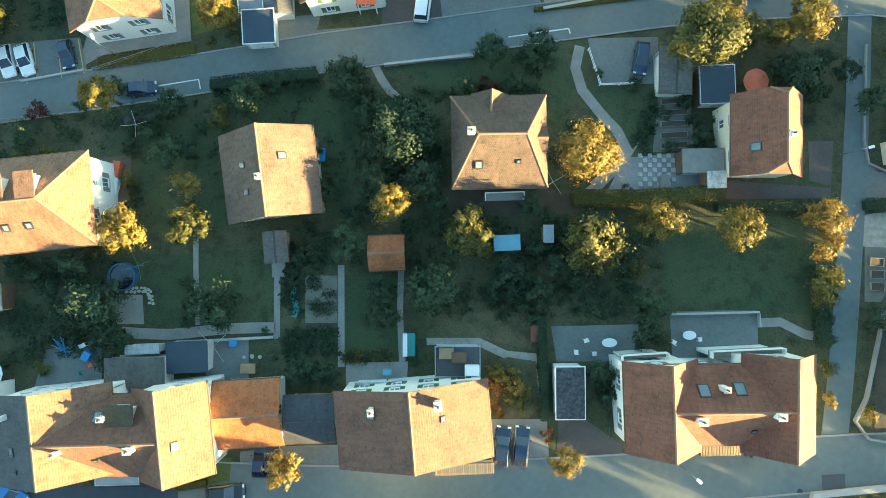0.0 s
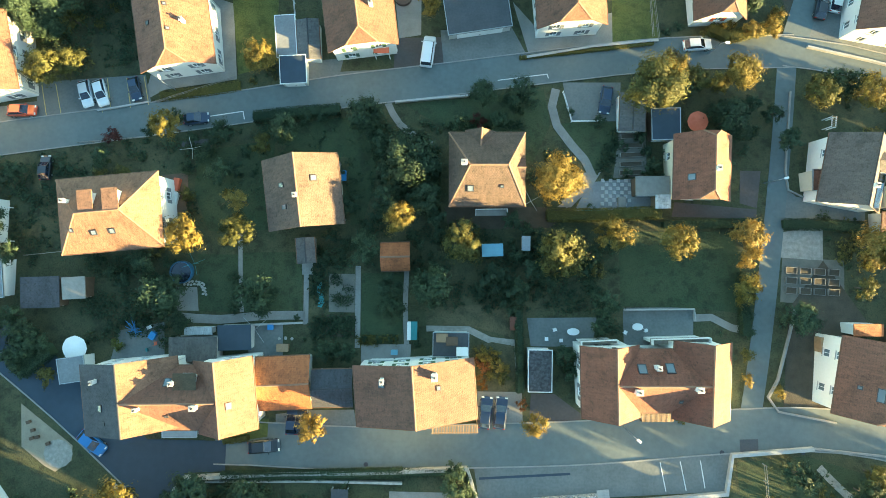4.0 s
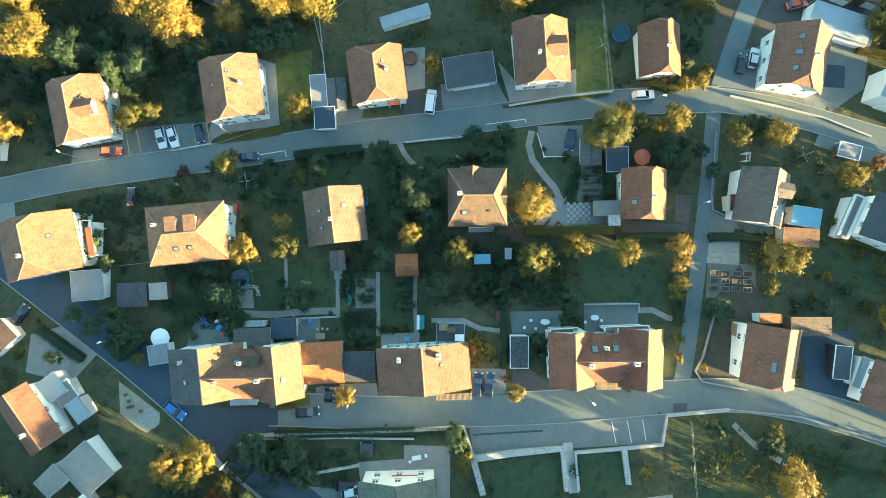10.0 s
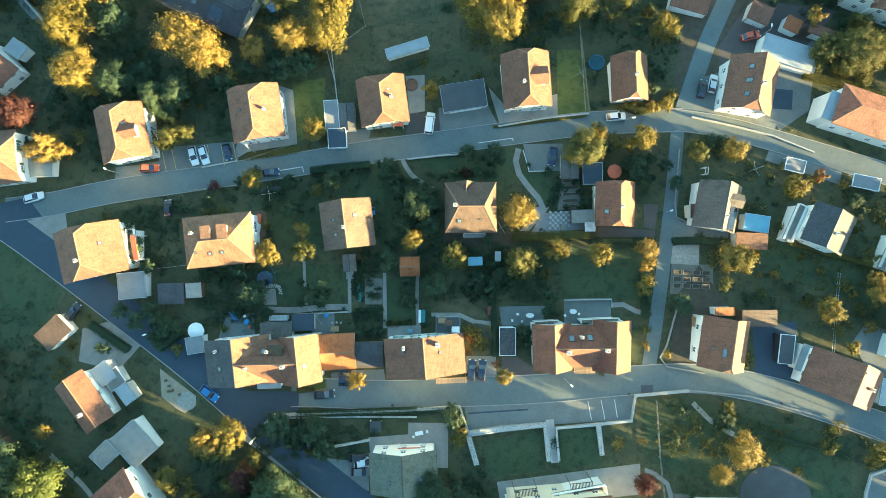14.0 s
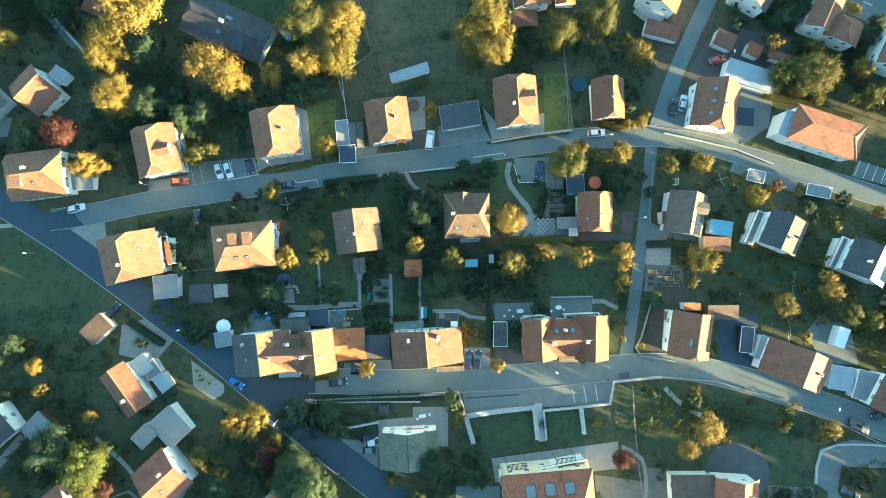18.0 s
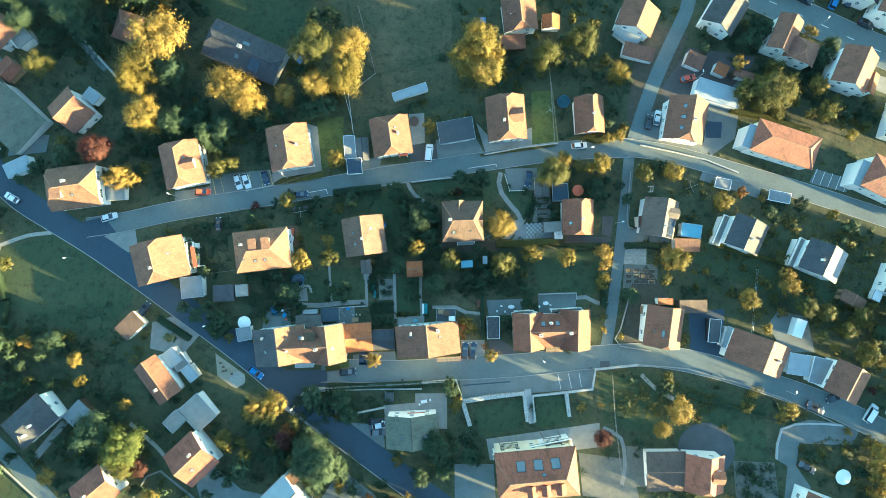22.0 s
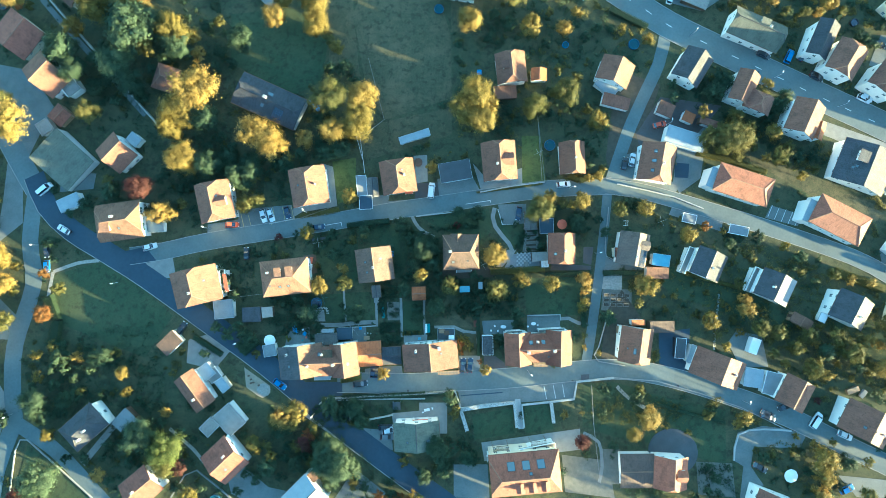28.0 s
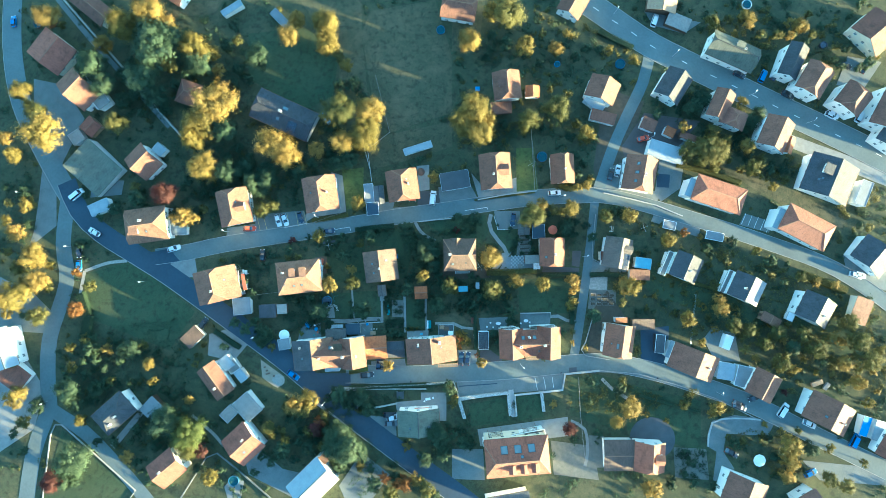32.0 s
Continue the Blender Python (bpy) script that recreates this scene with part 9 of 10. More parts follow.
patch('lawn', [(-29.3, -25.2), (-23.2, -24.2), (-23.2, -21.9), (-25.4, -21.9), (-25.6, -23.5), (-29.3, -24.0)], 'fresh_lawn', 'small strip of bright grass before the house', level=0.07)
hedge([(-29.0, -24.8), (-25.6, -24.3)], 0.8, 0.7, 'leaf_olive', 'low clipped olive hedge beside the road')
ground_cover([(-18.74, 1.65), (-16.11, 1.65), (-15.87, -11.68), (-18.03, -12.91)], 300, 'leaf_green', 4)
ground_cover([(24.04, 20.05), (25.71, 19.68), (24.91, 12.34), (21.56, 11.66)], 120, 'leaf_green', 5)
ground_cover([(-0.41, 19.81), (3.69, 20.87), (11.87, 20.83), (13.14, 17.97), (11.83, 19.39), (0.95, 19.45)], 200, 'leaf_green', 6)
ground_cover([(-70.47, 11.89), (-56.72, 13.55), (-54.26, -1.14), (-62.21, -2.21), (-67.65, 9.85)], 500, 'leaf_green', 7)
ground_cover([(-83.82, 37.71), (-48.80, 42.33), (-47.18, 29.02), (-56.97, 26.80), (-65.83, 35.54), (-78.14, 35.49), (-78.99, 25.60), (-81.87, 23.43)], 1400, 'leaf_green', 8)
ground_cover([(67.72, 8.82), (93.69, 14.23), (116.69, 6.85), (130.36, -0.39), (141.70, -7.53), (138.68, -31.76), (113.45, -24.91), (106.72, -21.45), (96.69, -14.48), (86.11, -12.70), (75.49, -10.92), (68.76, -3.81)], 3200, 'leaf_olive', 9)
ground_cover([(-114.63, -12.32), (-85.80, -7.03), (-81.55, -15.92), (-78.50, -34.99), (-93.19, -29.84), (-112.82, -31.54), (-119.25, -21.13)], 1200, 'leaf_green', 10)
ground_cover([(-43.01, -29.89), (-24.94, -41.78), (-14.25, -53.42), (-24.58, -61.92), (-38.87, -48.46), (-51.60, -38.40)], 900, 'leaf_green', 11)
ground_cover([(-110.38, 89.96), (-66.78, 89.64), (-64.40, 41.30), (-48.99, 35.44), (-67.90, 35.53), (-85.34, 41.40), (-112.92, 73.41)], 2200, 'leaf_green', 12)
ground_cover([(-148.46, 41.70), (-136.96, 41.65), (-134.47, 18.73), (-145.32, 15.04)], 300, 'leaf_green', 13)
ground_cover([(38.96, -26.54), (51.43, -25.69), (57.65, -41.81), (48.75, -45.14), (40.27, -38.45)], 90, 'leaf_green', 14)
ground_cover([(96.06, -41.82), (111.56, -43.49), (110.05, -58.26), (101.48, -58.26), (88.95, -43.49)], 400, 'leaf_olive', 15)
ground_cover([(11.87, 80.77), (43.29, 88.81), (52.59, 78.43), (47.62, 52.42), (15.25, 48.67), (28.95, 64.42), (11.79, 74.63)], 900, 'leaf_green', 16)
ground_cover([(80.61, 64.10), (104.86, 58.00), (103.49, 42.41), (87.07, 48.30), (72.85, 62.16)], 500, 'leaf_green', 17)
ground_cover([(-97.89, -38.38), (-78.39, -36.69), (-68.80, -48.47), (-84.69, -48.47), (-95.29, -48.47)], 500, 'leaf_green', 18)
ground_cover([(-37.80, -33.34), (-28.41, -31.86), (-15.16, -31.66), (-16.81, -37.85), (-35.56, -38.15)], 500, 'leaf_green', 19)
ground_cover([(42.86, -29.92), (57.82, -27.93), (70.27, -32.14), (69.80, -36.48), (42.43, -36.91)], 500, 'leaf_olive', 20)

# ---- more shrubs and young trees ----
tree(5.52, -12.40, 0.87, 'y')
tree(6.43, -13.28, 0.99, 'y')
tree(5.80, -14.49, 0.87, 'n')
tree(7.37, -12.69, 0.87, 'y')
tree(7.95, -14.16, 0.99, 'y')
tree(7.01, -15.37, 0.86, 'o')
tree(5.48, -15.99, 0.74, 'n')
tree(8.54, -15.66, 0.86, 'o')
tree(6.09, -16.90, 0.62, 'n')
tree(5.21, -13.64, 0.62, 'n')
tree(9.21, -14.52, 0.62, 'y')
tree(-39.30, 20.82, 1.09, 'g')
tree(-43.23, 18.37, 0.95, 'g')
tree(-36.90, 17.25, 1.08, 'g')
tree(-33.98, 16.13, 1.34, 'g')
tree(-37.13, 13.04, 1.20, 'g')
tree(-9.51, 17.93, 1.69, 'g')
tree(-8.10, 12.54, 1.67, 'g')
tree(-6.14, 9.92, 1.53, 'g')
tree(-10.46, 4.56, 1.17, 'g')
tree(-3.32, 16.58, 1.55, 'g')
tree(-1.67, 13.18, 1.67, 'g')
tree(-1.38, 10.19, 1.31, 'g')
tree(2.20, 4.88, 1.04, 'g')
tree(4.14, 4.54, 1.16, 'g')
tree(-0.39, 3.57, 1.16, 'g')
tree(10.48, 0.97, 1.28, 'g')
tree(11.90, 4.54, 1.03, 'g')
tree(13.56, -1.57, 1.39, 'g')
tree(14.81, -2.84, 1.14, 'g')
tree(12.88, -4.09, 1.14, 'g')
tree(9.10, -2.83, 1.39, 'g')
tree(9.69, -6.60, 0.88, 'g')
tree(6.55, -6.60, 0.88, 'g')
tree(19.95, -0.94, 1.14, 'g')
tree(21.39, -4.09, 1.01, 'g')
tree(21.54, -0.94, 1.14, 'o')
tree(-3.27, -0.95, 1.02, 'g')
tree(-2.98, 2.28, 0.90, 'g')
tree(-46.83, -2.24, 1.03, 'g')
tree(-44.65, -3.51, 1.15, 'g')
tree(-39.47, -3.51, 1.15, 'g')
tree(-38.38, -7.27, 1.27, 'g')
tree(-42.08, -8.51, 1.26, 'g')
tree(-49.03, -0.96, 0.91, 'g')
tree(-44.72, -12.25, 0.88, 'b')
tree(-36.85, -11.62, 0.88, 'g')
tree(-29.33, -2.88, 0.77, 'g')
tree(-28.13, -4.77, 1.02, 'g')
tree(-24.78, -6.96, 1.01, 'g')
tree(-28.99, -7.30, 0.76, 'g')
tree(25.97, 17.04, 0.80, 'g')
tree(26.38, 13.24, 0.79, 'g')
tree(30.84, 12.18, 0.92, 'g')
tree(29.29, 13.21, 0.92, 'g')
tree(32.81, 16.29, 0.93, 'g')
tree(40.65, 18.22, 1.45, 'g')
tree(42.94, 19.09, 1.55, 'g')
tree(43.80, 23.12, 1.47, 'g')
tree(36.52, 27.04, 1.71, 'o')
tree(34.55, 26.06, 1.58, 'g')
tree(70.07, 8.84, 0.92, 'o')
tree(72.56, 6.13, 1.04, 'y')
tree(76.33, 7.37, 0.92, 'o')
tree(79.87, 5.29, 1.16, 'y')
tree(74.14, 2.53, 1.04, 'o')
tree(77.71, -0.03, 1.16, 'o')
tree(81.86, -2.85, 1.20, 'o')
tree(71.25, -3.54, 1.15, 'g')
tree(74.62, -6.18, 1.15, 'o')
tree(83.62, -4.45, 1.15, 'y')
tree(85.04, -8.16, 1.18, 'o')
tree(79.50, -12.28, 1.31, 'o')
tree(86.52, -11.39, 1.27, 'y')
tree(91.59, -4.46, 1.32, 'o')
tree(94.00, -6.20, 1.28, 'y')
tree(95.20, -14.03, 1.31, 'o')
tree(99.75, -12.32, 1.14, 'y')
tree(103.11, -14.05, 1.31, 'o')
tree(101.01, -9.07, 1.18, 'g')
tree(108.16, -14.88, 1.26, 'y')
tree(109.67, -9.74, 1.31, 'o')
tree(104.49, -9.95, 1.03, 'y')
tree(113.11, -16.57, 1.60, 'o')
tree(116.26, -14.07, 1.14, 'y')
tree(107.75, -19.16, 1.45, 'o')
tree(113.68, -20.87, 1.26, 'y')
tree(120.05, -18.33, 1.45, 'o')
tree(122.52, -20.93, 1.30, 'o')
tree(119.63, -14.05, 1.45, 'o')
tree(126.29, -15.74, 1.39, 'y')
tree(128.66, -19.20, 1.45, 'o')
tree(125.36, -9.74, 1.46, 'o')
tree(122.08, -8.89, 1.31, 'g')
tree(134.50, -14.07, 1.26, 'y')
tree(136.54, -17.47, 1.59, 'o')
tree(134.85, -24.25, 1.37, 'y')
tree(129.04, -23.44, 1.44, 'o')
tree(135.16, -30.17, 1.24, 'y')
tree(126.10, -27.69, 1.29, 'o')
tree(122.05, -25.16, 1.30, 'o')
tree(117.16, -24.68, 1.01, 'y')
tree(86.41, 8.85, 1.16, 'o')
tree(91.91, 10.59, 1.05, 'g')
tree(104.04, 7.01, 1.29, 'g')
tree(109.66, 6.92, 1.04, 'o')
tree(109.18, 3.43, 1.33, 'g')
tree(103.03, 3.34, 1.04, 'y')
tree(84.29, 17.93, 1.05, 'y')
tree(71.79, 21.67, 0.93, 'o')
tree(65.17, 3.45, 1.04, 'o')
tree(68.50, -1.03, 1.04, 'y')
tree(57.61, -2.79, 1.44, 'o')
tree(65.59, -4.58, 1.04, 'o')
tree(-110.00, -13.66, 1.61, 'g')
tree(-101.40, -20.94, 1.44, 'g')
tree(-95.19, -17.98, 1.78, 'g')
tree(-89.89, -18.34, 1.44, 'g')
tree(-86.10, -20.96, 1.43, 'g')
tree(-106.47, -23.17, 1.60, 'g')
tree(-109.25, -20.55, 1.78, 'g')
tree(-111.52, -24.83, 1.77, 'g')
tree(-105.08, -27.40, 1.77, 'g')
tree(-108.92, -32.42, 1.93, 'g')
tree(-97.22, -27.45, 1.59, 'g')
tree(-87.28, -29.58, 1.42, 'g')
tree(-83.59, -31.29, 1.42, 'g')
tree(-82.46, -35.91, 1.58, 'g')
tree(-79.75, -35.54, 1.42, 'g')
tree(-83.66, -42.50, 1.74, 'g')
tree(-87.88, -45.87, 1.56, 'g')
tree(-94.27, -40.84, 1.74, 'g')
tree(-95.88, -44.77, 1.41, 'g')
tree(-101.03, -45.04, 1.57, 'g')
tree(-106.46, -44.77, 1.41, 'g')
tree(-93.59, -50.79, 1.56, 'g')
tree(-74.27, -38.07, 1.41, 'g')
tree(-70.64, -39.76, 1.41, 'g')
tree(-68.12, -53.04, 1.39, 'g')
tree(-74.33, -52.34, 1.72, 'g')
tree(-43.83, -37.60, 1.57, 'g')
tree(-41.03, -41.69, 1.74, 'o')
tree(-38.35, -44.16, 1.73, 'g')
tree(-35.88, -40.93, 1.56, 'g')
tree(-33.31, -39.27, 1.57, 'g')
tree(-43.68, -41.75, 1.56, 'g')
tree(-46.37, -38.37, 1.74, 'g')
tree(-49.40, -41.44, 1.41, 'o')
tree(-44.44, -45.05, 1.56, 'g')
tree(-38.60, -49.74, 1.39, 'g')
tree(-36.56, -45.80, 1.73, 'o')
tree(-25.35, -45.87, 1.56, 'g')
tree(-21.78, -52.40, 1.55, 'g')
tree(-14.00, -57.24, 1.54, 'n')
tree(-14.02, -54.82, 1.54, 'g')
tree(-6.31, -55.63, 1.54, 'g')
tree(-2.03, -60.35, 1.70, 'g')
tree(-52.01, -50.78, 1.55, 'g')
tree(-55.22, -48.92, 1.40, 'g')
tree(-45.13, -49.96, 1.55, 'g')
tree(-57.61, -53.85, 1.39, 'g')
tree(-78.07, -21.89, 1.08, 'o')
tree(-56.55, -38.92, 1.41, 'g')
tree(-29.92, -33.37, 1.75, 'g')
tree(-27.65, -30.49, 1.42, 'g')
tree(-35.58, -32.18, 1.42, 'g')
tree(8.34, -45.81, 1.72, 'g')
tree(5.86, -41.46, 1.40, 'g')
tree(8.46, -43.96, 1.40, 'g')
tree(66.62, -32.30, 0.88, 'o')
tree(69.69, -39.02, 0.88, 'o')
tree(74.23, -48.09, 1.38, 'g')
tree(75.88, -50.76, 1.54, 'g')
tree(73.78, -54.62, 1.37, 'g')
tree(76.27, -57.19, 1.53, 'g')
tree(98.81, -43.15, 1.00, 'o')
tree(101.17, -44.25, 1.11, 'g')
tree(105.64, -43.98, 1.00, 'y')
tree(101.56, -49.13, 1.54, 'g')
tree(102.91, -54.61, 1.37, 'o')
tree(109.91, -52.99, 1.37, 'g')
tree(97.87, -44.84, 0.87, 'o')
tree(88.43, -44.02, 0.87, 'o')
tree(-86.78, 88.29, 2.33, 'g')
tree(-72.97, 84.10, 2.32, 'g')
tree(-68.78, 76.05, 2.11, 'g')
tree(-64.82, 72.08, 1.91, 'g')
tree(-70.38, 70.05, 2.10, 'g')
tree(-85.85, 74.08, 2.30, 'g')
tree(-89.64, 70.24, 1.91, 'g')
tree(-105.40, 78.24, 2.31, 'g')
tree(-108.09, 74.30, 2.11, 'g')
tree(-102.59, 67.20, 2.29, 'g')
tree(-92.73, 61.27, 2.09, 'g')
tree(-100.39, 60.39, 1.90, 'g')
tree(-67.44, 48.52, 1.88, 'g')
tree(-63.41, 44.62, 2.06, 'g')
tree(-70.99, 44.70, 1.87, 'g')
tree(-72.55, 38.98, 1.86, 'g')
tree(-83.64, 37.14, 1.86, 'g')
tree(-46.56, 42.66, 1.87, 'g')
tree(-42.83, 42.64, 1.87, 'g')
tree(-36.37, 45.48, 1.87, 'g')
tree(-28.88, 45.44, 1.87, 'g')
tree(-69.39, 86.29, 1.94, 'o')
tree(-34.39, 79.93, 1.92, 'o')
tree(-34.06, 69.75, 2.28, 'g')
tree(-26.45, 65.87, 1.90, 'g')
tree(-35.59, 55.03, 2.26, 'g')
tree(-45.16, 55.23, 1.70, 'g')
tree(15.50, 79.67, 1.73, 'g')
tree(17.56, 87.79, 1.74, 'g')
tree(26.87, 73.62, 1.53, 'g')
tree(33.62, 77.52, 1.72, 'g')
tree(34.00, 61.50, 2.07, 'g')
tree(41.38, 56.64, 1.88, 'g')
tree(42.74, 66.49, 1.70, 'o')
tree(46.10, 79.45, 1.72, 'g')
tree(34.93, 87.75, 1.54, 'o')
tree(14.24, 60.70, 1.89, 'y')
tree(16.95, 54.79, 2.06, 'o')
tree(20.74, 55.78, 1.88, 'g')
tree(24.42, 52.86, 1.87, 'g')
tree(33.83, 54.74, 1.87, 'g')
tree(43.07, 51.79, 1.87, 'g')
tree(45.14, 55.70, 1.69, 'o')
tree(53.93, 82.51, 1.53, 'g')
tree(94.44, 87.31, 1.54, 'o')
tree(98.68, 92.40, 1.54, 'o')
tree(109.60, 87.11, 1.72, 'g')
tree(115.32, 87.07, 1.72, 'o')
tree(119.54, 91.13, 1.73, 'y')
tree(124.79, 85.05, 1.53, 'g')
tree(130.09, 90.11, 1.54, 'g')
tree(130.80, 78.94, 1.52, 'g')
tree(137.76, 81.92, 1.52, 'g')
tree(85.83, 49.68, 1.67, 'o')
tree(94.06, 49.59, 1.86, 'y')
tree(94.52, 43.87, 1.85, 'o')
tree(98.00, 40.09, 1.66, 'y')
tree(105.70, 43.85, 1.66, 'o')
tree(107.98, 40.02, 1.84, 'g')
tree(112.50, 36.48, 1.48, 'o')
tree(108.50, 34.41, 1.65, 'y')
tree(104.35, 38.41, 1.49, 'o')
tree(112.70, 40.02, 1.66, 'g')
tree(101.02, 52.53, 1.49, 'g')
tree(89.67, 40.39, 1.49, 'o')
tree(-143.37, 35.51, 1.87, 'g')
tree(-141.96, 29.87, 1.68, 'o')
tree(-142.08, 24.25, 1.85, 'y')
tree(-134.71, 23.30, 1.67, 'g')
tree(-140.16, 14.10, 1.65, 'o')
tree(-125.86, 9.50, 1.65, 'y')
tree(-134.29, 4.12, 1.82, 'y')
tree(-126.03, 2.29, 1.64, 'o')
tree(-138.64, -5.67, 1.80, 'y')
tree(-133.26, -6.59, 1.62, 'g')
tree(-126.40, -5.92, 1.46, 'o')
tree(-117.88, -24.87, 1.60, 'g')
tree(-113.47, -13.62, 1.79, 'g')
tree(-112.94, -20.58, 1.60, 'g')
tree(-132.81, -42.55, 1.57, 'g')
tree(-111.81, 25.17, 1.49, 'g')
tree(-77.56, 27.73, 1.66, 'o')
tree(-74.45, 25.96, 1.49, 'g')
tree(-77.75, 32.40, 1.85, 'g')
tree(-74.18, 33.34, 1.67, 'g')
tree(-100.43, 35.35, 1.68, 'o')
tree(-94.82, 35.32, 1.68, 'g')
tree(-85.48, 35.28, 1.68, 'g')
tree(-101.66, 27.01, 1.50, 'g')
marking([(-35.47, 20.78), (-29.98, 21.70)], 0.14)
marking([(-29.98, 21.70), (-29.68, 20.46)], 0.14)
marking([(7.90, 26.99), (15.27, 28.05)], 0.14)
marking([(15.27, 28.05), (15.45, 27.38)], 0.14)
patch('patio', [(33.21, 8.91), (44.84, 8.01), (44.70, 6.74), (32.70, 6.76)], 'brown_asphalt', 'dark paved strip beside the house')
patch('bare_ground', [(0.26, 7.76), (13.14, 7.94), (18.71, 7.59), (15.33, 4.93), (0.92, 4.41)], 'soil', 'bare brown ground below the house')
patch('path', [(19.83, 12.90), (23.13, 13.58), (21.67, 11.32), (18.40, 7.93), (16.43, 7.93), (19.50, 10.30)], 'paving', 'widened paved path by the terrace', level=0.01)
block_thing('terrace_furniture', 1.57, -10.69, 0, 1.5, 1.1, 0.6, 'dark_wood', 'dark wooden bench on the roof terrace', 'furniture', up=2.72 + -0.00)
block_thing('terrace_furniture', 0.24, -10.28, 0, 1.5, 1.1, 0.6, 'wood', 'wooden planter on the roof terrace', 'furniture', up=2.72 + -0.00)
block_thing('terrace_furniture', 2.95, -12.03, 0, 1.5, 1.1, 0.6, 'white_cloth', 'white folded lounger on the roof terrace', 'furniture', up=2.72 + -0.00)
frame_canopy(-62.56, 4.13, -80.1, 5.13, 1.07, 4.6, 'red_cloth', 'red striped awning over the balcony', name='awning')

# ---- growth on the free ground ----
undergrowth(-150, -30, -62, 105, 620, 'leaf_green', 21)
undergrowth(-30, 60, -62, 105, 520, 'leaf_green', 22)
undergrowth(60, 150, -62, 105, 420, 'leaf_green', 23, big=1.25)
undergrowth(55, 150, -40, 100, 300, 'leaf_olive', 24, big=1.3)
undergrowth(-150, -60, -60, 100, 140, 'leaf_olive', 25)
undergrowth(-60, 55, 20, 100, 160, 'leaf_olive', 27)
car(134.35, 5.56, -19.3, 'white_car', 'car', 'white hatchback parked on a grey driveway')
frame_canopy(88.76, 18.26, -11.4, 5.69, 2.67, 1.3, 'flat_roof', 'low white framed glass cover in a garden', name='glass_bed', edge=True)
frame_canopy(74.43, 21.92, -13.4, 4.08, 2.68, 1.3, 'flat_roof', 'low white framed glass cover in a garden', name='glass_bed', edge=True)
hedge([(114.89, 5.45), (121.14, 3.28), (128.70, 0.22)], 1.5, 1.2, leaf='leaf_olive', label='sunlit loose hedge beside the street')
strip('path', [(-43.59, -31.04), (-33.17, -37.85), (-23.08, -44.92)], 0.55, -0.55, 'kerbstone', -0.15, 0.045, 'pale cobbled strip beside the diagonal road', 'path', step=2.0)
patch('patio', [(-36.07, -30.33), (-35.53, -29.67), (-34.63, -29.45), (-33.69, -29.77), (-33.20, -30.53), (-33.50, -31.40), (-34.51, -31.73), (-35.56, -31.41)], 'concrete', "round pale stone disc at the wall's tip", level=0.02)
tree(-30.99, -30.90, 1.13, 'g')
tree(-29.21, -31.59, 1.35, 'g')
tree(-27.16, -32.46, 1.24, 'g')
tree(-25.73, -33.81, 1.34, 'g')
tree(-27.97, -35.16, 1.12, 'g')
tree(-25.92, -35.89, 1.12, 'o')
tree(-30.14, -33.10, 0.90, 'g')
car(-15.91, -37.46, 0.5, 'dark_car', 'car', 'dark car parked in a paved court')
car(-15.51, -39.99, 0.5, 'grey_car', 'car', 'grey car parked in a paved court')
block_thing('garden_bench', -23.11, -33.19, 80, 2.2, 0.6, 0.5, 'grey_wood', 'grey slatted wooden garden bench on grass', 'bench')
frame_canopy(-12.94, -31.44, 0.5, 2.26, 2.26, 0.6, 'slate_flat', 'low white framed trampoline on the lawn', name='trampoline')
table(-4.24, -32.57, 10, 1.6, 0.8, 'white_paint', 'white garden table on a pale terrace')
chair(-2.66, -32.23, 100)
chair(-5.36, -33.33, -60)
frame_canopy(-6.08, -35.23, 1.8, 4.42, 1.25, 2.6, 'red_cloth', 'red-orange awning over a white balcony', name='awning')
tree(-116.35, -22.30, 1.60, 'y')
tree(-131.69, -30.80, 3.32, 'y')
tree(-129.26, -38.71, 2.10, 'o')
tree(-111.42, -38.22, 2.10, 'y')
tree(-96.53, -48.94, 2.07, 'y')
tree(-90.19, -26.61, 1.59, 'y')
tree(-103.62, -26.47, 1.43, 'o')
tree(-91.51, -21.35, 2.12, 'y')
tree(-105.12, -16.76, 1.78, 'y')
tree(-93.71, -15.43, 1.61, 'o')
tree(-78.17, -32.48, 1.42, 'y')
tree(-88.05, -42.17, 1.74, 'o')
tree(-112.57, -13.62, 1.79, 'o')
tree(-134.84, -20.43, 2.13, 'o')
tree(-116.80, -16.22, 1.79, 'y')
tree(-28.64, -45.86, 2.41, 'g')
tree(-25.30, -48.07, 2.57, 'g')
tree(-31.05, -51.63, 2.56, 'g')
tree(-32.73, -42.32, 2.25, 'g')
tree(-46.88, -34.37, 2.26, 'o')
tree(-42.79, -34.98, 2.43, 'o')
tree(-53.06, -40.67, 2.25, 'o')
tree(-38.68, -41.73, 2.08, 'r')
tree(-37.47, -38.54, 1.74, 'n')
tree(-24.60, -52.53, 1.39, 'y')
tree(106.81, -30.64, 1.25, 'r')
tree(93.74, 91.94, 1.73, 'o')
tree(105.01, 92.07, 2.11, 'y')
tree(108.78, 87.20, 1.53, 'o')
tree(113.87, 86.55, 1.53, 'o')
tree(119.62, 86.72, 1.53, 'o')
tree(122.89, 89.27, 2.10, 'y')
tree(125.73, 94.25, 1.54, 'o')
patch('patio', [(-103.43, -46.46), (-94.56, -35.32), (-93.05, -36.34), (-101.91, -47.63)], 'paving', 'pale paved strip behind the house')
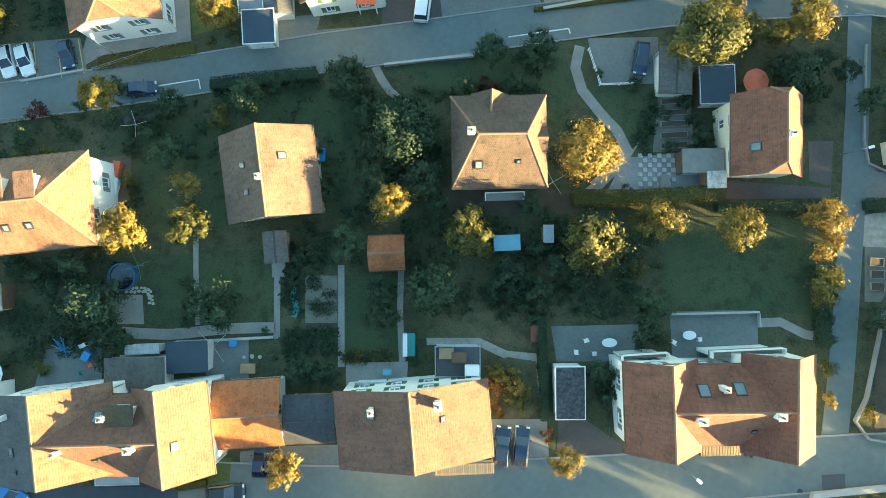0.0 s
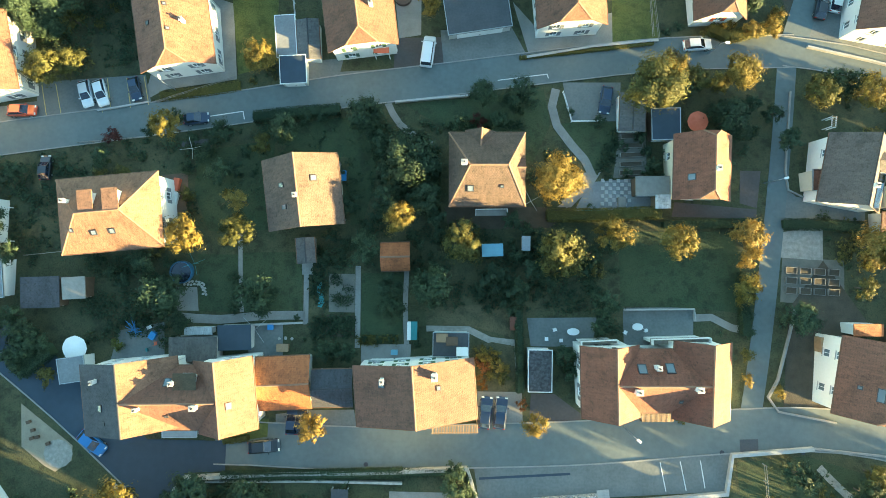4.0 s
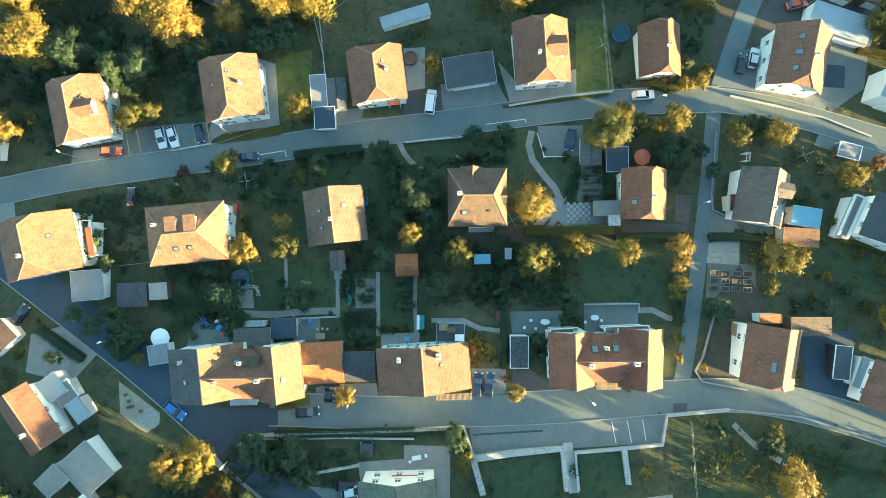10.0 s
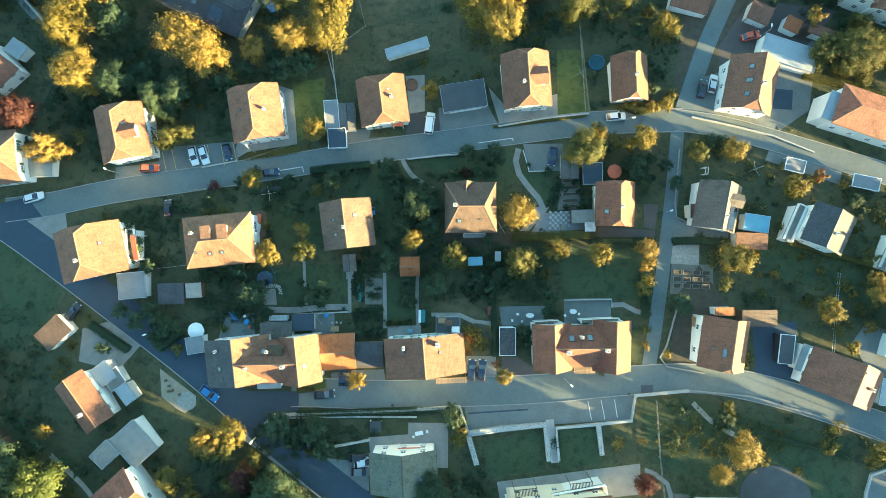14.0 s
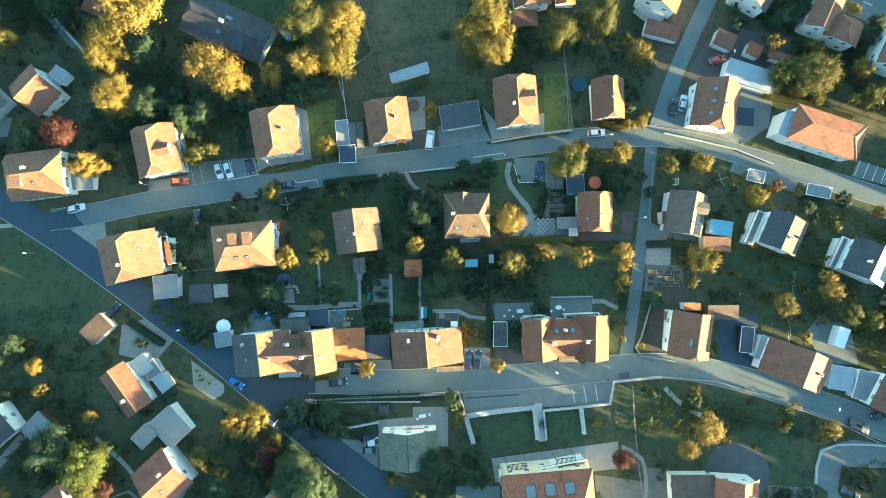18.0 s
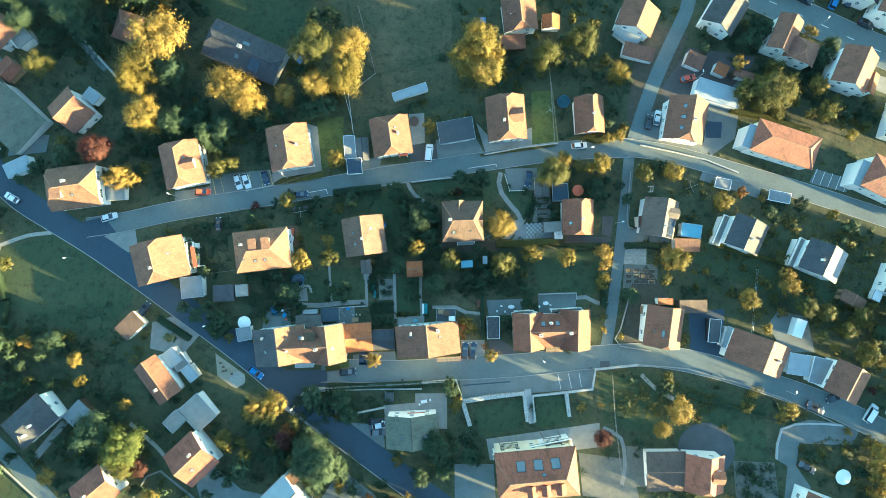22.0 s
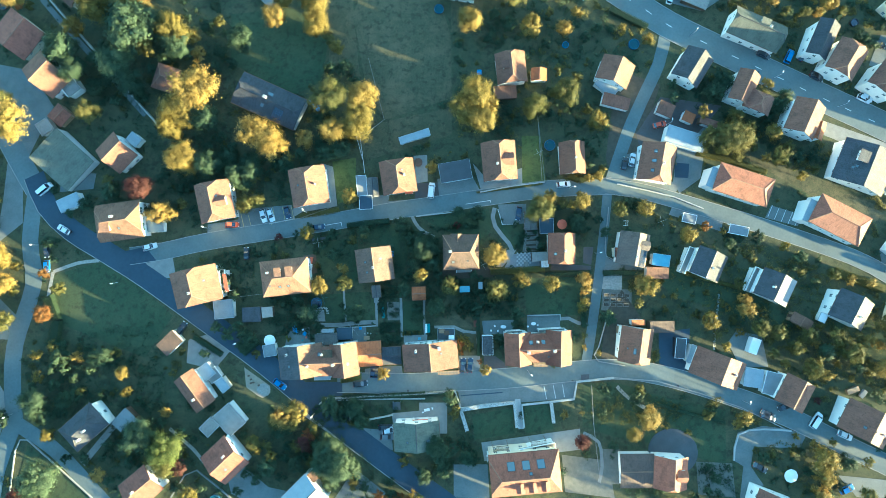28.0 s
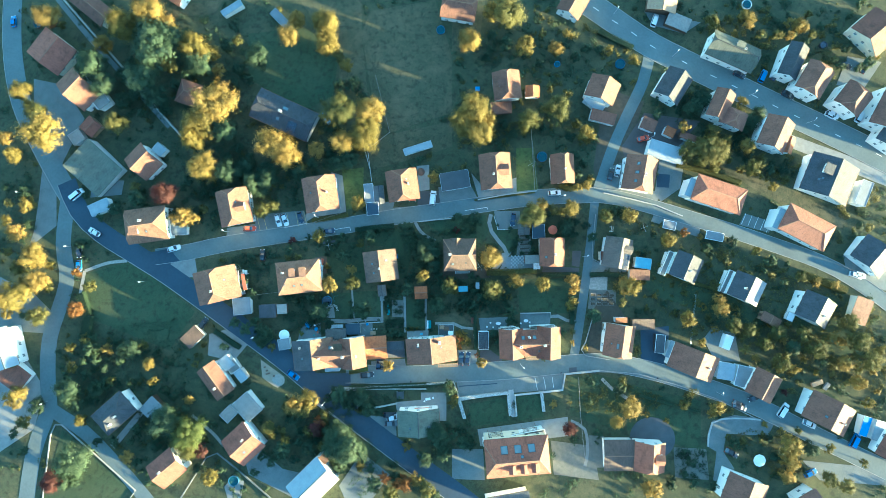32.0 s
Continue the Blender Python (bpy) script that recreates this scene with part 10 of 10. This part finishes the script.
patch('patio', [(-67.00, -58.69), (-64.06, -54.75), (-60.97, -57.05), (-61.87, -63.24), (-65.35, -63.25)], 'paving', 'pale paved terrace round the pool')
strip('path', [(-136.78, 105.04), (-121.02, 86.90), (-110.15, 75.44), (-92.11, 56.15)], 0.85, -0.85, 'yard', -0.15, 0.045, 'narrow grey lane beside the old wall', 'path', step=2.0)
fence([(43.06, -26.20), (43.16, -36.76), (43.79, -46.80), (44.24, -52.58)], tall=1.2, mat='grey_wood', label='thin wooden fence across the lawn')
patch('garden_bed', [(71.63, -47.14), (81.67, -47.63), (81.85, -56.65), (71.57, -55.84)], 'bed', 'grey vegetable field with rows of plants')
ground_cover([(71.63, -47.14), (81.67, -47.63), (81.85, -56.65), (71.57, -55.84)], 160, 'leaf_green', 31)
car(92.62, -35.09, -23.2, 'dark_car', 'car', 'dark estate car parked at the street')
car(112.51, -54.43, 23.1, 'blue_car', 'car', 'blue car parked in a yard')
car(117.47, 66.19, -27.5, 'dark_car', 'car', 'dark car parked beside the main road')
car(131.85, 58.97, -27.5, 'white_car', 'car', 'white car parked beside the main road')
frame_canopy(16.38, -43.17, 6.2, 4.41, 4.00, 4.5, 'dark_wood', 'dark slatted terrace pergola by the house', name='pergola', slats=16, post='dark_wood')
frame_canopy(26.82, -41.16, 6.2, 4.41, 2.36, 4.5, 'dark_wood', 'dark slatted terrace pergola by the house', name='pergola', slats=16, post='dark_wood')
block_thing('timber_pile', 117.27, -27.90, 20, 3.5, 1.4, 0.9, 'wood', 'stacked pale timber beside the garden', 'timber pile')
block_thing('timber_pile', 120.20, -28.94, 50, 2.4, 1.2, 0.7, 'grey_wood', 'stacked grey boards beside the garden', 'timber pile')
patch('patio', [(-49.59, -26.93), (-49.74, -27.86), (-50.38, -28.55), (-51.33, -28.82), (-52.36, -28.59), (-53.17, -27.93), (-53.57, -27.01), (-53.43, -26.08), (-52.79, -25.39), (-51.83, -25.12), (-50.79, -25.35), (-49.98, -26.02)], 'gravel', 'round pale stone disc in the sand', level=0.02)
block_thing('boulder', -56.04, -22.94, 20, 0.5, 0.4, 0.3, 'dark_wood', 'small dark boulder in the sand', 'stone')
block_thing('boulder', -55.30, -23.97, 20, 0.5, 0.4, 0.3, 'dark_wood', 'small dark boulder in the sand', 'stone')
block_thing('boulder', -54.58, -24.85, 20, 0.5, 0.4, 0.3, 'dark_wood', 'small dark boulder in the sand', 'stone')
block_thing('boulder', -52.99, -25.65, 20, 0.5, 0.4, 0.3, 'dark_wood', 'small dark boulder in the sand', 'stone')
block_thing('boulder', -55.30, -25.01, 20, 0.5, 0.4, 0.3, 'dark_wood', 'small dark boulder in the sand', 'stone')
patch('deck', [(-41.32, 11.78), (-38.33, 12.14), (-37.34, 11.83), (-36.84, 6.56), (-38.93, 6.21), (-40.33, 6.74)], 'dark_wood', 'brown wooden deck beside the house', level=0.03)
block_thing('sun_lounger', -38.71, 10.50, 85, 1.7, 0.6, 0.4, 'red_cloth', 'orange padded sun lounger on a deck', 'lounger')
block_thing('garden_table', -38.88, 8.16, 85, 1.4, 0.8, 0.7, 'white_cloth', 'pale garden table on a wooden deck', 'table')
frame_canopy(-9.32, 30.73, 0.6, 2.29, 1.26, 3.0, 'red_cloth', 'red awning over the house entrance', name='awning')
block_thing('firewood_stack', 51.86, -11.96, 92, 5.0, 1.2, 1.4, 'wood', 'long stack of firewood against the wall', 'firewood')
patch('driveway', [(49.03, 11.45), (50.58, 9.90), (60.31, 9.81), (59.95, 6.61), (48.16, 6.59)], 'yard', 'grey driveway beside the cross street', level=0.012)
hedge([(48.13, 5.93), (54.27, 5.95), (59.31, 5.49)], 1.6, 0.9, leaf='leaf_green', label='low dark hedge beside the driveway')
ground_cover([(-15.59, -2.90), (-12.35, -2.89), (-12.32, -3.66), (-15.56, -3.67)], 40, 'leaf_green', 41, size=0.2)
ground_cover([(-15.48, -5.76), (-12.26, -5.63), (-12.23, -6.45), (-15.44, -6.58)], 40, 'leaf_green', 42, size=0.2)
ground_cover([(-15.83, -8.09), (-12.19, -7.96), (-12.10, -10.69), (-15.72, -10.70)], 150, 'leaf_green', 43, size=0.25)
patch('asphalt_patch', [(40.28, -23.25), (42.71, -23.13), (42.63, -24.96), (40.21, -25.08)], 'slate_flat', 'darker square repair in the asphalt', level=0.064)
patch('asphalt_patch', [(-38.79, 16.89), (-34.65, 17.44), (-34.59, 16.69), (-38.63, 16.06)], 'slate_flat', 'darker long repair in the asphalt', level=0.064)
patch('manhole_cover', [(-9.38, -27.43), (-9.47, -27.65), (-9.69, -27.74), (-9.92, -27.66), (-10.03, -27.45), (-9.94, -27.23), (-9.72, -27.14), (-9.48, -27.22)], 'dark_metal', 'round dark iron manhole cover', level=0.068)
patch('manhole_cover', [(38.13, -24.92), (38.02, -25.14), (37.79, -25.23), (37.57, -25.15), (37.49, -24.94), (37.60, -24.72), (37.83, -24.63), (38.05, -24.71)], 'dark_metal', 'round dark iron manhole cover', level=0.068)
patch('manhole_cover', [(48.85, -24.69), (48.73, -24.91), (48.50, -25.00), (48.28, -24.92), (48.21, -24.71), (48.32, -24.49), (48.55, -24.40), (48.77, -24.48)], 'dark_metal', 'round dark iron manhole cover', level=0.068)
patch('manhole_cover', [(-25.04, 20.72), (-25.13, 20.45), (-25.38, 20.34), (-25.64, 20.45), (-25.77, 20.71), (-25.68, 20.98), (-25.43, 21.09), (-25.17, 20.99)], 'dark_metal', 'round dark iron manhole cover', level=0.068)
patch('manhole_cover', [(32.66, 29.96), (32.55, 29.72), (32.31, 29.62), (32.07, 29.72), (31.99, 29.96), (32.09, 30.21), (32.33, 30.31), (32.57, 30.21)], 'dark_metal', 'round dark iron manhole cover', level=0.068)
patch('manhole_cover', [(-21.92, 21.33), (-22.02, 21.09), (-22.25, 20.99), (-22.49, 21.09), (-22.59, 21.33), (-22.50, 21.57), (-22.27, 21.67), (-22.03, 21.57)], 'dark_metal', 'round dark iron manhole cover', level=0.068)
patch('manhole_cover', [(68.28, -26.54), (68.17, -26.76), (67.94, -26.85), (67.73, -26.76), (67.66, -26.54), (67.76, -26.33), (67.99, -26.24), (68.21, -26.33)], 'dark_metal', 'round dark iron manhole cover', level=0.068)
patch('manhole_cover', [(-55.83, -15.96), (-55.91, -16.19), (-56.14, -16.28), (-56.37, -16.19), (-56.48, -15.96), (-56.39, -15.74), (-56.17, -15.65), (-55.93, -15.74)], 'dark_metal', 'round dark iron manhole cover', level=0.068)
patch('manhole_cover', [(-111.67, 19.59), (-111.75, 19.35), (-111.98, 19.25), (-112.23, 19.35), (-112.35, 19.59), (-112.27, 19.83), (-112.04, 19.93), (-111.80, 19.83)], 'dark_metal', 'round dark iron manhole cover', level=0.068)
patch('manhole_cover', [(100.35, 67.98), (100.23, 67.73), (99.98, 67.63), (99.74, 67.73), (99.66, 67.99), (99.79, 68.24), (100.04, 68.35), (100.27, 68.24)], 'dark_metal', 'round dark iron manhole cover', level=0.068)
hedge([(71.3, 6.0), (78.4, 3.8), (89.4, 0.8)], 1.1, 0.9, leaf='leaf_olive', label='loose row of olive green garden shrubs')
hedge([(78.4, 42.0), (88.5, 39.5), (99.0, 35.8)], 1.6, 1.3, leaf='leaf_olive', label='long sunlit olive green hedge')
tree(80.6, 46.4, 3.3, 'o')
tree(85.4, 43.4, 2.7, 'o')
tree(92.0, 47.6, 2.1, 'y')
tree(102.2, 40.4, 2.6, 'o')
patch('yard', [(45.6, -43.6), (50.4, -43.8), (50.6, -53.0), (46.0, -53.0)], 'bed', 'brownish paved yard beside the low wing', level=0.02)
